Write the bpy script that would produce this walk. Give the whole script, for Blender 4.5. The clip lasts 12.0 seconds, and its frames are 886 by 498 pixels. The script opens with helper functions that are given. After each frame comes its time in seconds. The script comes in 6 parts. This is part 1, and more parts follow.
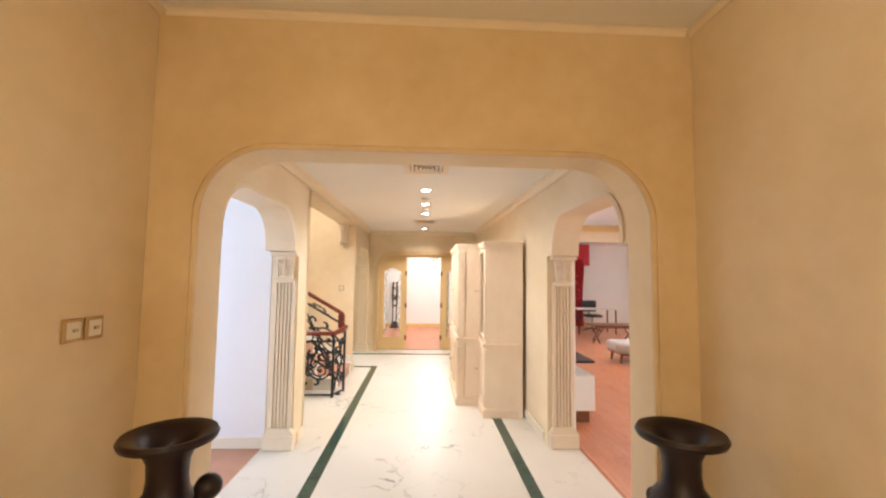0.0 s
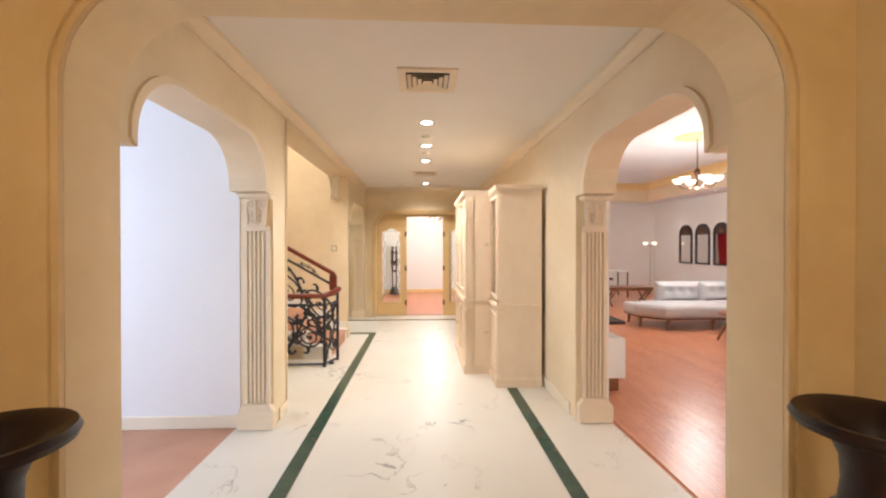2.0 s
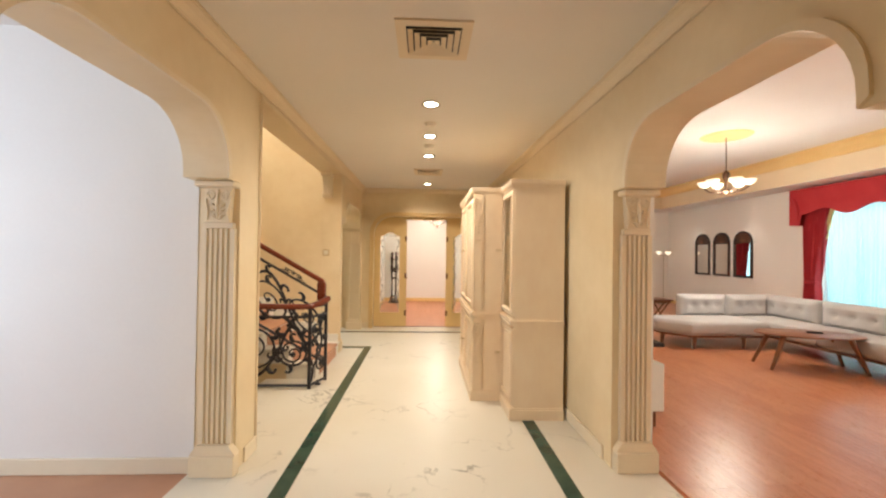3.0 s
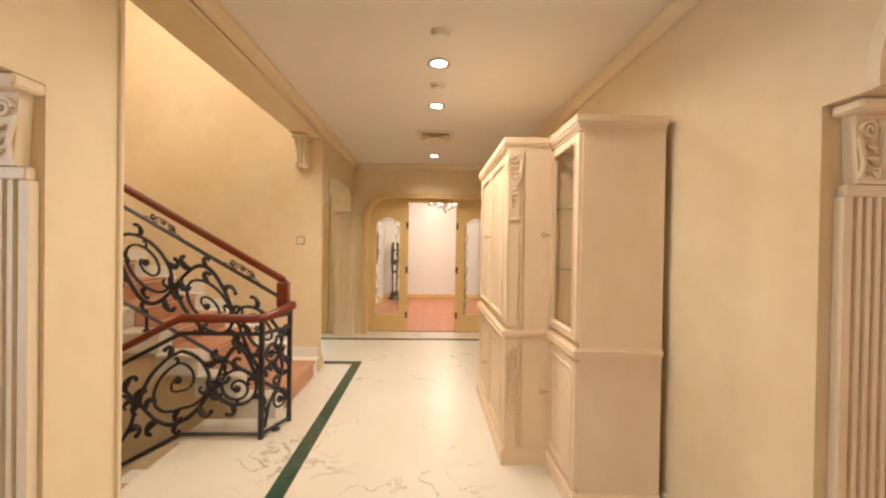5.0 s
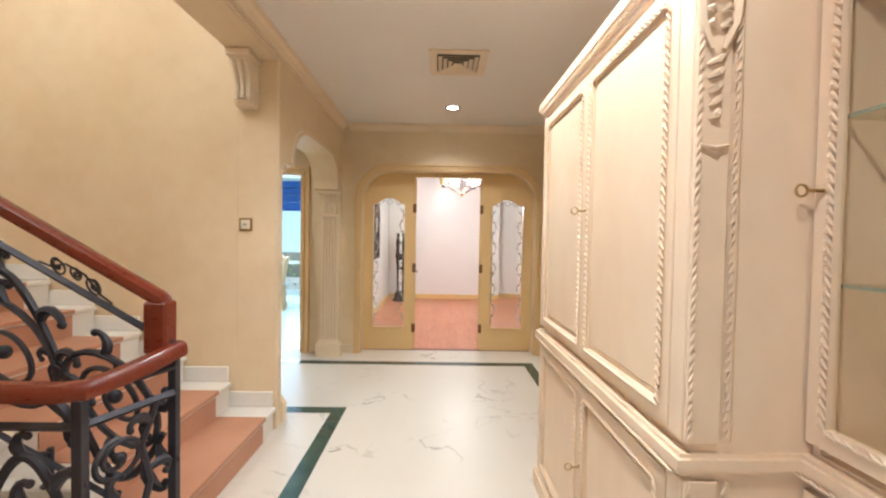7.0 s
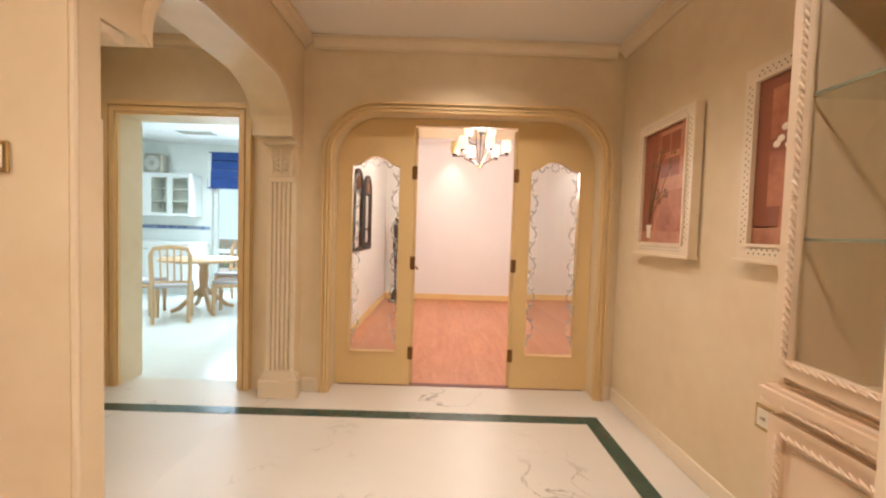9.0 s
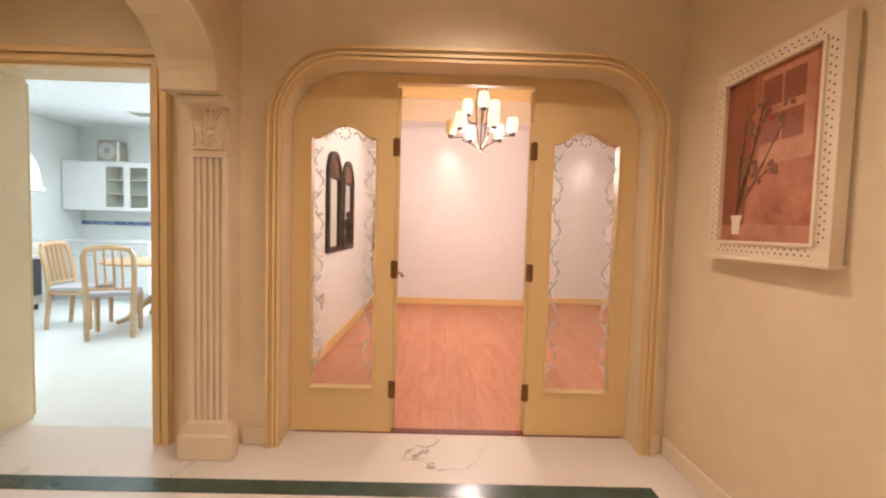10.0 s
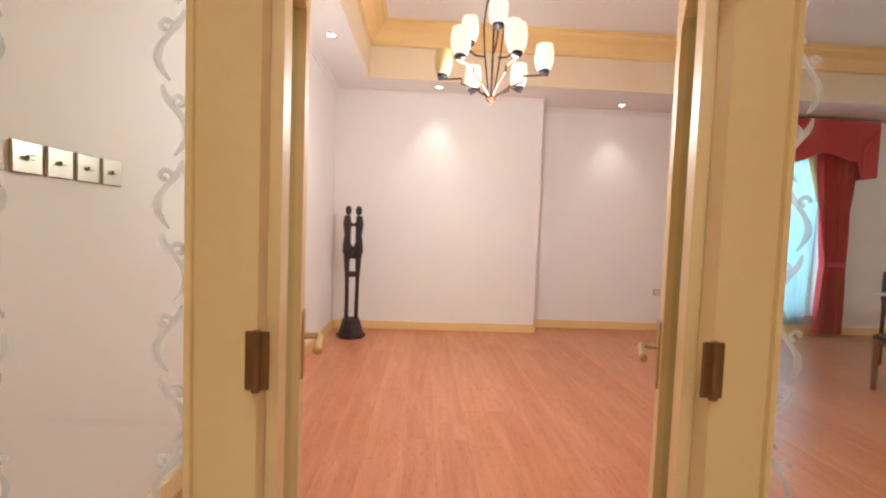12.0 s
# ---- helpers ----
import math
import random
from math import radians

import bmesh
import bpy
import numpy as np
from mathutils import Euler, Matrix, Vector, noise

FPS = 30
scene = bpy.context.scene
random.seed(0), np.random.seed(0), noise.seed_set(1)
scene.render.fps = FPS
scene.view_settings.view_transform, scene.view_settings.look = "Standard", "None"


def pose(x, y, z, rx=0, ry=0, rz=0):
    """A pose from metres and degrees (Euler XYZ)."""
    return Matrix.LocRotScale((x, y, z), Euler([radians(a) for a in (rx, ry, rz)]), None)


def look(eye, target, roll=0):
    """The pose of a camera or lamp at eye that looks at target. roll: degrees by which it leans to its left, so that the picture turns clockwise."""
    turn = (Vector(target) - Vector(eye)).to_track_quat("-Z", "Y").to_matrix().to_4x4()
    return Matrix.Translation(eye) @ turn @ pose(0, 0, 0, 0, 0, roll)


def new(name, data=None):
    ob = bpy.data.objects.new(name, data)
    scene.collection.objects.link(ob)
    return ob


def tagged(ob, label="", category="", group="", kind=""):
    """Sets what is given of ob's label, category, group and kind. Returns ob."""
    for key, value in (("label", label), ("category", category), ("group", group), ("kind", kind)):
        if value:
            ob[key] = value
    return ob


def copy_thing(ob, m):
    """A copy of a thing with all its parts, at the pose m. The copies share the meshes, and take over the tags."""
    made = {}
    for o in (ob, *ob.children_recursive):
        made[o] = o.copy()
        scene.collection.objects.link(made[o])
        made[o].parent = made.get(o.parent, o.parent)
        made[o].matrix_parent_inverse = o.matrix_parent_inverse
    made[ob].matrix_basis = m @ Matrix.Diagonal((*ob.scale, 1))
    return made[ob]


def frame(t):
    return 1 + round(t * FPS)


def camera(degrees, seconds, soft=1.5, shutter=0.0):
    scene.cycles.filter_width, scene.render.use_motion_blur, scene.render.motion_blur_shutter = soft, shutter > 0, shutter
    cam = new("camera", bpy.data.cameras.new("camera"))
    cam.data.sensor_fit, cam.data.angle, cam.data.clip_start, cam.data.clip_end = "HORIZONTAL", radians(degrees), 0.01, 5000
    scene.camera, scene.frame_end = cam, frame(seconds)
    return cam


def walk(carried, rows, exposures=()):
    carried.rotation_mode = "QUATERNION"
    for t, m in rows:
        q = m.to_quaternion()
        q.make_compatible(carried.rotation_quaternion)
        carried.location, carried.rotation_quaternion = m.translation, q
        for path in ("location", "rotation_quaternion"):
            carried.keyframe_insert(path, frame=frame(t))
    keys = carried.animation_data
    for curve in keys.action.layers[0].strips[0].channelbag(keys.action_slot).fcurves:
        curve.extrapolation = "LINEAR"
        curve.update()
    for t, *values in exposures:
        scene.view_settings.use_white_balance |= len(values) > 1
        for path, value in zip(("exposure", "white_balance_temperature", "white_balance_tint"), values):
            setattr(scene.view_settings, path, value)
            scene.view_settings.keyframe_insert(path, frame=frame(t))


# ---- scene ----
cam = camera(95.0, 12.0, soft=2.2)
PATH = [
    (0, (-0.01, 0.842, 1.626), (0.083, 2.835, 1.761), 0.8),
    (0.5, (0.0, 0.868, 1.574), (0.089, 2.866, 1.604), 0.5),
    (1, (-0.012, 1.018, 1.515), (0.073, 3.016, 1.496), 0.2),
    (1.5, (-0.041, 1.284, 1.468), (0.045, 3.282, 1.441), -0.1),
    (2, (-0.028, 1.564, 1.428), (0.067, 3.561, 1.415), 0.0),
    (2.5, (-0.008, 1.844, 1.41), (0.083, 3.842, 1.421), 0.3),
    (3, (-0.031, 2.186, 1.406), (0.057, 4.184, 1.429), 0.8),
    (5, (-0.046, 3.561, 1.37), (0.021, 5.56, 1.353), 0.9),
    (5.5, (-0.064, 3.952, 1.355), (-0.005, 5.951, 1.325), 0.7),
    (6, (-0.09, 4.373, 1.344), (-0.038, 6.372, 1.308), 0.6),
    (6.5, (-0.101, 4.793, 1.341), (-0.053, 6.792, 1.295), 0.8),
    (7, (-0.125, 5.188, 1.326), (-0.098, 7.187, 1.276), 1.0),
    (9, (-0.175, 6.811, 1.23), (-0.168, 8.809, 1.145), 1.8),
    (9.5, (-0.134, 7.217, 1.223), (-0.134, 9.214, 1.131), 1.7),
    (10, (-0.146, 7.629, 1.223), (-0.123, 9.627, 1.122), 1.6),
    (10.5, (-0.134, 8.06, 1.206), (-0.094, 10.058, 1.121), 1.5),
    (11, (-0.148, 8.494, 1.208), (-0.101, 10.492, 1.118), 1.9),
    (11.5, (-0.137, 8.896, 1.199), (-0.073, 10.893, 1.109), 2.0),
    (12, (-0.127, 9.301, 1.207), (-0.033, 11.297, 1.115), 2.1),
]
walk(cam, [(t, look(eye, target, roll)) for t, eye, target, roll in PATH], [
    (0.0, 1.0, 5600, 8), (0.5, 0.95, 5650, 8), (1.0, 0.92, 5650, 8), (1.5, 0.86, 5650, 8), (2.5, 0.76, 5750, 7), (3.0, 0.52, 6550, 5), (5.0, 0.48, 6800, 10), (5.5, 0.53, 5450, 7), (7.0, 0.55, 5350, 7),
    (9.0, 0.52, 6400, 17), (9.5, 0.54, 6550, 19), (10.0, 0.43, 6700, 26), (10.5, 0.42, 7250, 35), (11.0, 0.32, 7550, 38), (11.5, 0.26, 6300, 16), (12.0, 0.28, 5800, 10)])

# ---- world and large lights ----
world = bpy.data.worlds.new("world")
scene.world = world
world.use_nodes = True
wn = world.node_tree
sky = wn.nodes.new("ShaderNodeTexSky")
sky.sky_type, sky.sun_disc = "NISHITA", False
sky.sun_elevation, sky.sun_rotation = radians(55), radians(250)
wn.links.new(sky.outputs[0], wn.nodes["Background"].inputs[0])
wn.nodes["Background"].inputs[1].default_value = 0.12


def lamp(name, kind, place, energy, colour=(1, 1, 1), size=0.1, size_y=None, target=None, spread=None, cone=None, blend=0.6):
    data = bpy.data.lights.new(name, kind)
    data.energy, data.color = energy, colour
    if kind == "AREA":
        data.shape, data.size, data.size_y = "RECTANGLE", size, size_y or size
        if spread:
            data.spread = radians(spread)
    elif kind == "SUN":
        data.angle = radians(size)
    else:
        data.shadow_soft_size = size
        if kind == "SPOT":
            data.spot_size, data.spot_blend = radians(cone), blend
    ob = new(name, data)
    ob.matrix_world = look(place, target) if target else Matrix.Translation(place)
    return ob


WARM = (1.0, 0.89, 0.76)
SOFT = (1.0, 0.90, 0.78)
DAY = (0.86, 0.93, 1.0)
lamp("sun", "SUN", (0, 0, 20), 1.2, (1, 0.96, 0.9), 12, target=(5, 2, 8))
SPOT_Y = (5.44, 6.33, 7.17, 9.18)
for y in SPOT_Y[:3]:
    lamp("hall_spot", "SPOT", (0, y, 2.585), 50, WARM, 0.05, target=(0, y, 0), cone=162, blend=0.85)
lamp("hall_spot", "SPOT", (0, SPOT_Y[3], 2.585), 56, WARM, 0.05, target=(0, SPOT_Y[3], 0), cone=142, blend=1.0)
lamp("foyer_light", "POINT", (0, -0.35, 2.05), 28, (1.0, 0.79, 0.50), 0.15)
lamp("stair_light", "POINT", (-2.5, 5.9, 4.2), 66, (1, 0.96, 0.90), 0.25)
lamp("vestibule_light", "SPOT", (-2.1, 9.0, 2.58), 38, WARM, 0.05, target=(-2.1, 9.0, 0), cone=150, blend=0.9)
lamp("study_window_light", "AREA", (-4.4, 2.6, 1.6), 54, (0.70, 0.82, 1.0), 2.2, 1.7, target=(-2, 3.6, 1.3))
lamp("kitchen_window_light", "AREA", (-3.72, 14.2, 1.4), 44, (0.70, 0.90, 1.0), 1.3, 1.1, target=(-3.72, 11, 1.0))
lamp("kitchen_light", "AREA", (-3.6, 12.0, 2.66), 48, (0.74, 0.93, 1.0), 1.5, 1.5, target=(-3.6, 12.0, 0))
lamp("living_window_light", "AREA", (7.64, 8.86, 1.40), 18, DAY, 1.4, 1.9, target=(4, 8.6, 1.0))
lamp("garden_window_light", "AREA", (7.66, 3.5, 1.45), 105, (1.0, 0.95, 0.86), 1.5, 1.9, target=(4, 3.6, 0.6))
lamp("dining_window_light", "AREA", (4.40, 14.63, 1.35), 22, DAY, 1.3, 1.9, target=(4.3, 12.0, 0.8))
lamp("living_chandelier_light", "POINT", (4.70, 8.38, 2.30), 76, (1.0, 0.92, 0.80), 0.3)
lamp("dining_chandelier_light", "POINT", (0.27, 11.92, 1.90), 60, SOFT, 0.10)
# the last two have no fitting; added only to brighten the room
for x, y, tx, ty in ((-0.02, 13.90, -0.02, 14.12), (2.2, 14.18, 2.2, 14.42), (-0.96, 12.8, -1.15, 12.8), (7.12, 11.2, 7.4, 11.2), (7.12, 13.1, 7.4, 13.1), (2.6, 10.8, 2.6, 10.9), (4.5, 9.6, 4.5, 9.7)):
    lamp("room_spot", "SPOT", (x, y, 2.77), 18, SOFT, 0.03, target=(x, y, 0.0), cone=84, blend=1.0)

# ---- materials ----


def nodes_of(name):
    m = bpy.data.materials.new(name)
    m.use_nodes = True
    return m, m.node_tree.nodes, m.node_tree.links, m.node_tree.nodes["Principled BSDF"]


def surface(name, a, b, rough=0.6, scale=2.0, fine=40.0, bump=0.1, metal=0.0, stretch=(1, 1, 1), coat=0.0, spread=0.35, vary=0.0, rough_vary=0.1, dist=0.01, emit=None, joints=None, strips=False):
    """A surface whose colour drifts from a to b at two scales, with fine relief."""
    m, n, l, p = nodes_of(name)
    co = n.new("ShaderNodeTexCoord")
    mp = n.new("ShaderNodeMapping")
    mp.inputs["Scale"].default_value = stretch
    l.new(co.outputs["Object"], mp.inputs[0])
    if vary:
        oi = n.new("ShaderNodeObjectInfo")
        sh = n.new("ShaderNodeVectorMath")
        sh.operation = "SCALE"
        sh.inputs[0].default_value = (17.0, 31.0, 5.0)
        l.new(oi.outputs["Random"], sh.inputs["Scale"])
        l.new(sh.outputs[0], mp.inputs["Location"])
    big, small = n.new("ShaderNodeTexNoise"), n.new("ShaderNodeTexNoise")
    big.inputs["Scale"].default_value, small.inputs["Scale"].default_value = scale, fine
    big.inputs["Detail"].default_value, small.inputs["Detail"].default_value = 5, 4
    for t in (big, small):
        l.new(mp.outputs[0], t.inputs["Vector"])
    mixv = n.new("ShaderNodeMath")
    mixv.operation = "MULTIPLY_ADD"
    l.new(small.outputs[0], mixv.inputs[0])
    mixv.inputs[1].default_value = 0.35
    l.new(big.outputs[0], mixv.inputs[2])
    rng = n.new("ShaderNodeMapRange")
    rng.inputs[1].default_value, rng.inputs[2].default_value = 0.675 - spread, 0.675 + spread
    l.new(mixv.outputs[0], rng.inputs[0])
    fac = rng.outputs[0]
    if vary:
        add = n.new("ShaderNodeMath")
        add.operation = "MULTIPLY_ADD"
        l.new(oi.outputs["Random"], add.inputs[0])
        add.inputs[1].default_value = vary
        l.new(fac, add.inputs[2])
        sub = n.new("ShaderNodeMath")
        sub.operation, sub.use_clamp = "SUBTRACT", True
        l.new(add.outputs[0], sub.inputs[0])
        sub.inputs[1].default_value = vary / 2
        fac = sub.outputs[0]
    if strips:
        # short staves of slightly different tone within each board
        sep = n.new("ShaderNodeSeparateXYZ")
        com = n.new("ShaderNodeCombineXYZ")
        l.new(co.outputs["Object"], sep.inputs[0])
        l.new(sep.outputs[1], com.inputs[0])
        l.new(sep.outputs[0], com.inputs[1])
        bk = n.new("ShaderNodeTexBrick")
        bk.offset, bk.offset_frequency = 0.37, 3
        bk.inputs["Color1"].default_value, bk.inputs["Color2"].default_value, bk.inputs["Mortar"].default_value = (0, 0, 0, 1), (1, 1, 1, 1), (0.1, 0.1, 0.1, 1)
        bk.inputs["Scale"].default_value, bk.inputs["Mortar Size"].default_value = 1.0, 0.0006
        bk.inputs["Brick Width"].default_value, bk.inputs["Row Height"].default_value = 0.43, 0.065
        l.new(com.outputs[0], bk.inputs["Vector"])
        stv = n.new("ShaderNodeMath")
        stv.operation, stv.use_clamp = "MULTIPLY_ADD", True
        l.new(bk.outputs[0], stv.inputs[0])
        stv.inputs[1].default_value = 0.30
        l.new(fac, stv.inputs[2])
        fac = stv.outputs[0]
    mix = n.new("ShaderNodeMix")
    mix.data_type = "RGBA"
    l.new(fac, mix.inputs[0])
    mix.inputs[6].default_value, mix.inputs[7].default_value = (*a, 1), (*b, 1)
    l.new(mix.outputs[2], p.inputs["Base Color"])
    height = mixv.outputs[0]
    if joints:
        # faint joints of the plaster blocks
        sep = n.new("ShaderNodeSeparateXYZ")
        com = n.new("ShaderNodeCombineXYZ")
        sm = n.new("ShaderNodeMath")
        sm.operation = "ADD"
        l.new(co.outputs["Object"], sep.inputs[0])
        l.new(sep.outputs[0], sm.inputs[0])
        l.new(sep.outputs[1], sm.inputs[1])
        l.new(sm.outputs[0], com.inputs[0])
        l.new(sep.outputs[2], com.inputs[1])
        bk = n.new("ShaderNodeTexBrick")
        bk.inputs["Scale"].default_value, bk.inputs["Mortar Size"].default_value = 1.0, joints[2]
        bk.inputs["Mortar Smooth"].default_value = 0.6
        bk.inputs["Brick Width"].default_value, bk.inputs["Row Height"].default_value = joints[0], joints[1]
        l.new(com.outputs[0], bk.inputs["Vector"])
        dk_ = n.new("ShaderNodeMath")
        dk_.operation = "MULTIPLY_ADD"
        l.new(bk.outputs["Fac"], dk_.inputs[0])
        dk_.inputs[1].default_value = -0.9
        l.new(mixv.outputs[0], dk_.inputs[2])
        height = dk_.outputs[0]
    rr = n.new("ShaderNodeMapRange")
    rr.inputs[3].default_value, rr.inputs[4].default_value = max(rough - rough_vary, 0.02), min(rough + rough_vary, 1)
    l.new(small.outputs[0], rr.inputs[0])
    l.new(rr.outputs[0], p.inputs["Roughness"])
    p.inputs["Metallic"].default_value = metal
    p.inputs["Coat Weight"].default_value = coat
    if bump:
        bp = n.new("ShaderNodeBump")
        bp.inputs["Strength"].default_value, bp.inputs["Distance"].default_value = bump, dist
        l.new(height, bp.inputs["Height"])
        l.new(bp.outputs[0], p.inputs["Normal"])
    if emit:
        p.inputs["Emission Color"].default_value = (*emit[0], 1)
        p.inputs["Emission Strength"].default_value = emit[1]
    return m


def marble(name):
    m, n, l, p = nodes_of(name)
    co = n.new("ShaderNodeTexCoord")
    warp = n.new("ShaderNodeTexNoise")
    warp.inputs["Scale"].default_value, warp.inputs["Detail"].default_value = 1.3, 6
    l.new(co.outputs["Object"], warp.inputs["Vector"])
    vm = n.new("ShaderNodeVectorMath")
    vm.operation = "MULTIPLY_ADD"
    l.new(warp.outputs["Color"], vm.inputs[0])
    vm.inputs[1].default_value = (1.4, 1.4, 0)
    l.new(co.outputs["Object"], vm.inputs[2])
    vein = n.new("ShaderNodeTexNoise")
    vein.inputs["Scale"].default_value, vein.inputs["Detail"].default_value = 1.9, 7
    l.new(vm.outputs[0], vein.inputs["Vector"])
    dist = n.new("ShaderNodeMath")
    dist.operation = "SUBTRACT"
    l.new(vein.outputs[0], dist.inputs[0])
    dist.inputs[1].default_value = 0.5
    ab = n.new("ShaderNodeMath")
    ab.operation = "ABSOLUTE"
    l.new(dist.outputs[0], ab.inputs[0])
    thin = n.new("ShaderNodeMapRange")
    thin.inputs[1].default_value, thin.inputs[2].default_value, thin.inputs[3].default_value, thin.inputs[4].default_value = 0.0, 0.012, 1, 0
    l.new(ab.outputs[0], thin.inputs[0])
    where = n.new("ShaderNodeTexNoise")
    where.inputs["Scale"].default_value, where.inputs["Detail"].default_value = 1.6, 3
    l.new(co.outputs["Object"], where.inputs["Vector"])
    gate = n.new("ShaderNodeMapRange")
    gate.inputs[1].default_value, gate.inputs[2].default_value = 0.50, 0.66
    l.new(where.outputs[0], gate.inputs[0])
    mul = n.new("ShaderNodeMath")
    mul.operation = "MULTIPLY"
    l.new(thin.outputs[0], mul.inputs[0])
    l.new(gate.outputs[0], mul.inputs[1])
    base = n.new("ShaderNodeMix")
    base.data_type = "RGBA"
    l.new(warp.outputs[0], base.inputs[0])
    base.inputs[6].default_value, base.inputs[7].default_value = (0.65, 0.585, 0.485, 1), (0.75, 0.70, 0.62, 1)
    mix = n.new("ShaderNodeMix")
    mix.data_type = "RGBA"
    l.new(mul.outputs[0], mix.inputs[0])
    l.new(base.outputs[2], mix.inputs[6])
    mix.inputs[7].default_value = (0.30, 0.26, 0.21, 1)
    l.new(mix.outputs[2], p.inputs["Base Color"])
    p.inputs["Roughness"].default_value = 0.37
    p.inputs["Specular IOR Level"].default_value = 0.24
    return m


def pane(name, tint=(0.96, 0.99, 0.98), gloss=0.9):
    m, n, l, p = nodes_of(name)
    n.remove(p)
    clear, shine, mix, fres = n.new("ShaderNodeBsdfTransparent"), n.new("ShaderNodeBsdfGlossy"), n.new("ShaderNodeMixShader"), n.new("ShaderNodeLayerWeight")
    clear.inputs[0].default_value = (*tint, 1)
    shine.inputs["Roughness"].default_value = 0.02
    mul = n.new("ShaderNodeMath")
    mul.operation = "MULTIPLY_ADD"
    mul.inputs[1].default_value, mul.inputs[2].default_value = 0.55 * gloss, 0.04 * gloss
    power = n.new("ShaderNodeMath")
    power.operation = "POWER"
    power.inputs[1].default_value = 5.0
    l.new(fres.outputs["Facing"], power.inputs[0])
    l.new(power.outputs[0], mul.inputs[0])
    l.new(mul.outputs[0], mix.inputs[0])
    l.new(clear.outputs[0], mix.inputs[1])
    l.new(shine.outputs[0], mix.inputs[2])
    l.new(mix.outputs[0], n["Material Output"].inputs[0])
    return m


def sheer(name, tint=(0.86, 0.92, 0.92), body=0.65):
    m, n, l, p = nodes_of(name)
    n.remove(p)
    clear, tr, df = n.new("ShaderNodeBsdfTransparent"), n.new("ShaderNodeBsdfTranslucent"), n.new("ShaderNodeBsdfDiffuse")
    tr.inputs[0].default_value = df.inputs[0].default_value = (*tint, 1)
    m1, m2 = n.new("ShaderNodeMixShader"), n.new("ShaderNodeMixShader")
    m1.inputs[0].default_value, m2.inputs[0].default_value = 0.45, body
    l.new(tr.outputs[0], m1.inputs[1])
    l.new(df.outputs[0], m1.inputs[2])
    l.new(clear.outputs[0], m2.inputs[1])
    l.new(m1.outputs[0], m2.inputs[2])
    l.new(m2.outputs[0], n["Material Output"].inputs[0])
    return m


def glow(name, colour, strength):
    m, n, l, p = nodes_of(name)
    p.inputs["Base Color"].default_value = (0.55, 0.50, 0.42, 1)
    p.inputs["Emission Color"].default_value, p.inputs["Emission Strength"].default_value = (*colour, 1), strength
    return m


M_WALL = surface("cream_plaster", (0.71, 0.55, 0.33), (0.85, 0.72, 0.51), 0.5, 1.1, 9, 0.06, spread=0.30, joints=(0.95, 0.47, 0.003))
# cream plaster made darker and more amber: shade put into the colour
M_WALL_SHADE = surface("shaded_plaster", (0.62, 0.44, 0.22), (0.79, 0.62, 0.38), 0.5, 1.3, 9, 0.06, spread=0.28)
M_TRIM = surface("cream_trim", (0.76, 0.62, 0.43), (0.84, 0.71, 0.52), 0.45, 2, 30, 0.08)
M_STONE = surface("pale_stone", (0.79, 0.67, 0.49), (0.86, 0.75, 0.58), 0.5, 1.5, 25, 0.12)
M_FRAME = surface("amber_cream_frame", (0.72, 0.50, 0.23), (0.80, 0.59, 0.30), 0.42, 2, 30, 0.06)
M_DOOR = surface("cream_lacquer", (0.69, 0.48, 0.21), (0.77, 0.56, 0.275), 0.38, 1.5, 50, 0.03)
M_CEIL = surface("hall_ceiling_paint", (0.80, 0.75, 0.68), (0.85, 0.80, 0.73), 0.7, 1.2, 60, 0.04)
M_WHITE = surface("white_wall_paint", (0.82, 0.78, 0.75), (0.88, 0.85, 0.82), 0.6, 1.0, 50, 0.04)
M_AMBER = surface("amber_cornice_paint", (0.80, 0.55, 0.22), (0.86, 0.63, 0.30), 0.5, 2, 40, 0.05)
M_CAB = surface("limed_wood", (0.77, 0.575, 0.395), (0.87, 0.725, 0.535), 0.45, 2.2, 14, 0.04, stretch=(1, 1, 0.6), spread=0.28)
M_CABD = surface("limed_wood_wax", (0.60, 0.45, 0.32), (0.76, 0.62, 0.48), 0.5, 6, 80, 0.15)
M_MARBLE = marble("white_marble")
M_GREEN = surface("dark_green_marble", (0.015, 0.04, 0.028), (0.05, 0.10, 0.07), 0.2, 6, 50, 0.0)
M_WOOD = surface("laminate_plank", (0.46, 0.155, 0.065), (0.62, 0.265, 0.135), 0.30, 3, 26, 0.015, stretch=(9, 0.8, 9), vary=0.35, strips=True)
M_STEP = surface("white_step_marble", (0.76, 0.72, 0.65), (0.84, 0.81, 0.75), 0.35, 2, 30, 0.02)
M_TERRA = surface("terracotta_stair", (0.45, 0.22, 0.13), (0.58, 0.31, 0.19), 0.5, 3, 40, 0.05)
M_IRON = surface("wrought_iron", (0.009, 0.008, 0.014), (0.042, 0.040, 0.052), 0.44, 8, 60, 0.3, metal=0.15)
M_RAIL = surface("mahogany", (0.125, 0.014, 0.004), (0.17, 0.026, 0.008), 0.30, 2, 20, 0.01, stretch=(1, 8, 8), coat=0.12)
M_BRONZE = surface("dark_bronze_rod", (0.07, 0.035, 0.02), (0.16, 0.085, 0.05), 0.35, 6, 60, 0.05, metal=0.7)
M_BRASS = surface("aged_brass", (0.42, 0.28, 0.11), (0.60, 0.43, 0.20), 0.32, 8, 60, 0.08, metal=0.9)
M_HINGE = surface("browned_brass", (0.15, 0.065, 0.02), (0.27, 0.13, 0.045), 0.4, 8, 60, 0.1, metal=0.6)
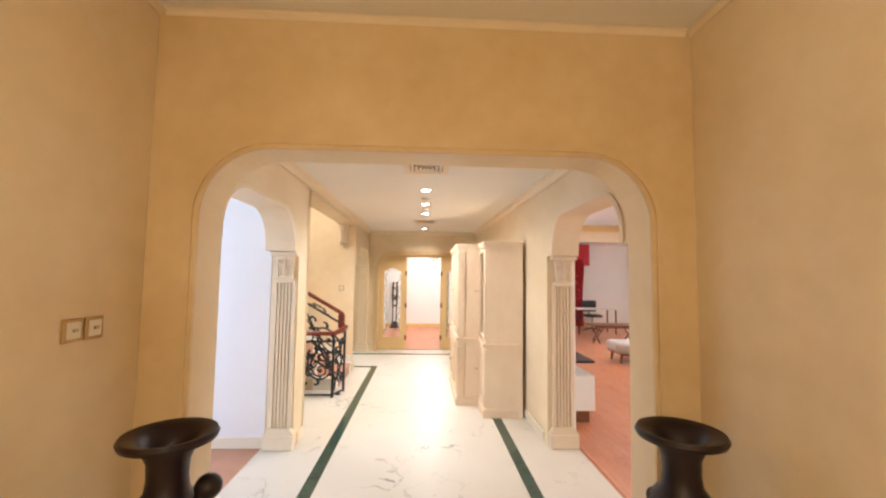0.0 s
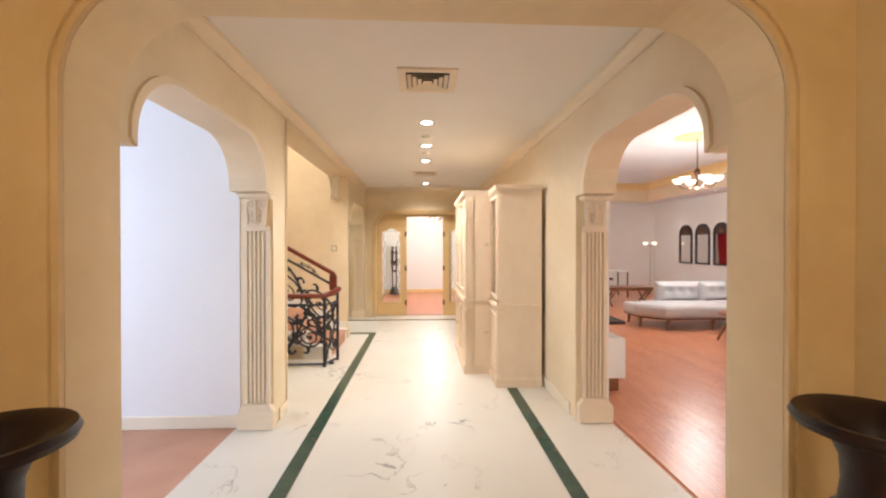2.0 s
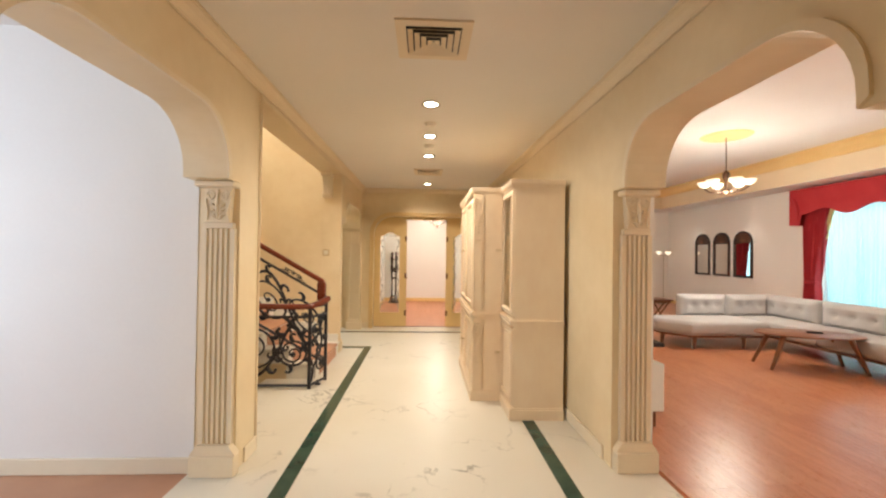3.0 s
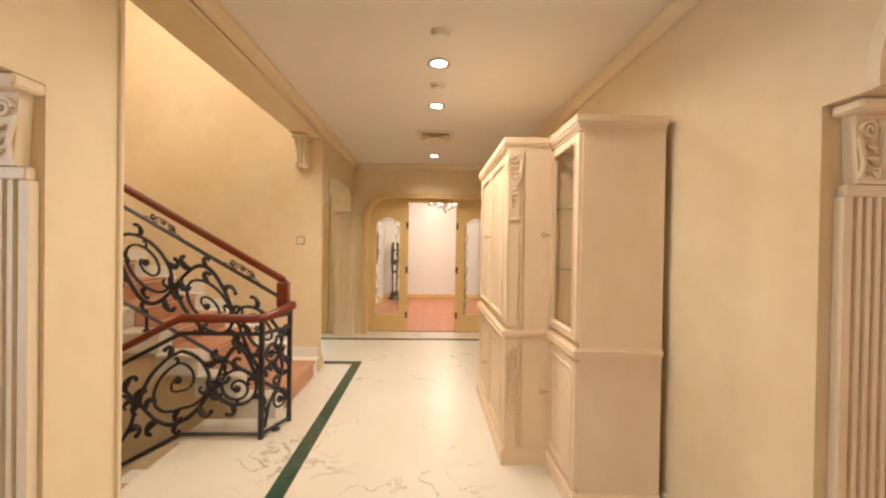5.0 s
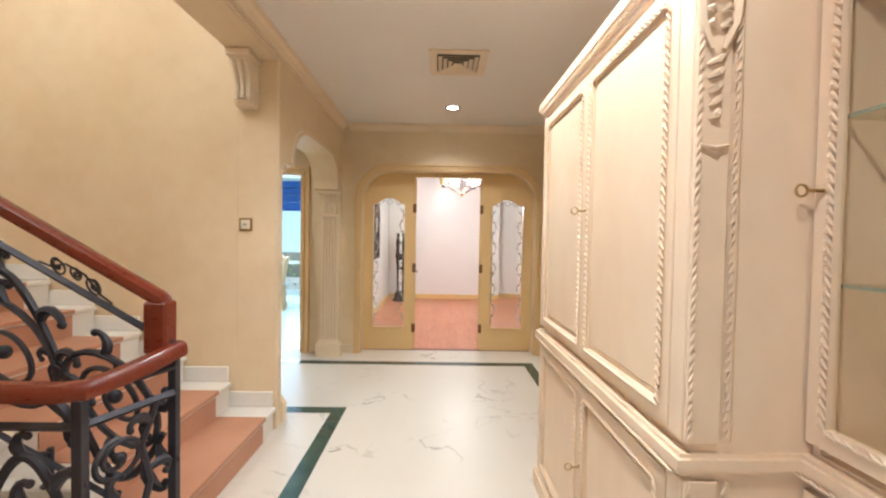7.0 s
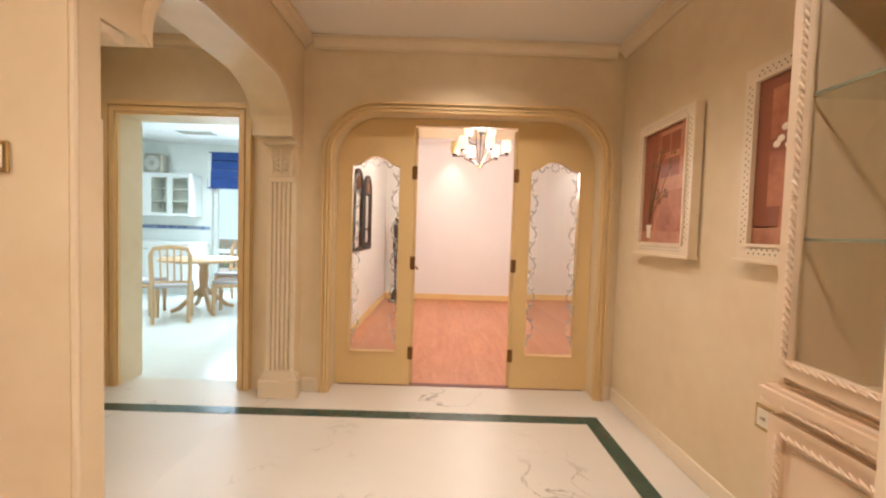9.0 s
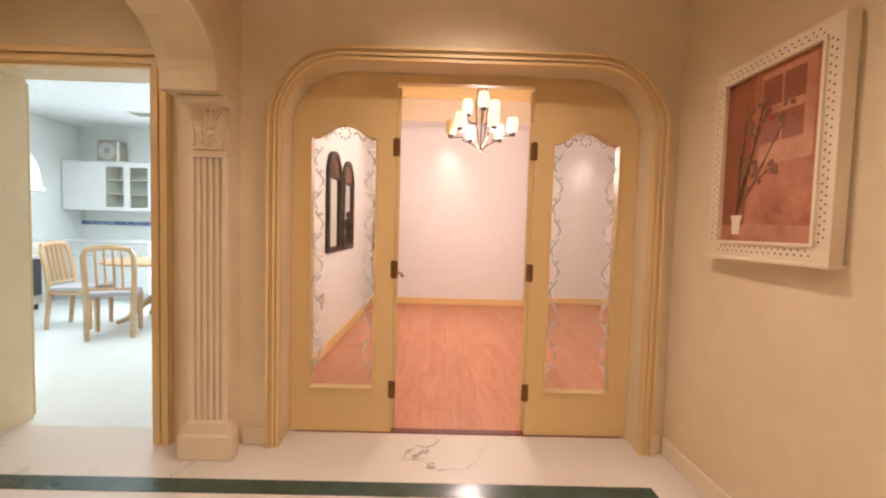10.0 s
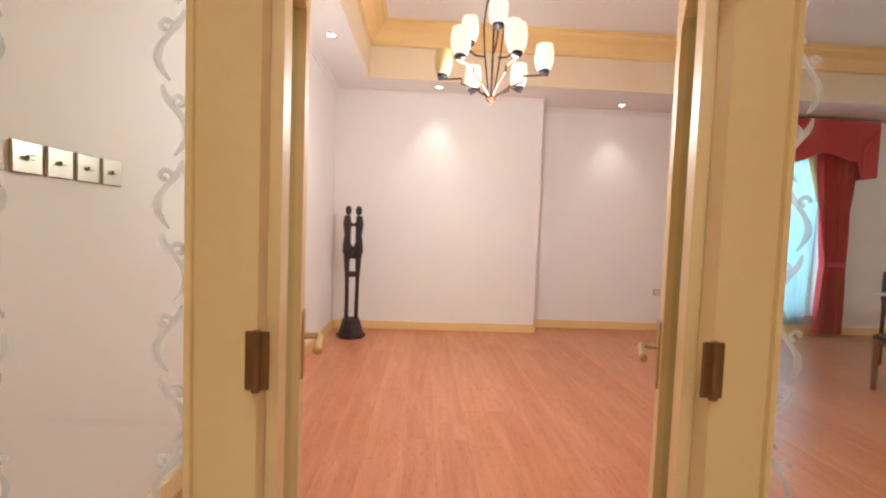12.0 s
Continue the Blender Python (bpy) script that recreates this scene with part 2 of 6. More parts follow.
M_URN = surface("dark_bronze", (0.004, 0.001, 0.002), (0.015, 0.004, 0.005), 0.42, 5, 40, 0.2, metal=0.2)
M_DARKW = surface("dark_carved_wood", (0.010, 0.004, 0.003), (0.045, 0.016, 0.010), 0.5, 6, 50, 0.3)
M_OAK = surface("light_beech", (0.56, 0.34, 0.17), (0.68, 0.45, 0.25), 0.4, 3, 40, 0.05, stretch=(5, 5, 1))
M_WALNUT = surface("walnut", (0.15, 0.055, 0.025), (0.27, 0.11, 0.05), 0.35, 3, 40, 0.05, stretch=(1, 6, 6))
M_CLOTH = surface("grey_upholstery", (0.43, 0.41, 0.41), (0.53, 0.51, 0.515), 0.9, 3, 220, 0.25, dist=0.004)
M_RED = surface("crimson_drape", (0.40, 0.012, 0.022), (0.53, 0.035, 0.045), 0.75, 3, 120, 0.2)
M_GOLDC = surface("pale_gold_lining", (0.75, 0.58, 0.25), (0.82, 0.68, 0.38), 0.75, 3, 120, 0.2)
M_STEEL = surface("brushed_steel", (0.42, 0.38, 0.31), (0.54, 0.49, 0.41), 0.35, 6, 90, 0.05, metal=0.9)
M_PLASTIC = surface("ivory_plastic", (0.78, 0.70, 0.55), (0.82, 0.75, 0.61), 0.4, 4, 50, 0.02)
M_BLACK = surface("black_rubber", (0.015, 0.015, 0.016), (0.035, 0.033, 0.033), 0.5, 6, 60, 0.1)
M_KWHITE = surface("kitchen_white", (0.80, 0.82, 0.80), (0.88, 0.89, 0.87), 0.3, 2, 40, 0.02)
M_BLUE = surface("blue_blind", (0.015, 0.05, 0.22), (0.03, 0.09, 0.32), 0.8, 4, 120, 0.15)
M_KGREEN = surface("leaf_green_paint", (0.20, 0.42, 0.08), (0.30, 0.52, 0.14), 0.5, 4, 60, 0.1)
M_TILE = surface("white_tile", (0.76, 0.80, 0.76), (0.84, 0.87, 0.83), 0.2, 3, 50, 0.03)
M_BAND = surface("blue_tile_band", (0.05, 0.10, 0.28), (0.32, 0.40, 0.52), 0.25, 14, 60, 0.03, spread=0.12)
M_PIC = surface("painted_canvas", (0.30, 0.075, 0.03), (0.56, 0.22, 0.10), 0.6, 5, 30, 0.1, spread=0.2)
M_PICD = surface("painted_shade", (0.24, 0.065, 0.03), (0.34, 0.11, 0.05), 0.6, 6, 60, 0.1)
M_PICL = surface("painted_light", (0.40, 0.15, 0.075), (0.60, 0.28, 0.15), 0.6, 7, 30, 0.1, spread=0.2)
M_PICG = surface("painted_leaves", (0.17, 0.07, 0.03), (0.26, 0.12, 0.05), 0.6, 10, 60, 0.1)
M_PICR = surface("painted_petals", (0.42, 0.03, 0.025), (0.52, 0.07, 0.05), 0.6, 10, 60, 0.1)
M_FROST = sheer("frosted_etching", (0.74, 0.74, 0.71), 0.42)
M_GLASS = pane("clear_glass")
M_CABGLASS = pane("cabinet_glass", (0.95, 0.95, 0.90))
M_SHELF = surface("green_glass_edge", (0.30, 0.33, 0.26), (0.38, 0.41, 0.33), 0.15, 4, 40, 0.0)
M_SHEER = sheer("sheer_curtain", (0.62, 0.86, 0.92))
M_MIRROR = surface("mirror_silver", (0.82, 0.82, 0.80), (0.86, 0.86, 0.84), 0.03, 2, 30, 0.0, metal=1.0, rough_vary=0.01)
M_SPOT = glow("spot_glow", (1.0, 0.92, 0.80), 14)
M_BULB = glow("shade_glow", (1.0, 0.84, 0.62), 0.8)
M_DAYGLOW = glow("day_glow", (0.60, 0.88, 1.0), 0.58)

# ---- mesh helpers ----


def mesh_ob(name, bm, material, smooth=False):
    bmesh.ops.recalc_face_normals(bm, faces=bm.faces[:])
    data = bpy.data.meshes.new(name)
    bm.to_mesh(data)
    bm.free()
    data.materials.append(material)
    if smooth:
        data.polygons.foreach_set("use_smooth", [True] * len(data.polygons))
        data.set_sharp_from_angle(angle=radians(40))
    return new(name, data)


def part(name, bm, material, parent, label="", smooth=False):
    ob = mesh_ob(name, bm, material, smooth)
    ob.parent = parent
    # parts are written in the thing's own coordinates
    return tagged(ob, label)


def thing(name, place, label, category, group="", kind="", rz=0):
    ob = new(name)
    ob.empty_display_size = 0.05
    ob.matrix_world = pose(*place, 0, 0, rz)
    return tagged(ob, label, category, group, kind)


def setting(name, bm, material, label="", smooth=False, category=""):
    return tagged(mesh_ob(name, bm, material, smooth), label, category, "", "structure")


def box(x0, x1, y0, y1, z0, z1, bevel=0.0, bm=None, seg=1):
    b = bm or bmesh.new()
    t = bmesh.new() if bevel else b
    got = bmesh.ops.create_cube(t, size=1.0)
    for v in got["verts"]:
        v.co = Vector((x0 + (v.co.x + 0.5) * (x1 - x0), y0 + (v.co.y + 0.5) * (y1 - y0), z0 + (v.co.z + 0.5) * (z1 - z0)))
    if bevel:
        bmesh.ops.bevel(t, geom=t.edges[:], offset=bevel, segments=seg, affect="EDGES", profile=0.5)
        join(b, t)
    return b


def join(b, t):
    made = {v: b.verts.new(v.co) for v in t.verts}
    for f in t.faces:
        b.faces.new([made[v] for v in f.verts])
    t.free()
    return b


def place3(axis, u, v, w):
    """A point from the outline's (u, v) and the depth w along axis."""
    return Vector((w, u, v)) if axis == "x" else Vector((u, w, v)) if axis == "y" else Vector((u, v, w))


def slab(points, axis, a, b, bm=None):
    """An outline in the plane across axis, extruded from a to b."""
    bm = bm or bmesh.new()
    lo = [bm.verts.new(place3(axis, u, v, a)) for u, v in points]
    hi = [bm.verts.new(place3(axis, u, v, b)) for u, v in points]
    bm.faces.new(lo)
    bm.faces.new(hi)
    for i in range(len(points)):
        j = (i + 1) % len(points)
        bm.faces.new((lo[i], lo[j], hi[j], hi[i]))
    return bm


def strip(outer, inner, axis, a, b, bm=None):
    """A band between two open outlines of equal count, extruded from a to b."""
    bm = bm or bmesh.new()
    rows = [[bm.verts.new(place3(axis, u, v, w)) for u, v in line] for w in (a, b) for line in (outer, inner)]
    n = len(outer)
    for i in range(n - 1):
        for p, q in ((0, 1), (1, 3), (3, 2), (2, 0)):
            bm.faces.new((rows[p][i], rows[p][i + 1], rows[q][i + 1], rows[q][i]))
    for i in (0, n - 1):
        bm.faces.new((rows[0][i], rows[1][i], rows[3][i], rows[2][i]))
    return bm


def lathe(profile, seg=24, centre=(0, 0, 0), bm=None):
    bm = bm or bmesh.new()
    rings = []
    for r, z in profile:
        rings.append([bm.verts.new((centre[0] + r * math.cos(2 * math.pi * i / seg), centre[1] + r * math.sin(2 * math.pi * i / seg), centre[2] + z)) for i in range(seg)])
    for lo, hi in zip(rings, rings[1:]):
        for i in range(seg):
            bm.faces.new((lo[i], lo[(i + 1) % seg], hi[(i + 1) % seg], hi[i]))
    bm.faces.new(rings[0][::-1])
    bm.faces.new(rings[-1])
    return bm


def tube(points, radius, seg=6, bm=None, flat=1.0, taper=None):
    """A rod along points; flat squeezes it across; taper gives a factor for each point."""
    bm = bm or bmesh.new()
    pts = [Vector(p) for p in points]
    rings, up = [], Vector((0, 0, 1))
    for i, p in enumerate(pts):
        d = (pts[min(i + 1, len(pts) - 1)] - pts[max(i - 1, 0)]).normalized()
        ref = up if abs(d.dot(up)) < 0.95 else Vector((0, 1, 0))
        if rings:
            ref = last - d * last.dot(d)
        a = ref - d * ref.dot(d)
        a.normalize()
        last = a
        c = d.cross(a)
        r = radius * (taper[i] if taper else 1.0)
        rings.append([bm.verts.new(p + (a * math.cos(2 * math.pi * k / seg) + c * math.sin(2 * math.pi * k / seg) * flat) * r) for k in range(seg)])
    for lo, hi in zip(rings, rings[1:]):
        for k in range(seg):
            bm.faces.new((lo[k], lo[(k + 1) % seg], hi[(k + 1) % seg], hi[k]))
    bm.faces.new(rings[0][::-1])
    bm.faces.new(rings[-1])
    return bm


def ball(x, y, z, r, bm=None, sx=1, sy=1, sz=1, u=10, v=7, rot=0.0):
    b = bm or bmesh.new()
    got = bmesh.ops.create_uvsphere(b, u_segments=u, v_segments=v, radius=r)
    c, s = math.cos(rot), math.sin(rot)
    for w in got["verts"]:
        p = Vector((w.co.x * sx, w.co.y * sy, w.co.z * sz))
        w.co = Vector((x + p.x * c - p.z * s, y + p.y, z + p.x * s + p.z * c))
    return b


def arc(cx, cz, r, a0, a1, n=10, rz=None):
    return [(cx + r * math.cos(radians(a0 + (a1 - a0) * i / n)), cz + (rz or r) * math.sin(radians(a0 + (a1 - a0) * i / n))) for i in range(n + 1)]


def gate_line(u0, u1, top, r, base=0.0, n=12):
    """The open outline of a round-cornered opening, from one foot to the other."""
    return [(u0, base)] + arc(u0 + r, top - r, r, 180, 90, n) + arc(u1 - r, top - r, r, 90, 0, n) + [(u1, base)]


def bracket_line(u0, u1, top, r, spring, step0, step1, n=10):
    """An opening whose arch springs from imposts that stand step0 and step1 into it."""
    a, b = u0 + step0, u1 - step1
    return [(u0, 0), (u0, spring), (a, spring)] + arc(a + r, spring + 0.04, r, 180, 90, n, top - spring - 0.04) + arc(b - r, spring + 0.04, r, 90, 0, n, top - spring - 0.04) + [(b, spring), (u1, spring), (u1, 0)]


# ---- the large structure ----
CEIL = 2.61
H = 1.22
ROOM = 2.80
TRAY = 3.19

setting("floor", box(-1.50, 1.50, -1.2, 9.99, -0.06, 0.0), M_MARBLE, "polished white marble floor with grey veins")
setting("floor_vestibule", box(-2.72, -1.501, 8.08, 9.99, -0.06, 0.0), M_MARBLE, "polished white marble floor with grey veins")
def inlay(points, a):
    return slab(points, "z", a - 0.004, a)


# floors of the other rooms
setting("floor_kitchen", box(-6.2, -1.55, 9.99, 14.6, -0.06, 0.0), M_TILE, "glossy white kitchen floor")
setting("floor_study", box(-5.2, -1.501, 0.2, 4.95, -0.06, -0.001), M_TERRA, "reddish wood floor")
sub = setting("floor_living", box(1.50, 7.7, 0.2, 14.9, -0.08, -0.012), M_WOOD, "orange-brown laminate floor of wide planks")
sub2 = setting("floor_dining", box(-1.42, 1.50, 9.99, 14.9, -0.08, -0.012), M_WOOD, "orange-brown laminate floor of wide planks")

# dark border let into the marble
EDGE = [(-0.91, 2.4), (-0.81, 2.4), (-0.81, 8.325), (-2.45, 8.325), (-2.45, 8.225), (-0.91, 8.225)]
setting("trim_border", inlay(EDGE, 0.003), M_GREEN, "dark green marble border strip")
setting("trim_border", inlay([(0.81, 2.4), (0.91, 2.4), (0.91, 9.415), (0.81, 9.415)], 0.003), M_GREEN, "dark green marble border strip")
setting("trim_border", inlay([(-2.45, 9.415), (0.91, 9.415), (0.91, 9.515), (-2.45, 9.515)], 0.003), M_GREEN, "dark green marble border strip")
setting("trim_border", inlay([(-2.45, 8.325), (-2.35, 8.325), (-2.35, 9.415), (-2.45, 9.415)], 0.003), M_GREEN, "dark green marble border strip")

# foyer
setting("wall_foyer_west", box(-1.65, -1.305, -1.2, 2.79, 0, 3.2), M_WALL)
setting("wall_foyer_east", box(1.34, 1.65, -1.2, 2.79, 0, 3.2), M_WALL)
setting("wall_foyer_south", box(-1.65, 1.65, -1.4, -1.2, 0, 3.2), M_WALL)
setting("ceiling_foyer", box(-1.65, 1.65, -1.2, 2.79, 2.90, 3.1), M_CEIL)


def cornice(axis, fixed, a, b, top, size, sign, material=None, name="trim_cornice"):
    """A stepped cove along a wall; sign is the way into the room."""
    steps = [(0, 0), (0, -size), (size * 0.18, -size), (size * 0.22, -size * 0.80), (size * 0.5, -size * 0.45), (size * 0.82, -size * 0.25), (size * 0.86, -size * 0.12), (size, -size * 0.12), (size, 0)]
    pts = [(fixed + sign * (u + 0.002), top + v - 0.002) for u, v in steps]
    if axis == "y":
        bm = slab([(u, v) for u, v in pts], "y", a, b)
    else:
        bm = slab([(u, v) for u, v in pts], "x", a, b)
    return setting(name, bm, material or M_TRIM, "moulded cornice along the ceiling")


cornice("y", -1.305, -1.2, 2.79, 2.90, 0.03, 1)
cornice("y", 1.34, -1.2, 2.79, 2.90, 0.03, -1)
cornice("x", 2.79, -1.273, 1.308, 2.90, 0.03, -1)

ARCH = gate_line(-1.068, 1.105, 2.225, 0.33)
setting("wall_arch_south", slab([(-1.65, 0)] + ARCH + [(1.65, 0), (1.65, 3.2), (-1.65, 3.2)], "y", 2.79, 3.01), M_WALL, "cream plaster wall with a wide round-cornered archway")
# thin added skin; its darker amber imitates shade on the foyer side
setting("wall_foyer_face", slab([(-1.304, 0)] + gate_line(-1.108, 1.145, 2.265, 0.37) + [(1.339, 0), (1.339, 2.898), (-1.304, 2.898)], "y", 2.786, 2.7895), M_WALL_SHADE, "front skin of the arch wall, its shade put into the colour")
for out, inn, d in ((0.055, -0.002, 0.018), (0.04, 0.018, 0.030)):
    setting("trim_arch", strip(gate_line(-1.068 - out, 1.105 + out, 2.225 + out, 0.33 + out), gate_line(-1.068 - inn, 1.105 + inn, 2.225 + inn, 0.33 + inn), "y", 2.786 - d, 2.7855), M_WALL_SHADE, "rounded moulding round the archway")

# hall walls
A_IN = bracket_line(3.18, 4.84, 2.20, 0.32, 1.84, 0.12, 0.18)
B_IN = bracket_line(8.06, 9.74, 2.16, 0.36, 1.84, 0.20, 0.16)
west = [(3.0101, 0)] + A_IN + [(5.15, 0), (5.15, 2.50), (7.95, 2.50), (7.95, 0)] + B_IN + [(9.84, 0), (9.84, 2.75), (3.0101, 2.75)]
setting("wall_hall_west", slab(west, "x", -1.475, -H), M_WALL, "cream plaster wall with arches and an open stair")
east = [(3.0101, 0)] + A_IN + [(5.0, 0), (5.0, 2.75), (3.0101, 2.75)]
setting("wall_hall_east", slab(east, "x", H, 1.47), M_WALL, "cream plaster wall with an arch into the living room")


def east_x(y):
    """The inner face of the east hall wall, which closes in slightly towards the far end."""
    return H - 0.08 * max(y - 5.0, 0.0) / 4.84


def lean_in(ob):
    for v in ob.data.vertices:
        v.co.x -= H - east_x(v.co.y)
    return ob


lean_in(setting("wall_hall_east_far", box(H, 1.55, 5.0, 9.84, 0, 2.75), M_WALL, "cream plaster wall behind the cabinet"))
setting("ceiling_hall", box(-1.47, 1.47, 3.0101, 9.84, CEIL, 2.75), M_CEIL, "pale hall ceiling")
cornice("y", -H, 3.01, 9.84, CEIL, 0.075, 1)
cornice("y", H, 3.01, 5.0, CEIL, 0.075, -1)
lean_in(cornice("y", H, 5.0, 9.84, CEIL, 0.075, -1))
cornice("x", 9.84, -H + 0.076, east_x(9.84) - 0.076, CEIL, 0.075, -1)
cornice("x", 3.01, -H + 0.076, H - 0.076, CEIL, 0.05, 1)


def arch_bead(line, x, sign):
    pts = line[2:-2]
    cu = sum(p[0] for p in pts) / len(pts)
    inner = [(cu + (u - cu) * 1.0, v) for u, v in pts]
    outer = [(cu + (u - cu) * 1.05, v + 0.028) for u, v in pts]
    setting("trim_arch", strip(outer, inner, "x", x, x + sign * 0.014), M_TRIM, "thin moulding along the arch")


arch_bead(A_IN, -H, 1)
arch_bead(A_IN, H, -1)
arch_bead(B_IN, -H, 1)

# end wall with the glazed doors, and the kitchen doorway beside it
GATE = gate_line(-1.0, 1.0, 2.10, 0.34)
end = [(-2.72, 0), (-2.57, 0), (-2.57, 2.02), (-1.68, 2.02), (-1.68, 0)] + GATE + [(1.50, 0), (1.50, 2.75), (-2.72, 2.75)]
setting("wall_end", slab(end, "y", 9.84, 10.06), M_WALL, "cream plaster end wall with a doorway and a glazed arch")
setting("wall_end_upper", box(-1.42, 1.50, 9.84, 10.06, 2.751, 3.3), M_WHITE)
for out, inn, d in ((0.068, 0.040, 0.035), (0.062, 0.047, 0.052), (0.038, -0.003, 0.022), (0.032, 0.016, 0.044), (0.012, -0.006, 0.034)):
    setting("trim_door_frame", strip(gate_line(-1.0 - out, 1.0 + out, 2.10 + out, 0.34 + out), gate_line(-1.0 - inn, 1.0 + inn, 2.10 + inn, 0.34 + inn), "y", 9.84 - d, 9.842), M_FRAME, "deep moulded frame round the glazed doors")
for out, inn, d in ((0.10, -0.003, 0.025), (0.095, 0.06, 0.045), (0.045, 0.015, 0.04)):
    o = [(-2.57 - out, 0), (-2.57 - out, 2.02 + out), (-1.68 + out, 2.02 + out), (-1.68 + out, 0)]
    i = [(-2.57 - inn, 0), (-2.57 - inn, 2.02 + inn), (-1.68 + inn, 2.02 + inn), (-1.68 + inn, 0)]
    setting("trim_door_frame", strip(o, i, "y", 9.84 - d, 9.842), M_FRAME, "moulded frame of the kitchen doorway")

# vestibule
setting("wall_vestibule_west", box(-2.92, -2.72, 8.08, 9.84, 0, 2.75), M_WALL)
setting("wall_stair_north", box(-5.2, -1.476, 7.95, 8.08, -2.6, 5.2), M_WALL, "tall cream wall beside the stair")
setting("ceiling_vestibule", box(-2.72, -1.476, 8.08, 9.84, 2.58, 2.75), M_CEIL)
cornice("x", 9.84, -2.72, -1.476, 2.58, 0.07, -1)

# stairwell
setting("wall_stair_south", box(-5.2, -1.476, 4.86, 5.15, -2.6, 5.2), M_WALL)
setting("wall_study_north", box(-5.2, -1.475, 4.834, 4.8385, 0, 1.836), M_WHITE, "white wall of the side room")
setting("wall_study_north_upper", box(-5.2, -1.476, 4.834, 4.8385, 1.836, 2.8), M_WHITE)
setting("wall_stair_west", box(-5.4, -5.2, 4.86, 8.08, -2.6, 5.2), M_WALL)
setting("wall_stair_east", box(-1.47, -1.35, 4.86, 8.08, 2.76, 5.2), M_WALL)
setting("wall_stair_lower", box(-1.60, -1.30, 5.15, 6.40, -2.6, -0.061), M_WALL)
setting("ceiling_stair", box(-5.4, -1.35, 4.86, 8.08, 5.2, 5.3), M_CEIL)
setting("floor_lower", box(-5.4, -1.3, 4.86, 8.08, -2.7, -2.6), M_MARBLE)

# side room to the west
setting("wall_study_west", slab([(0.0, 0), (4.85, 0), (4.85, 3.0), (0.0, 3.0)], "x", -5.4, -5.2), M_WHITE)
setting("wall_study_south", box(-5.2, -1.65, 0.0, 0.2, 0, 3.0), M_WHITE)
setting("wall_study_east", box(-1.70, -1.651, 0.2, 3.22, 0, 3.0), M_WHITE)
setting("ceiling_study", box(-5.4, -1.476, 0.0, 4.86, 2.8, 2.9), M_WHITE)

# living and dining room
setting("wall_living_west", box(1.471, 1.50, 4.84, 9.84, 0, 3.3), M_WHITE)
setting("wall_living_southwest", box(1.651, 1.70, 0.0, 3.12, 0, 3.3), M_WHITE)
setting("wall_living_south", box(1.65, 7.75, -0.2, 0.0, 0, 3.3), M_WHITE)
setting("wall_dining_west", box(-1.42, -1.20, 10.06, 14.2, 0, 3.3), M_WHITE, "white wall of the far room")
setting("wall_dining_north", box(-1.42, 1.24, 14.15, 14.9, 0, 3.3), M_WHITE, "white wall of the far room")


def holed(u0, u1, a0, a1, z0, z1, top):
    """Wall outline pieces round one window opening."""
    return [(u0, a0, 0, top), (a1, u1, 0, top), (a0, a1, 0, z0), (a0, a1, z1, top)]


bm = bmesh.new()
for a, b, lo, hi in holed(1.24, 7.75, 3.69, 5.11, 0.25, 2.45, 3.3):
    box(a, b, 14.45, 14.70, lo, hi, bm=bm)
setting("wall_living_north", bm, M_WHITE, "white wall with a curtained window")
bm = bmesh.new()
for a, b, lo, hi in holed(0.0, 6.0, 2.7, 4.3, 0.35, 2.45, 3.3) + holed(6.0, 14.7, 8.15, 9.57, 0.25, 2.45, 3.3):
    box(7.5, 7.75, a, b, lo, hi, bm=bm)
setting("wall_living_east", bm, M_WHITE, "white wall with two windows")


def tray_ceiling():
    """A lowered border round one raised L-shaped field over the living and far rooms."""
    w, n, e, s0, lw, ds = -0.78, 13.73, 6.85, 0.85, 2.35, 10.48
    bm = bmesh.new()
    for q in ((-1.20, w, 10.06, 14.149), (w, 7.7, n, 14.7), (e, 7.7, 0.0, n), (1.501, e, 0.0, s0), (1.501, lw, s0, 10.06), (w, lw, 10.06, ds)):
        box(*q, ROOM, ROOM + 0.12, bm=bm)
    box(-1.20, 7.7, 10.06, 14.7, TRAY + 0.14, TRAY + 0.24, bm=bm)
    box(1.501, 7.7, 0.0, 10.06, TRAY + 0.14, TRAY + 0.24, bm=bm)
    setting("ceiling_living", bm, M_WHITE, "white tray ceiling")
    sides = (("y", w, ds, n, 1), ("x", n, w, e, -1), ("y", e, s0, n, -1), ("x", s0, lw, e, 1), ("y", lw, s0, ds, 1), ("x", ds, w, lw, 1))
    bm = bmesh.new()
    for ax, f, a, c, s in sides:
        lo, hi = sorted((f + s * 0.003, f + s * 0.015))
        if ax == "y":
            box(lo, hi, a, c, ROOM - 0.004, TRAY + 0.139, bm=bm)
        else:
            box(a, c, lo, hi, ROOM - 0.004, TRAY + 0.139, bm=bm)
    setting("wall_tray_side", bm, M_TRIM)
    for ax, f, a, c, s in sides:
        cornice(ax, f + s * 0.014, a, c, TRAY + 0.139, 0.20, s, M_AMBER, "trim_tray_cornice")


tray_ceiling()

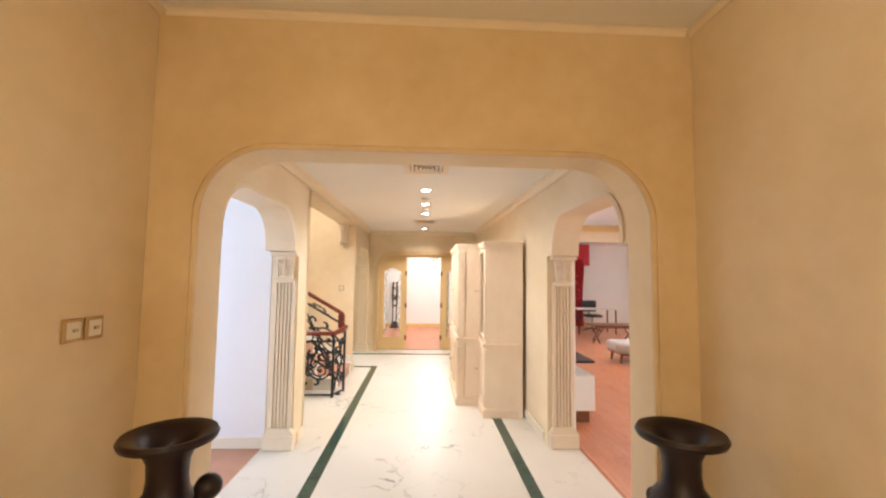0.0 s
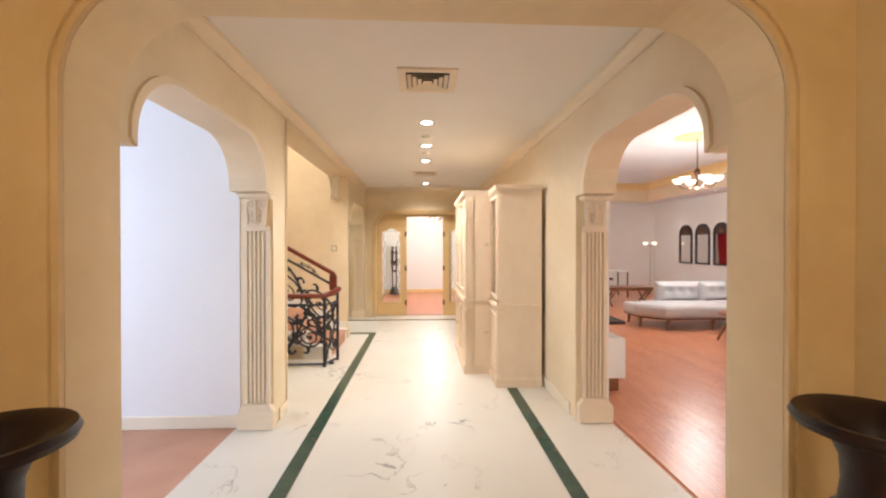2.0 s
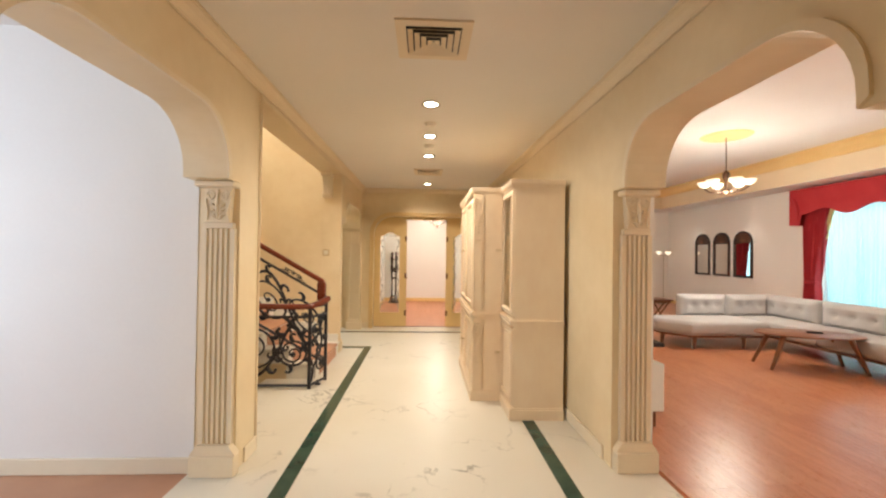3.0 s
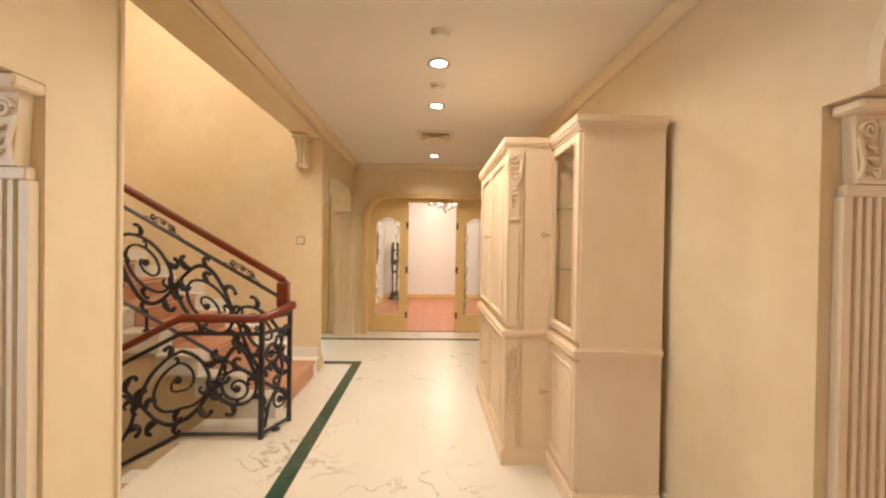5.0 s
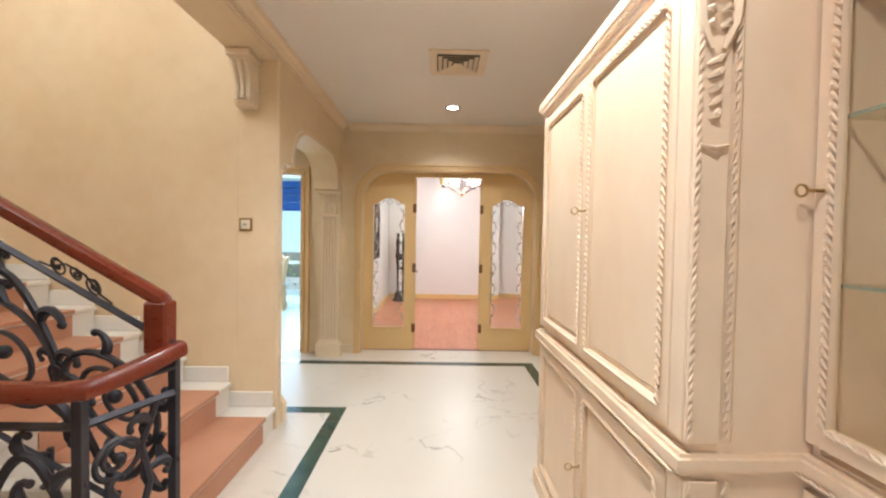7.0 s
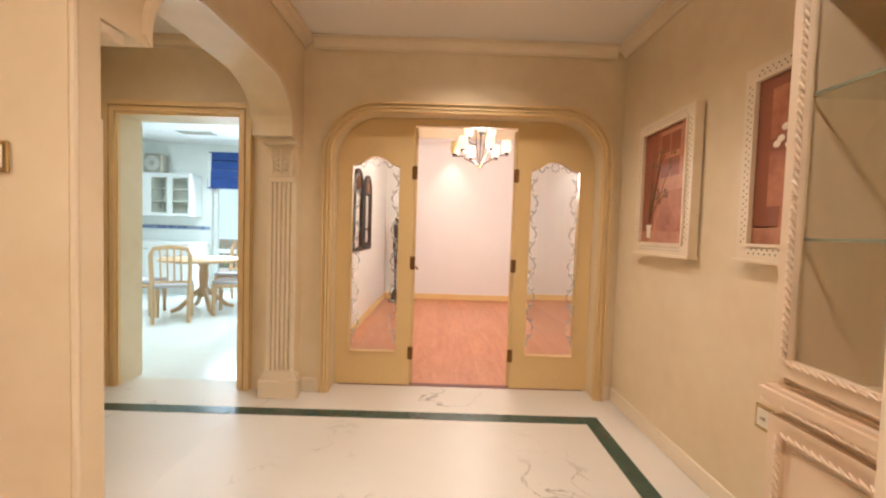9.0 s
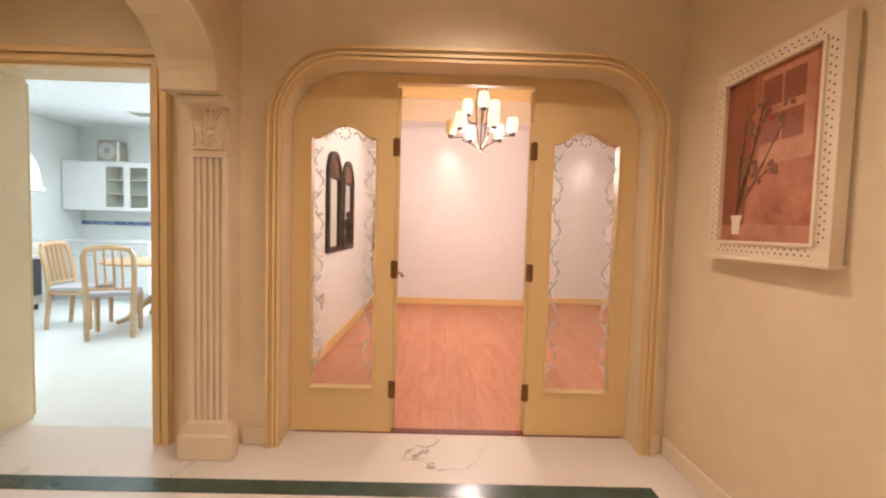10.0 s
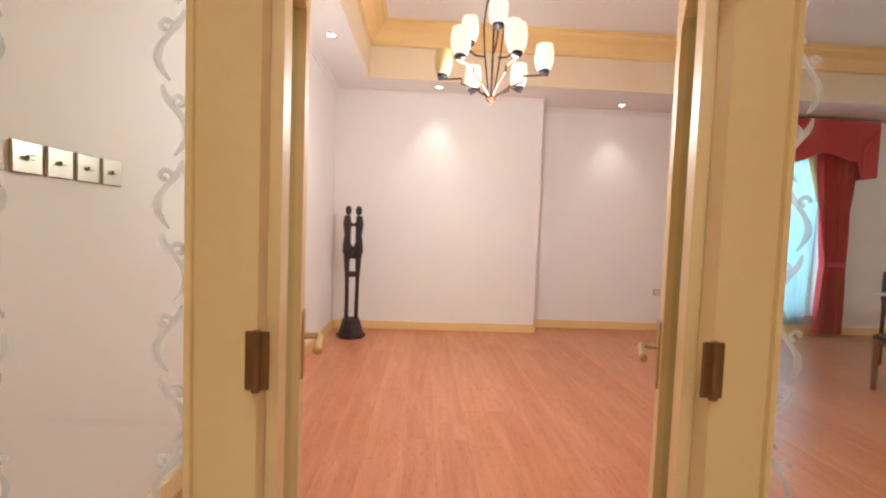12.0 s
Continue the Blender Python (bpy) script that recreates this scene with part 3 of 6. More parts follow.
# kitchen
setting("wall_kitchen_east", box(-1.55, -1.421, 10.06, 14.6, 0, 2.8), M_TILE)
setting("wall_kitchen_west", box(-6.2, -6.0, 9.9, 14.6, 0, 2.8), M_TILE)
setting("wall_kitchen_south", box(-6.2, -2.72, 9.84, 10.06, 0, 2.8), M_TILE)
bm = bmesh.new()
for a, b, lo, hi in holed(-6.2, -1.42, -4.45, -3.0, 0.04, 2.46, 2.8):
    box(a, b, 14.35, 14.55, lo, hi, bm=bm)
setting("wall_kitchen_north", bm, M_TILE, "white tiled kitchen wall with a window")
setting("ceiling_kitchen", box(-6.2, -1.42, 9.9, 14.6, 2.7, 2.8), M_KWHITE)

# skirtings
def skirting(pts, material, h=0.10, name="baseboard"):
    for x0, x1, y0, y1 in pts:
        setting(name, box(x0, x1, y0, y1, 0, h, 0.004), material, "low skirting board")


lean_in(setting("baseboard", box(H - 0.016, H - 0.001, 4.95, 9.82, 0, 0.10, 0.004), M_STONE, "low skirting board"))
skirting(((-H + 0.001, -H + 0.016, 4.95, 5.14), (1.07, 1.12, 9.822, 9.838), (-1.20, -1.07, 9.822, 9.838), (-2.718, -2.69, 9.822, 9.838), (-2.718, -2.702, 9.71, 9.82)), M_STONE)
skirting(((-5.2, -1.478, 4.815, 4.833),), M_STONE)
skirting(((-1.199, -1.18, 10.07, 14.13), (-1.18, 1.24, 14.13, 14.149), (1.241, 1.26, 14.13, 14.43), (1.26, 7.48, 14.43, 14.449), (7.48, 7.499, 0.1, 14.43)), M_AMBER)


# ---- pilasters, corbels ----
def pilaster(name, place, width, label, wide=0.25):
    """A fluted pilaster on a jamb that faces -y: base, shaft, carved capital, impost."""
    p = thing(name, place, label, "pilaster")
    wb = wide / 2
    w = 0.105
    bm = box(-w - 0.035, w + 0.035, -0.075, 0.0, 0, 0.13, 0.006)
    slab([(-w - 0.035, 0.13), (w + 0.035, 0.13), (w - 0.005, 0.19), (-w + 0.005, 0.19)], "y", -0.06, 0.0, bm)
    part("base", bm, M_TRIM, p)
    n = 5
    a, b = -w + 0.026, w - 0.026
    pts = [(-w + 0.004, 0.0), (-w + 0.004, -0.034)]
    step = (b - a) / n
    for i in range(n):
        u = a + step * (i + 0.5)
        pts += [(u - 0.0085, -0.034), (u - 0.006, -0.020), (u, -0.015), (u + 0.006, -0.020), (u + 0.0085, -0.034)]
    pts += [(w - 0.004, -0.034), (w - 0.004, 0.0)]
    part("shaft", slab(pts, "z", 0.185, 1.545), M_TRIM, p)
    bm = box(-w + 0.012, w - 0.012, -0.036, 0, 1.546, 1.585, 0.004)
    slab([(-0.070, 1.585), (0.070, 1.585), (0.084, 1.80), (-0.084, 1.80)], "y", -0.046, 0, bm)
    for s in (-1, 1):
        sp = [(s * (0.043 + 0.027 * (1 - t / 26) * math.cos(t * 0.5)), -0.050, 1.752 + 0.030 * (1 - t / 26) * math.sin(t * 0.5)) for t in range(22)]
        tube(sp, 0.0075, 5, bm)
        tube([(s * 0.066, -0.046, 1.60), (s * 0.060, -0.052, 1.65), (s * 0.070, -0.050, 1.70), (s * 0.074, -0.048, 1.73)], 0.008, 5, bm)
        for k in range(3):
            tube([(s * 0.006, -0.046, 1.60 + 0.035 * k), (s * (0.022 + 0.004 * k), -0.056, 1.625 + 0.035 * k), (s * 0.046, -0.048, 1.632 + 0.035 * k)], 0.009, 5, bm, 1.0, [0.6, 1.2, 0.5])
    tube([(0, -0.048, 1.60), (0, -0.058, 1.68), (0, -0.050, 1.77)], 0.010, 6, bm, 1.0, [0.6, 1.2, 0.7])
    ball(0, -0.048, 1.775, 0.015, bm)
    part("capital", bm, M_TRIM, p, "carved leaf capital", True)
    bm = box(-wb + 0.004, wb - 0.004, -0.10, 0.0, 1.80, 1.838, 0.008)
    part("impost", bm, M_TRIM, p)
    return p


PIL = pilaster("pilaster", (-1.335, 4.838, 0), 0.25, "pale fluted pilaster with a carved leaf capital")
PIL["group"] = "hall pilasters"
copy_thing(PIL, pose(1.365, 4.838, 0))
copy_thing(PIL, pose(-1.318, 9.737, 0))
for x, y in ((-1.345, 8.063),):
    copy_thing(PIL, pose(x, y, 0, 0, 0, 180))

corb = thing("corbel", (-1.40, 7.948, 2.17), "small carved stone corbel under the beam", "corbel")
bm = slab([(-0.0, 0.33), (-0.16, 0.33), (-0.16, 0.29), (-0.13, 0.25), (-0.085, 0.16), (-0.075, 0.06), (-0.09, 0.03), (-0.07, 0.0), (0, 0.0)], "x", -0.062, 0.062)
for s in (-1, 0, 1):
    tube([(s * 0.040, -0.15, 0.27), (s * 0.042, -0.115, 0.20), (s * 0.036, -0.095, 0.11), (s * 0.04, -0.10, 0.05)], 0.015, 6, bm)
for s in (-1, 1):
    ball(s * 0.042, -0.10, 0.035, 0.020, bm)
part("body", bm, M_STONE, corb, "", True)
part("abacus", box(-0.08, 0.08, -0.18, 0, 0.29, 0.329, 0.006), M_STONE, corb)


# ---- hall ceiling fixtures ----
def downlight(place, group):
    d = thing("downlight", place, "round recessed ceiling spotlight, switched on", "downlight", group)
    part("rim", lathe([(0.040, -0.002), (0.060, -0.002), (0.062, -0.008), (0.052, -0.012), (0.042, -0.006)], 20), M_STEEL, d, "", True)
    part("bulb", lathe([(0.042, -0.001), (0.046, -0.004), (0.040, -0.007), (0.0005, -0.009)], 20), M_SPOT, d, "glowing lens")
    return d


first = downlight((0, SPOT_Y[0], CEIL), "hall downlights")
first.scale = (1.25, 1.25, 1.0)
for y in SPOT_Y[1:]:
    copy_thing(first, pose(0, y, CEIL))


def smoke_detector(y):
    d = thing("smoke_detector", (0, y, CEIL), "small round white smoke detector on the ceiling", "smoke detector", "detectors")
    part("body", lathe([(0.052, -0.001), (0.052, -0.012), (0.042, -0.030), (0.020, -0.036), (0.001, -0.036)], 20), M_CEIL, d, "", True)
    part("base", lathe([(0.058, -0.0005), (0.058, -0.006), (0.054, -0.009), (0.053, -0.0005)], 20), M_PLASTIC, d)
    return d


for y in (5.93, 6.70):
    smoke_detector(y)


def air_vent(y):
    v = thing("air_vent", (0, y, CEIL), "square cream ceiling diffuser with four louvre rings", "air vent", "air vents")
    part("backing", box(-0.15, 0.15, -0.15, 0.15, -0.004, -0.001), M_BLACK, v, "dark duct opening")
    bm = bmesh.new()
    for a, b, c, d in ((-0.205, 0.205, -0.205, -0.15), (-0.205, 0.205, 0.15, 0.205), (-0.205, -0.15, -0.15, 0.15), (0.15, 0.205, -0.15, 0.15)):
        box(a, b, c, d, -0.012, -0.001, bm=bm)
    part("frame", bm, M_TRIM, v)
    for k in range(4):
        o = 0.142 - 0.036 * k
        i = o - 0.028
        bm = bmesh.new()
        ro = [bm.verts.new((sx * o, sy * o, -0.024)) for sx, sy in ((-1, -1), (1, -1), (1, 1), (-1, 1))]
        ri = [bm.verts.new((sx * max(i, 0.004), sy * max(i, 0.004), -0.008)) for sx, sy in ((-1, -1), (1, -1), (1, 1), (-1, 1))]
        ru = [bm.verts.new(w.co + Vector((0, 0, 0.003))) for w in ro]
        for j in range(4):
            m = (j + 1) % 4
            bm.faces.new((ro[j], ro[m], ri[m], ri[j]))
            bm.faces.new((ro[j], ro[m], ru[m], ru[j]))
        part("louvre", bm, M_TRIM, v)
    return v


air_vent(4.46)
air_vent(8.17)

# slim beads on the edges of the stair opening
for y in (5.135, 7.965):
    setting("trim_bead", tube([(-H + 0.004, y, 0.0), (-H + 0.004, y, 2.52)], 0.011, 8), M_TRIM, "slim bead at the stair opening", True)
setting("trim_bead", tube([(-H + 0.004, 5.135, 2.515), (-H + 0.004, 7.965, 2.515)], 0.011, 8), M_TRIM, "slim bead at the stair opening", True)

# ---- built-in cabinet in the hall ----
def rope(x, y0, y1, z0, z1, r, bm, along):
    """A twisted-rope bead: a row of slanted beads."""
    n = max(int(((y1 - y0) if along == "y" else (z1 - z0)) / 0.022), 2)
    for i in range(n):
        t = (i + 0.5) / n
        if along == "y":
            y, z = y0 + (y1 - y0) * t, z0
            a, b = (x - r * 0.6, y - 0.012, z - r * 0.7), (x - r * 0.6, y + 0.012, z + r * 0.7)
        else:
            y, z = y0, z0 + (z1 - z0) * t
            a, b = (x - r * 0.6, y - r * 0.7, z - 0.012), (x - r * 0.6, y + r * 0.7, z + 0.012)
        m = tuple((p + q) / 2 - (0.004 if k == 0 else 0) for k, (p, q) in enumerate(zip(a, b)))
        tube([a, m, b], r * 0.62, 5, bm, 1.0, [0.45, 1.0, 0.45])
    return bm


def key(parent, x, y, z):
    bm = tube([(x, y, z), (x - 0.035, y, z)], 0.004, 6)
    ring = [(x - 0.047 + 0.013 * math.cos(t), y + 0.002, z + 0.013 * math.sin(t)) for t in [2 * math.pi * k / 14 for k in range(15)]]
    tube(ring, 0.003, 5, bm)
    lathe([(0.012, 0), (0.012, 0.004), (0.004, 0.006)], 10, (x - 0.002, y, z), bm)
    return part("key", bm, M_BRASS, parent, "small brass key in the lock", True)


def panel_door(parent, name, x, y0, y1, z0, z1, glass=False, lock=0):
    """A framed cabinet door that faces -x, with a rope bead."""
    f = 0.045
    bm = bmesh.new()
    for a, b, c, d in ((y0, y0 + f, z0, z1), (y1 - f, y1, z0, z1), (y0 + f, y1 - f, z0, z0 + f), (y0 + f, y1 - f, z1 - f, z1)):
        box(x - 0.022, x, a, b, c, d, bm=bm)
    door = part(name, bm, M_CAB, parent)
    if not glass:
        bm = box(x - 0.010, x, y0 + f, y1 - f, z0 + f, z1 - f)
        bv = 0.02
        box(x - 0.016, x - 0.010, y0 + f + bv, y1 - f - bv, z0 + f + bv, z1 - f - bv, 0.004, bm=bm)
        part("panel", bm, M_CAB, door)
    bm = bmesh.new()
    for y in (y0 + f - 0.006, y1 - f + 0.006):
        rope(x - 0.020, y, y, z0 + f, z1 - f, 0.0095, bm, "z")
    for z in (z0 + f - 0.006, z1 - f + 0.006):
        rope(x - 0.020, y0 + f, y1 - f, z, z, 0.009, bm, "y")
    part("rope_bead", bm, M_CAB, door, "", True)
    if glass:
        g = part("pane", box(x - 0.010, x - 0.006, y0 + f - 0.004, y1 - f + 0.004, z0 + f - 0.004, z1 - f + 0.004), M_CABGLASS, door, "clear glass pane")
        g.visible_shadow = False
    if lock:
        key(door, x - 0.022, y0 + 0.02 if lock < 0 else y1 - 0.02, (z0 + z1) / 2 + 0.02)
    return door


def moulding(parent, name, path, steps, material=None):
    """A moulding along a plan path (front line of the cabinet), its profile stepping out to -x and both ends."""
    bm = bmesh.new()
    for out, z0, z1 in steps:
        pts = []
        for x, y, nx, ny in path:
            pts.append((x + nx * out, y + ny * out))
        back = [(CB, path[-1][1] + path[-1][3] * out), (CB, path[0][1] + path[0][3] * out)]
        slab(pts + back, "z", z0, z1, bm)
    return part(name, bm, material or M_CAB, parent)


def acanthus(x, y, z, bm, w=0.05, drop=0.26):
    """A shallow carved cartouche of leaves with a fine hanging drop, facing -x."""
    for s in (-1, 1):
        sp = [(x - 0.007, y + s * (0.014 + 0.012 * (1 - t / 22) * math.cos(t * 0.5 - 0.6)), z - 0.020 + 0.016 * (1 - t / 22) * math.sin(t * 0.5 - 0.6)) for t in range(17)]
        tube(sp, 0.0045, 5, bm)
        tube([(x - 0.005, y + s * 0.026, z - 0.03), (x - 0.008, y + s * 0.030, z - 0.07), (x - 0.008, y + s * 0.024, z - 0.13), (x - 0.006, y + s * 0.008, z - 0.175)], 0.007, 5, bm, 1, [0.7, 1.1, 1.0, 0.6])
        for k in range(4):
            tube([(x - 0.005, y + s * 0.003, z - 0.135 + 0.028 * k), (x - 0.010, y + s * 0.012, z - 0.125 + 0.028 * k), (x - 0.006, y + s * 0.020, z - 0.130 + 0.028 * k)], 0.006, 5, bm, 1, [0.6, 1.0, 0.6])
    ball(x - 0.006, y, z - 0.012, 0.012, bm, 0.6, 1.2, 1.0, 8, 6)
    n = int(drop / 0.026)
    for k in range(n):
        ww = 0.013 * (1 - 0.55 * k / n)
        tube([(x - 0.002, y - ww, z - 0.203 - 0.026 * k), (x - 0.007, y, z - 0.195 - 0.026 * k), (x - 0.002, y + ww, z - 0.182 - 0.026 * k)], 0.0062, 5, bm, 0.7, [0.5, 1.1, 0.5])
    tube([(x - 0.004, y - 0.022, z - 0.205 - drop), (x - 0.007, y, z - 0.212 - drop), (x - 0.004, y + 0.022, z - 0.205 - drop)], 0.005, 5, bm, 1, [0.6, 1, 0.6])
    return bm


CY0, CY1, CY2, CY3 = 5.62, 6.09, 7.36, 7.88
CB, CF, CM = 1.165, 0.715, 0.435
cab = thing("display_cabinet", (0, 0, 0), "limed cream wood display cabinet with carved trim against the hall wall", "cabinet")
plan = [(CF, CY0, -1, -1), (CF, CY1, -1, -1), (CM, CY1, -1, -1), (CM, CY2, -1, 1), (CF, CY2, -1, 1), (CF, CY3, -1, 1)]
# the middle carcass is solid; the two end units are hollow behind their glass
bm = box(CM + 0.02, CB, CY1, CY2, 0.09, 1.985)
part("middle_carcass", bm, M_CAB, cab)
for y0, y1, near in ((CY0, CY1 - 0.002, True), (CY2 + 0.002, CY3, False)):
    part("base_carcass", box(CF + 0.02, CB, y0, y1, 0.09, 0.86), M_CAB, cab)
    part("side_panel", box(CF + 0.02, CB, y0, y0 + 0.02, 0.86, 1.985), M_CAB, cab)
    part("side_panel", box(CF + 0.02, CB, y1 - 0.02, y1, 0.86, 1.985), M_CAB, cab)
    part("back_panel", box(CB - 0.02, CB, y0 + 0.02, y1 - 0.02, 0.86, 1.985), M_CAB, cab)
    part("top_panel", box(CF + 0.02, CB - 0.02, y0 + 0.02, y1 - 0.02, 1.95, 1.985), M_CAB, cab)
    for z in (1.235, 1.60):
        part("shelf", box(CF + 0.04, CB - 0.021, y0 + 0.021, y1 - 0.021, z, z + 0.008), M_CABGLASS, cab, "glass shelf")
        part("shelf_edge", box(CF + 0.034, CF + 0.039, y0 + 0.022, y1 - 0.022, z, z + 0.008), M_SHELF, cab, "green glass shelf edge")
    panel_door(cab, "glass_door", CF + 0.02, y0 + 0.005, y1 - 0.005, 0.885, 1.965, True, 1 if near else -1)
    panel_door(cab, "lower_door", CF + 0.02, y0 + 0.005, y1 - 0.005, 0.12, 0.775, False, 1 if near else -1)
pw = 0.055
ym = (CY1 + CY2) / 2
panel_door(cab, "upper_door", CM + 0.02, CY1 + pw, ym - 0.002, 0.885, 1.955, False, 1)
panel_door(cab, "upper_door", CM + 0.02, ym + 0.002, CY2 - pw, 0.885, 1.955)
panel_door(cab, "lower_door", CM + 0.02, CY1 + pw, ym - 0.002, 0.12, 0.775, False, 1)
panel_door(cab, "lower_door", CM + 0.02, ym + 0.002, CY2 - pw, 0.12, 0.775)
for y in (CY1 + pw / 2, CY2 - pw / 2):
    bm = box(CM, CM + 0.02, y - pw / 2, y + pw / 2, 0.875, 1.975, 0.003)
    box(CM, CM + 0.02, y - pw / 2, y + pw / 2, 0.10, 0.79, 0.003, bm=bm)
    part("corner_strip", bm, M_CAB, cab)
# carved strip on the side of the middle unit, facing the near end
bm = box(CM + 0.003, CM + 0.079, CY1 - 0.012, CY1 - 0.001, 0.875, 1.975, 0.002)
strip_up = part("carved_strip", bm, M_CAB, cab)
part("carved_strip", box(CM + 0.003, CM + 0.079, CY1 - 0.012, CY1 - 0.001, 0.10, 0.79, 0.002), M_CAB, cab)
for x in (CM + 0.103,):
    part("bead", tube([(x, CY1 - 0.004, 0.88), (x, CY1 - 0.004, 1.97)], 0.006, 6), M_CAB, cab)
    part("bead", tube([(x, CY1 - 0.004, 0.11), (x, CY1 - 0.004, 0.785)], 0.006, 6), M_CAB, cab)
for u in (0.010, 0.091):
    for z0, z1 in ((0.885, 1.965), (0.115, 0.785)):
        bm = rope(0, 0, 0, z0, z1, 0.0075, bmesh.new(), "z")
        for v in bm.verts:
            v.co = Vector((CM + u + v.co.y, CY1 - 0.010 + v.co.x * 0.8, v.co.z))
        part("rope_bead", bm, M_CAB, cab, "", True)
for z, w, drop in ((1.95, 0.05, 0.15), (0.745, 0.045, 0.13)):
    bm = acanthus(0, 0, 0, bmesh.new(), w, drop)
    for v in bm.verts:
        v.co = Vector((CM + 0.041 + v.co.y * 1.45, CY1 - 0.012 + v.co.x * 1.3, z + v.co.z * 1.15))
    tagged(part("carving", bm, M_CAB, cab, "carved hanging leaf ornament", True), kind="stuff")
moulding(cab, "cornice", plan, ((0.003, 1.975, 1.992), (0.010, 1.992, 2.004), (0.018, 2.004, 2.014), (0.024, 2.014, 2.05)))
moulding(cab, "waist_moulding", plan, ((0.003, 0.798, 0.808), (0.008, 0.808, 0.818), (0.018, 0.818, 0.842), (0.006, 0.842, 0.852)))
moulding(cab, "plinth", plan, ((0.016, 0.0, 0.085), (0.008, 0.085, 0.10)))
for x, a, b in ((CF - 0.022, CY0, CY1), (CM - 0.022, CY1, CY2), (CF - 0.022, CY2, CY3)):
    part("rope_trim", rope(x + 0.004, a, b, 0.812, 0.812, 0.006, bmesh.new(), "y"), M_CAB, cab, "", True)
    part("rope_trim", rope(x + 0.010, a, b, 1.998, 1.998, 0.006, bmesh.new(), "y"), M_CAB, cab, "", True)


# ---- glazed double doors at the end of the hall ----
def tongue(u0, u1, z0, z1, rise, n=14):
    """A glass outline with a bracket-shaped head."""
    w = u1 - u0
    top = []
    for i in range(n + 1):
        t = i / n
        s = abs(2 * t - 1)
        h = rise * (1 - 0.5 * (s / 0.5) ** 2 * 1.0) if s < 0.5 else rise * 0.5 * ((1 - s) / 0.5) ** 2
        top.append((u1 - w * t, z1 - rise + h))
    return [(u0, z0), (u1, z0)] + top[0:1] + top[1:]


def scroll_etch(u, z0, z1, side, y, bm):
    """A running vine of etched scrolls along a glass edge."""
    n = int((z1 - z0) / 0.115)
    for k in range(n):
        z = z0 + (k + 0.5) * (z1 - z0) / n
        s = 1 if k % 2 else -1
        pts = [(u + s * side * (0.004 + 0.021 * math.sin(t * math.pi * 1.5)), y, z + 0.058 * (t * 2 - 1)) for t in [i / 9 for i in range(10)]]
        tube(pts, 0.0054, 4, bm, 0.25, [0.4, 0.8, 1.2, 1.4, 1.3, 1, 1, 1.2, 1, 0.5])
        cx, cz = u + s * side * 0.012, z + 0.030
        tube([(cx + 0.013 * (1 - i / 12) * math.cos(i * 0.6) * s, y, cz + 0.013 * (1 - i / 12) * math.sin(i * 0.6)) for i in range(10)], 0.0048, 4, bm, 0.25)
    return bm


def hinge(parent, x, y, z):
    bm = box(x - 0.020, x + 0.020, y - 0.006, y, z - 0.05, z + 0.05, 0.002)
    lathe([(0.007, -0.052), (0.008, -0.05), (0.008, 0.05), (0.007, 0.052)], 8, (x, y - 0.007, z), bm)
    return part("hinge", bm, M_HINGE, parent, "aged brass hinge")


def lever(parent, x, y, z, sx, sy):
    """A lever handle on its plate; the plate faces sx, the lever runs along sy."""
    bm = box(min(x, x + sx * 0.006), max(x, x + sx * 0.006), y - 0.02, y + 0.02, z - 0.09, z + 0.09, 0.002)
    tube([(x, y, z + 0.03), (x + sx * 0.045, y, z + 0.03), (x + sx * 0.055, y + sy * 0.02, z + 0.03), (x + sx * 0.055, y + sy * 0.11, z + 0.024)], 0.009, 8, bm)
    ball(x + sx * 0.055, y + sy * 0.115, z + 0.024, 0.011, bm)
    return part("handle", bm, M_BRASS, parent, "brass lever handle", True)


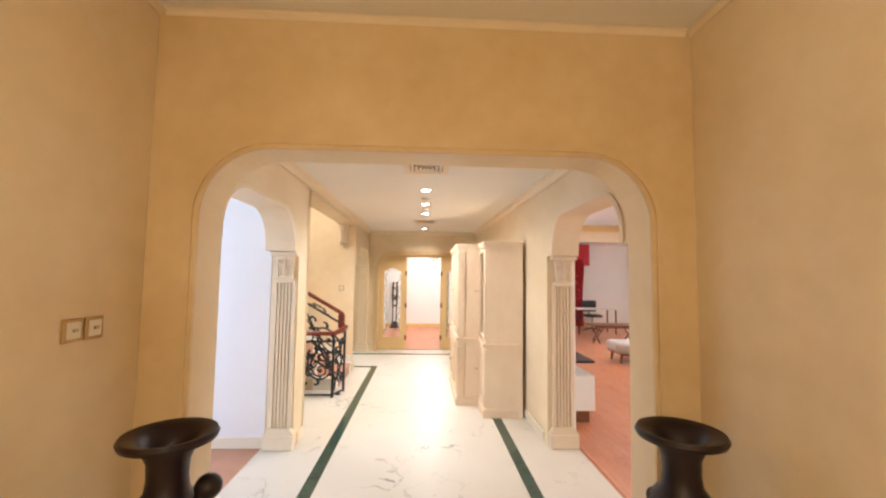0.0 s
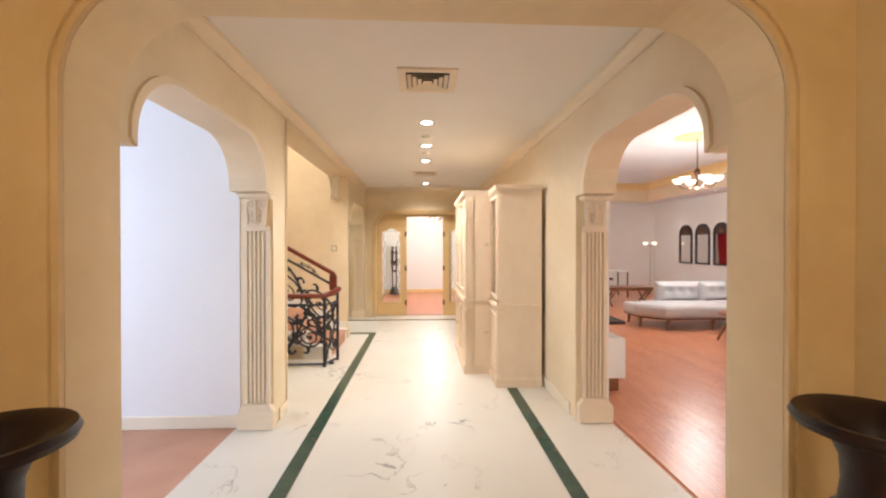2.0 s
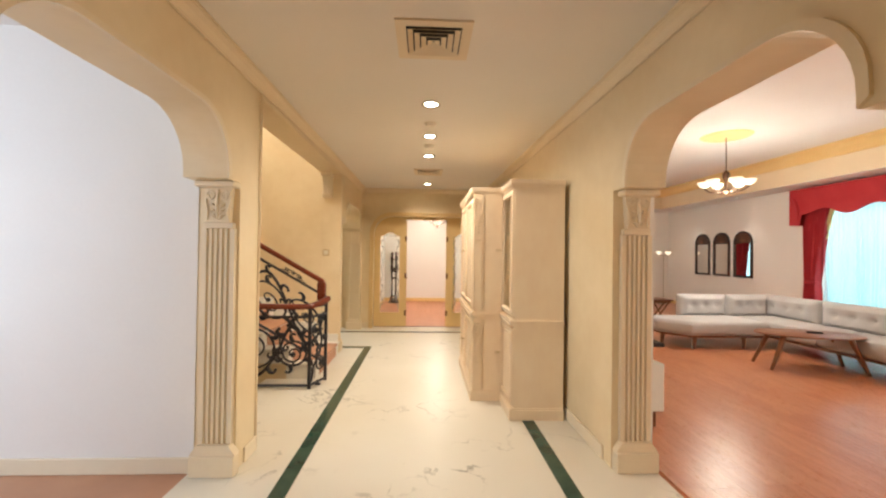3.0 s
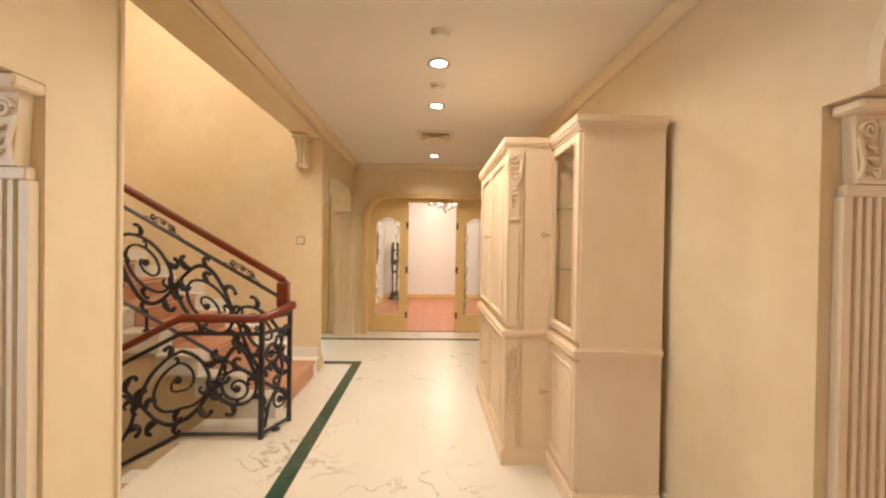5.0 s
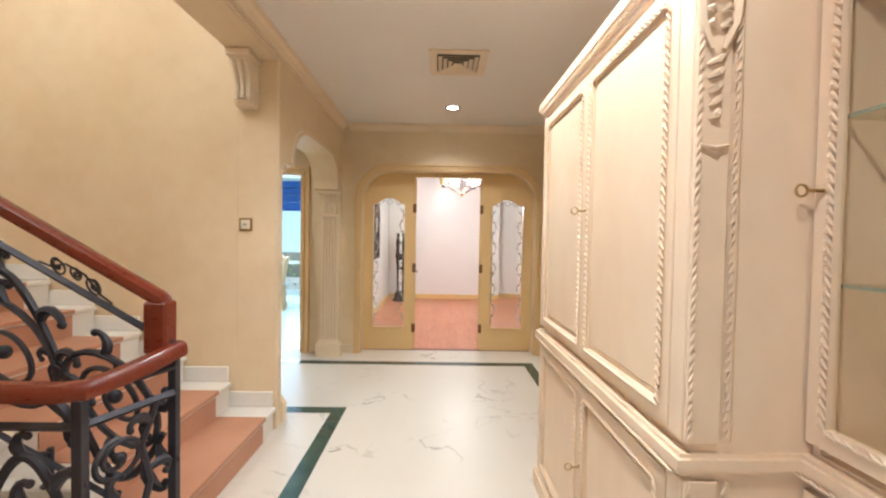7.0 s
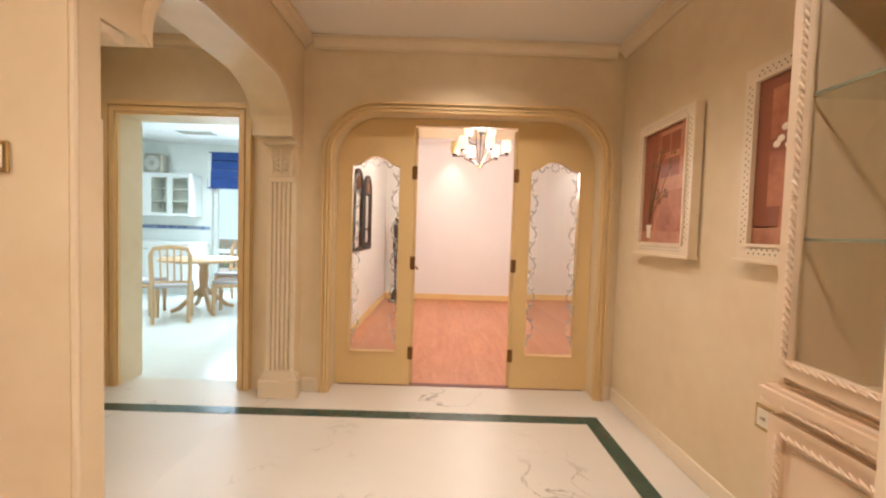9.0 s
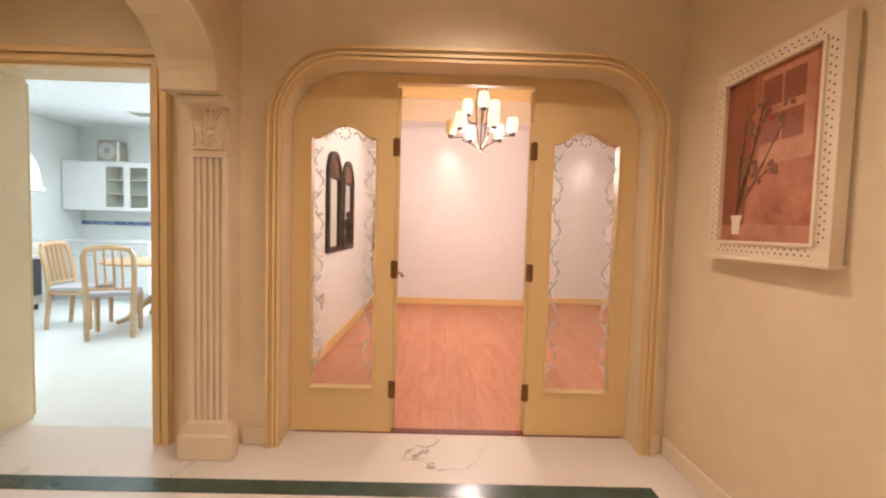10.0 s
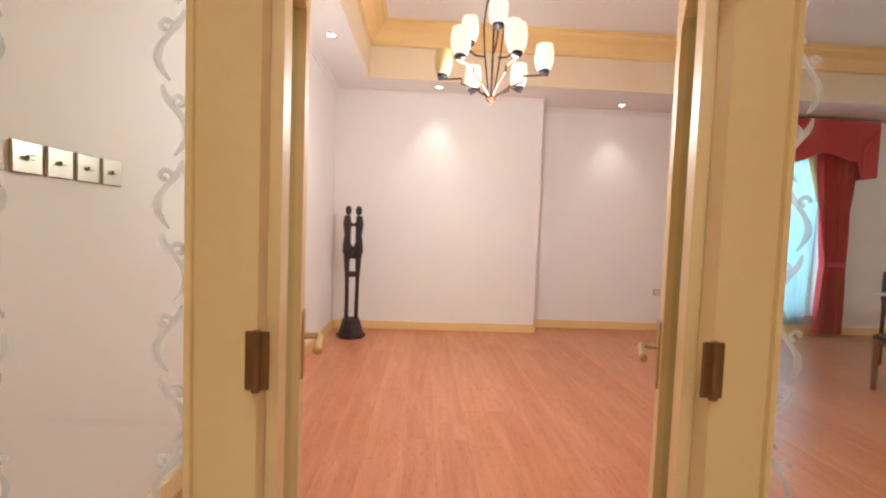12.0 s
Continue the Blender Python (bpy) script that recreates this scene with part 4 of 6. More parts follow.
def glazed_leaf(name, outline, u0, u1, y0, y1, label):
    """A cream door panel with a shaped glass, its hole cut as a ring of faces."""
    d = thing(name, (0, 0, 0), label, "door", "glazed doors")
    st = 0.115
    g = tongue(u0 + st, u1 - st, 0.27, 1.80, 0.075)
    # outer outline cut to the same count
    bm = bmesh.new()
    cx = (u0 + u1) / 2
    top = [p for p in g[2:]]
    # right and left stiles, bottom rail, head built over the curved top
    box(u0, u0 + st, y0, y1, 0.006, 1.725, bm=bm)
    box(u1 - st, u1, y0, y1, 0.006, 1.725, bm=bm)
    box(u0 + st, u1 - st, y0, y1, 0.006, 0.27, bm=bm)
    head = [(u1, 1.725)] + [q for q in outline if 1.7251 < q[1]] + [(u0, 1.725)] + [p for p in top[::-1]]
    slab(head, "y", y0, y1, bm)
    part("panel", bm, M_DOOR, d)
    ring_o = [(cx + (u - cx) * 1.06, 1.0 + (v - 1.0) * 1.016) for u, v in g]
    ring_o.append(ring_o[0])
    ring_i = g + [g[0]]
    bm = bmesh.new()
    strip(ring_o, ring_i, "y", y0 - 0.010, y0 + 0.004, bm)
    strip(ring_o, ring_i, "y", y1 - 0.004, y1 + 0.010, bm)
    part("glass_bead", bm, M_DOOR, d)
    ym_ = (y0 + y1) / 2
    p = part("pane", slab(g, "y", ym_ - 0.003, ym_ + 0.003), M_GLASS, d, "clear glass with an etched scroll border")
    p.visible_shadow = False
    bm = bmesh.new()
    scroll_etch(u0 + st + 0.035, 0.33, 1.68, 1, ym_ - 0.0045, bm)
    scroll_etch(u1 - st - 0.035, 0.33, 1.68, -1, ym_ - 0.0045, bm)
    for k in range(8):
        a = k * math.pi / 4
        ball(cx + 0.030 * math.cos(a), ym_ - 0.004, 1.755 + 0.030 * math.sin(a), 0.008, bm, 1, 0.2, 1, 6, 4)
    for s in (-1, 1):
        tube([(cx + s * (0.05 + 0.10 * t), ym_ - 0.0045, 1.745 - 0.02 * t + 0.02 * math.sin(t * 9)) for t in [i / 9 for i in range(10)]], 0.005, 4, bm, 0.25)
    e = part("etching", bm, M_FROST, p, "frosted scroll etching")
    return d


R0 = 0.34
TOPZ = 2.0995
left_out = [(-0.402, 1.73), (-0.402, 2.0975)] + arc(-0.998 + R0, 2.0975 - R0, R0, 90, 180, 10)
right_out = arc(0.998 - R0, 2.0975 - R0, R0, 0, 90, 10) + [(0.392, 2.0975), (0.392, 1.73)]
dl = glazed_leaf("door_1", left_out, -0.998, -0.402, 9.99, 10.03, "fixed cream door panel with shaped etched glass")
dr = glazed_leaf("door_2", right_out, 0.392, 0.998, 9.99, 10.03, "fixed cream door panel with shaped etched glass")
for z in (1.68, 0.977, 0.264):
    hinge(dl, -0.400, 9.989, z)
    hinge(dr, 0.390, 9.989, z)
# head board over the opening, inside the frame
setting("trim_door_head", box(-0.4015, 0.3915, 9.985, 10.035, 2.045, 2.0975), M_DOOR, "cream head board over the doors")


def open_leaf(name, x, rz, side):
    d = thing(name, (x, 10.035, 0), "narrow cream door leaf with shaped glass, standing open", "door", "glazed doors", rz=rz)
    w, st = 0.40, 0.085
    y0, y1 = -0.02, 0.02
    s = side
    bm = bmesh.new()
    g = tongue(st, w - st, 0.27, 1.80, 0.06)
    box(0, st, y0, y1, 0.008, 1.74, bm=bm)
    box(w - st, w, y0, y1, 0.008, 1.74, bm=bm)
    box(st, w - st, y0, y1, 0.008, 0.27, bm=bm)
    slab([(w, 1.74), (w, 2.035), (0, 2.035), (0, 1.74)] + g[2:][::-1], "y", y0, y1, bm)
    leaf = part("panel", bm, M_DOOR, d)
    p = part("pane", slab(g, "y", -0.003, 0.003), M_GLASS, d, "clear glass")
    p.visible_shadow = False
    bm = bmesh.new()
    for q in (1, -1):
        box(w - 0.06, w - 0.02, min(q * 0.02, q * 0.026), max(q * 0.02, q * 0.026), 0.80, 0.98, bm=bm)
        tube([(w - 0.04, q * 0.02, 0.91), (w - 0.04, q * 0.06, 0.91), (w - 0.06, q * 0.068, 0.91), (w - 0.15, q * 0.068, 0.905)], 0.009, 8, bm)
        ball(w - 0.155, q * 0.068, 0.905, 0.011, bm)
    part("handle", bm, M_BRASS, d, "brass lever handle", True)
    return d


open_leaf("door_3", -0.402, 100, 1)
open_leaf("door_4", 0.392, 65, -1)
setting("trim_threshold", box(-0.97, 0.97, 9.985, 10.04, 0.0, 0.005), M_RAIL, "dark wooden threshold under the doors")

# kitchen door leaf, swung into the kitchen
kd = thing("door_5", (-2.60, 10.085, 0), "plain cream kitchen door, standing open", "door", rz=172)
part("panel", box(0, 0.80, -0.02, 0.02, 0.008, 2.01, 0.003), M_DOOR, kd)
lever(kd, 0.74, -0.02, 1.0, 0, 0)
# closed door on the vestibule's side wall
vd = thing("door_6", (-2.72, 8.965, 0), "plain cream door in a moulded frame, closed", "door")
part("panel", box(0.001, 0.03, -0.35, 0.62, 0.005, 2.0, 0.003), M_DOOR, vd)
for out, inn, d in ((0.10, 0.0, 0.045), (0.09, 0.05, 0.06)):
    o = [(-0.36 - out, 0), (-0.36 - out, 2.02 + out), (0.63 + out, 2.02 + out), (0.63 + out, 0)]
    i = [(-0.36 - inn, 0), (-0.36 - inn, 2.02 + inn), (0.63 + inn, 2.02 + inn), (0.63 + inn, 0)]
    part("frame", strip(o, i, "x", 0.001, d), M_FRAME, vd)
for z in (0.35, 1.0, 1.7):
    part("hinge", box(0.03, 0.04, 0.575, 0.615, z - 0.05, z + 0.05, 0.002), M_HINGE, vd, "brass hinge")

# ---- stair up, stair down, railings ----
def stair(name, x0, n, y0, y1, z0, rise, going, down, label):
    """A flight that runs to -x: pale stone steps with a terracotta middle on tread and riser."""
    st = thing(name, (0, 0, 0), label, "stairs")
    sgn = -1 if down else 1
    for k in range(n):
        xa = x0 - going * k
        z = z0 + sgn * rise * k
        bm = box(xa - going - (0.02 if not down else 0), xa, y0, y1, z - (rise if not down else 0.30), z - 0.03)
        box(xa - going - 0.015, xa + 0.022, y0 - 0.015, y1, z - 0.03, z, 0.006, bm=bm)
        s = part("step", bm, M_STEP, st)
        in0, in1 = y0 + 0.17, y1 - 0.17
        part("runner_tread", box(xa - going - 0.010, xa + 0.024, in0, in1, z - 0.020, z + 0.004), M_TERRA, s, "terracotta tread inset")
        part("runner_riser", box(xa - 0.002, xa + 0.006, in0, in1, z - rise + 0.004, z - 0.030), M_TERRA, s, "terracotta riser")
    return st


UP = stair("staircase", -1.225, 12, 6.76, 7.935, 0.165, 0.168, 0.30, False, "pale stone staircase with terracotta treads, rising from the hall")
# soffit side under the flight
bm = slab([(-1.225 - 0.3, 0.0), (-1.225 - 3.6, 0.0), (-1.225 - 3.6, 1.85), (-1.225 - 0.3, 0.165)], "y", 6.80, 7.93)
part("side_wall", bm, M_WALL, UP, "cream plaster side under the steps")
DOWN = stair("staircase_down", -1.72, 11, 5.16, 6.36, -0.173, 0.168, 0.30, True, "pale stone staircase going down to a lower floor")
setting("floor_landing", box(-1.76, -1.501, 6.37, 6.755, -0.06, 0.0), M_MARBLE, "pale stone ledge between the flights")
setting("floor_stair_foot", box(-1.719, -1.501, 5.151, 6.369, -0.06, -0.0), M_MARBLE)
setting("wall_stair_middle", box(-5.2, -1.53, 6.80, 7.93, -2.6, -0.0005), M_WALL, "cream wall between the flights")
setting("wall_stair_end", box(-1.76, -1.63, 6.37, 6.799, -2.6, -0.061), M_WALL)
setting("trim_stringer", slab([(-1.761, 0.0), (-1.761, -0.30), (-5.0, -2.05), (-5.0, -1.75)], "y", 6.375, 6.465), M_STONE, "pale sloping stringer under the lower railing")
# stepped white skirting on the far wall
for k in range(11):
    xa = -1.225 - 0.3 * k
    setting("baseboard", box(xa - 0.30, xa - 0.005, 7.930, 7.9495, 0.165 + 0.168 * k, 0.165 + 0.168 * k + 0.10, 0.003), M_STEP, "pale stepped skirting")


def leafbud(f, s, h, ang, size, bm, curl=1.0):
    """A fleshy leaf that leaves the stem, swells and curls over to a rounded tip."""
    x, y, a = s, h, ang
    pts = [f(x, y)]
    for i in range(7):
        a += curl * (0.12 + 0.10 * i)
        x += size * 0.20 * math.cos(a)
        y += size * 0.20 * math.sin(a)
        pts.append(f(x, y))
    tube(pts, size * 0.185, 6, bm, 0.8, [0.8, 1.1, 1.35, 1.35, 1.1, 0.9, 0.8, 0.7])
    ball(*pts[-1], size * 0.17, bm, 1, 0.8, 1, 8, 6)


def scroll(f, s, h, r, flip, bm, thick=0.0135):
    """A closed ring with a spiral to a ball in the middle."""
    pts = []
    n = 46
    for i in range(n + 1):
        t = i / n
        a = flip * (t * 2 * math.pi * 1.9) + math.pi * (0.5 if flip > 0 else 0.5)
        rr = r * (1 if t < 0.42 else 1 - (t - 0.42) / 0.58 * 0.86)
        pts.append(f(s + rr * math.cos(a), h + rr * math.sin(a)))
    tube(pts, thick, 5, bm, 0.8)
    ball(*f(s, h), min(0.022, r * 0.3), bm, 1, 0.8, 1, 8, 6)
    return bm


def ironwork(parent, f, edges, height, first):
    """A running vine between a lower and an upper bar: one waving stem, a spiral in each hollow, curled leaves; f maps (along, up) to space."""
    mid = height * 0.5
    for k, (e0, e1) in enumerate(zip(edges, edges[1:])):
        c, pitch = (e0 + e1) / 2, e1 - e0
        fl = first if k % 2 == 0 else -first
        hc = mid - fl * 0.035
        bm = bmesh.new()
        wave = lambda t: (c - pitch * 0.5 + pitch * t, mid + fl * height * 0.37 * math.sin(math.pi * t))
        tube([f(*wave(i / 16)) for i in range(17)], 0.0145, 6, bm, 0.85, [0.8 + 0.35 * math.sin(math.pi * i / 16) for i in range(17)])
        turns, m = 2.05, 54
        r0 = pitch * 0.50

        def spiral(t):
            a = -fl * t * turns * 2 * math.pi
            r = r0 * (1 - t) ** 0.80 * 0.92 + 0.026
            return c + r * math.cos(a), hc + fl * 0.035 * (1 - t) + r * math.sin(a) * 0.95

        tube([f(*spiral(i / m)) for i in range(m + 1)], 0.0135, 6, bm, 0.85, [1.15 - 0.45 * i / m for i in range(m + 1)])
        ball(*f(c, hc), 0.027, bm, 1, 0.8, 1, 10, 8)
        # leaves thrown off the stem and the spiral
        for t, side, size in ((0.06, 1, 0.085), (0.20, 1, 0.10), (0.50, 1, 0.075), (0.76, 1, 0.10), (0.93, -1, 0.085)):
            x, y = wave(t)
            slope = math.atan2(fl * height * 0.37 * math.pi * math.cos(math.pi * t), pitch)
            leafbud(f, x, y, slope + fl * side * 0.55, size, bm, fl * side)
        for t, side, size in ((0.10, 1, 0.085), (0.19, 1, 0.10), (0.27, -1, 0.06), (0.36, 1, 0.085), (0.47, 1, 0.07), (0.60, 1, 0.05)):
            x, y = spiral(t)
            x2, y2 = spiral(t + 0.01)
            leafbud(f, x, y, math.atan2(y2 - y, x2 - x) + fl * side * 0.55, size, bm, fl * side)
        # sheath where stem and spiral part
        x, y = wave(1.0)
        for a in (0.5, 1.1):
            leafbud(f, x - 0.01, y, -fl * a - 0.2, 0.075, bm, fl)
        part("scroll", bm, M_IRON, parent, "", True)


def handrail(pts, parent):
    bm = bmesh.new()
    prof = [(-0.030, -0.026), (0.030, -0.026), (0.034, -0.010), (0.030, 0.014), (0.016, 0.027), (-0.016, 0.027), (-0.030, 0.014), (-0.034, -0.010)]
    rings = []
    P = [Vector(p) for p in pts]
    for i, p in enumerate(P):
        d = P[min(i + 1, len(P) - 1)] - P[max(i - 1, 0)]
        flat = Vector((d.x, d.y, 0)).normalized()
        side = Vector((-flat.y, flat.x, 0))
        rings.append([bm.verts.new(p + side * a + Vector((0, 0, 1)) * b) for a, b in prof])
    for lo, hi in zip(rings, rings[1:]):
        for k in range(len(prof)):
            bm.faces.new((lo[k], lo[(k + 1) % len(prof)], hi[(k + 1) % len(prof)], hi[k]))
    bm.faces.new(rings[0][::-1])
    bm.faces.new(rings[-1])
    return part("handrail", bm, M_RAIL, parent, "polished mahogany handrail", True)


def bar(a, b, r=0.011):
    return tube([a, b], r * 1.3, 4)


RY = 6.72
rail_up = thing("stair_railing", (0, 0, 0), "black wrought-iron scroll railing with a mahogany handrail, beside the rising steps", "railing")
LU = 2.9
fu = lambda s, h: (-1.13 - s, RY, 0.20 + 0.572 * s + h)
handrail([(-1.13, RY, 1.045)] + [(-1.09 - 0.05 - s, RY, 1.045 + 0.030 + 0.570 * s) for s in (0.0, 0.5, 1.0, 1.8, LU)], rail_up)
part("handrail_drop", box(-1.205, -1.12, RY - 0.036, RY + 0.036, 0.88, 1.075, 0.008), M_RAIL, rail_up, "mahogany newel block")
part("top_bar", bar(fu(-0.02, 0.72), fu(LU, 0.72)), M_IRON, rail_up)
part("bottom_bar", bar(fu(-0.02, 0.0), fu(LU, 0.0)), M_IRON, rail_up)
part("post", box(-1.125, -1.095, RY - 0.015, RY + 0.015, 0.0, 0.90, 0.002), M_IRON, rail_up)
ironwork(rail_up, fu, (0.02, 0.382, 0.84, 1.298, 1.756, 2.214, 2.672), 0.72, -1)
for s in (0.25, 0.85, 1.45, 2.05, 2.65):
    bm = scroll(fu, s + 0.03, 0.765, 0.026, 1, bmesh.new(), 0.0042)
    scroll(fu, s + 0.16, 0.765, 0.026, -1, bm, 0.0042)
    scroll(fu, s + 0.095, 0.775, 0.020, 1, bm, 0.0042)
    tube([fu(s - 0.04, 0.742), fu(s, 0.748), fu(s + 0.06, 0.79), fu(s + 0.13, 0.79), fu(s + 0.19, 0.748), fu(s + 0.23, 0.742)], 0.0042, 5, bm)
    part("bracket", bm, M_IRON, rail_up, "", True)
for k in (1, 3, 5, 7):
    xa = -1.225 - 0.3 * k - 0.10
    zt = 0.165 + 0.168 * k
    zb = 0.20 + 0.572 * (-1.13 - xa)
    bm = lathe([(0.030, 0.0), (0.032, 0.008), (0.012, 0.020), (0.012, zb - zt)], 8, (xa, RY + 0.055, zt))
    tube([(xa, RY + 0.055, zb - 0.02), (xa, RY, zb)], 0.010, 5, bm)
    part("foot", bm, M_IRON, rail_up)

GY = 6.42
rail_dn = thing("stair_railing", (0, 0, 0), "black wrought-iron scroll railing with a mahogany handrail, round the stairwell", "railing")
part_pts = [(-1.10, RY + 0.02, 0.895), (-1.125, RY - 0.12, 0.875), (-1.165, GY + 0.10, 0.855), (-1.20, GY + 0.015, 0.845), (-1.26, GY, 0.842), (-1.74, GY, 0.842), (-1.80, GY, 0.815), (-2.3, GY, 0.545), (-3.0, GY, 0.167), (-3.8, GY, -0.265)]
handrail(part_pts, rail_dn)
fd = lambda s, h: (-1.20 - s, GY, h + (0.035 if s < 0.55 else 0.035 - 0.54 * (s - 0.55)))
for h, nm in ((0.0, "bottom_bar"), (0.70, "top_bar")):
    bm = bar(fd(0, h), fd(0.55, h))
    join(bm, bar(fd(0.55, h), fd(2.6, h)))
    part(nm, bm, M_IRON, rail_dn)
fg = lambda s, h: (-1.20 + 0.10 * s / 0.28, GY + s, h + 0.035)
for h, nm in ((0.0, "bottom_bar"), (0.70, "top_bar"), (0.80, "top_bar")):
    part(nm, bar(fg(0, h), fg(0.28, h)), M_IRON, rail_dn)
for x, y in ((-1.20, GY),):
    part("post", box(x - 0.016, x + 0.016, y - 0.016, y + 0.016, 0.0, 0.82, 0.002), M_IRON, rail_dn)
ironwork(rail_dn, fd, (0.02, 0.315, 0.825, 1.335, 1.845, 2.355), 0.70, 1)
bm = scroll(fg, 0.10, 0.55, 0.065, 1, bmesh.new(), 0.010)
scroll(fg, 0.18, 0.19, 0.065, -1, bm, 0.010)
tube([fg(0.03, 0.03), fg(0.07, 0.18), fg(0.17, 0.31), fg(0.20, 0.42), fg(0.17, 0.56), fg(0.22, 0.69)], 0.012, 6, bm)
for s, h, a, q in ((0.05, 0.12, 1.4, 1), (0.18, 0.34, 2.4, 1), (0.10, 0.28, 1.0, -1), (0.20, 0.62, 1.9, 1), (0.10, 0.42, 2.6, -1), (0.20, 0.46, 0.6, -1)):
    leafbud(fg, s, h, a, 0.075, bm, q)
part("scroll", bm, M_IRON, rail_dn, "", True)
part("foot", lathe([(0.030, 0.0), (0.034, 0.010), (0.014, 0.024), (0.012, 0.05)], 8, (-1.15, GY + 0.14, 0.0)), M_IRON, rail_dn)


# ---- switches and sockets ----
def switch_plate(place, n, axis, label, size=0.086, group="switches"):
    """n square metal plates side by side; axis is the way they face."""
    d = {"+x": 90, "-x": -90, "-y": 0, "+y": 180}[axis]
    s = thing("light_switch", place, label, "switch", group, rz=d)
    for k in range(n):
        u = (k - (n - 1) / 2) * (size + 0.012)
        pl = part("plate", box(u - size / 2, u + size / 2, -0.010, 0, -size / 2, size / 2, 0.003), M_BRASS if n < 3 else M_STEEL, s, "brass switch plate" if n < 3 else "brushed steel switch plate")
        if n < 3:
            part("insert", box(u - size * 0.36, u + size * 0.36, -0.013, -0.010, -size * 0.36, size * 0.36, 0.002), M_PLASTIC, pl, "pale insert")
        part("toggle", box(u - 0.010, u + 0.010, -0.022, -0.013, -0.006, 0.006, 0.002), M_STEEL, pl, "small metal toggle")
    return s


switch_plate((-1.304, 2.465, 1.408), 2, "+x", "two small brass light switches on the foyer wall")
switch_plate((-1.42, 7.949, 1.40), 1, "-y", "square brass dimmer on the stair wall")
switch_plate((-1.199, 10.59, 1.36), 4, "+x", "row of four steel switches on the white wall")
switch_plate((-1.199, 11.34, 0.55), 1, "+x", "single steel wall socket above the skirting")
switch_plate((2.93, 14.449, 0.50), 1, "-y", "single steel wall socket on the white wall")
switch_plate((east_x(8.42) - 0.002, 8.42, 0.515), 1, "-x", "single brass wall socket low on the hall wall", 0.10)


# ---- urns in the foyer ----
def urn(x, y, rz, arms):
    u = thing("pedestal_urn", (x, y, 0), "dark bronze pedestal urn with a wide lip and scrolls", "urn", "foyer urns", rz=rz)
    prof = [(0.17, 0.0), (0.17, 0.05), (0.13, 0.07), (0.10, 0.12), (0.075, 0.30), (0.10, 0.42), (0.13, 0.52), (0.145, 0.60), (0.118, 0.67), (0.112, 0.70), (0.118, 0.745), (0.150, 0.79), (0.152, 0.815), (0.122, 0.845), (0.098, 0.87), (0.090, 0.92), (0.094, 0.98), (0.122, 1.03), (0.175, 1.045), (0.210, 1.055), (0.218, 1.070), (0.208, 1.085), (0.180, 1.082), (0.140, 1.065), (0.085, 1.02), (0.075, 0.96), (0.070, 0.90), (0.001, 0.90)]
    part("body", lathe([(r * 0.75, z * 0.958) for r, z in prof], 40), M_URN, u, "", True)
    for k in range(9):
        a = 2 * math.pi * k / 9 + 0.3
        bm = ball(0.100 * math.cos(a), 0.100 * math.sin(a), 0.758, 0.030, None, 1, 1, 1.1, 10, 8)
        ball(0.092 * math.cos(a + 0.35), 0.092 * math.sin(a + 0.35), 0.705, 0.022, bm, 1, 1, 1.2, 8, 6)
        part("carved_lobe", bm, M_URN, u, "", True)
    for ang in arms:
        s = 1
        bm = tube([(s * 0.07, 0, 0.70), (s * 0.105, 0, 0.745), (s * 0.142, 0, 0.805), (s * 0.152, 0, 0.845)], 0.036, 10, taper=[0.7, 0.9, 1.0, 0.9])
        ball(s * 0.160, 0, 0.855, 0.047, bm, 1, 1, 0.95, 14, 10)
        tube([(s * 0.085, 0, 0.66), (s * 0.12, 0, 0.635), (s * 0.11, 0, 0.59)], 0.024, 8, bm)
        bmesh.ops.rotate(bm, verts=bm.verts[:], cent=(0, 0, 0), matrix=Matrix.Rotation(radians(ang), 3, "Z"))
        part("scroll_handle", bm, M_URN, u, "knobbed scroll handle", True)
    return u


urn(-0.935, 2.43, 0, (-8,))
urn(1.005, 2.43, 0, ())

# foyer lantern, its lower finial only in sight
fl = thing("foyer_pendant", (0.05, 1.85, 2.899), "dark metal ceiling pendant hanging in the foyer", "pendant lamp")
part("rod", lathe([(0.05, -0.001), (0.05, -0.02), (0.008, -0.03), (0.008, -0.16), (0.03, -0.19), (0.012, -0.22), (0.002, -0.24)], 12), M_IRON, fl, "", True)


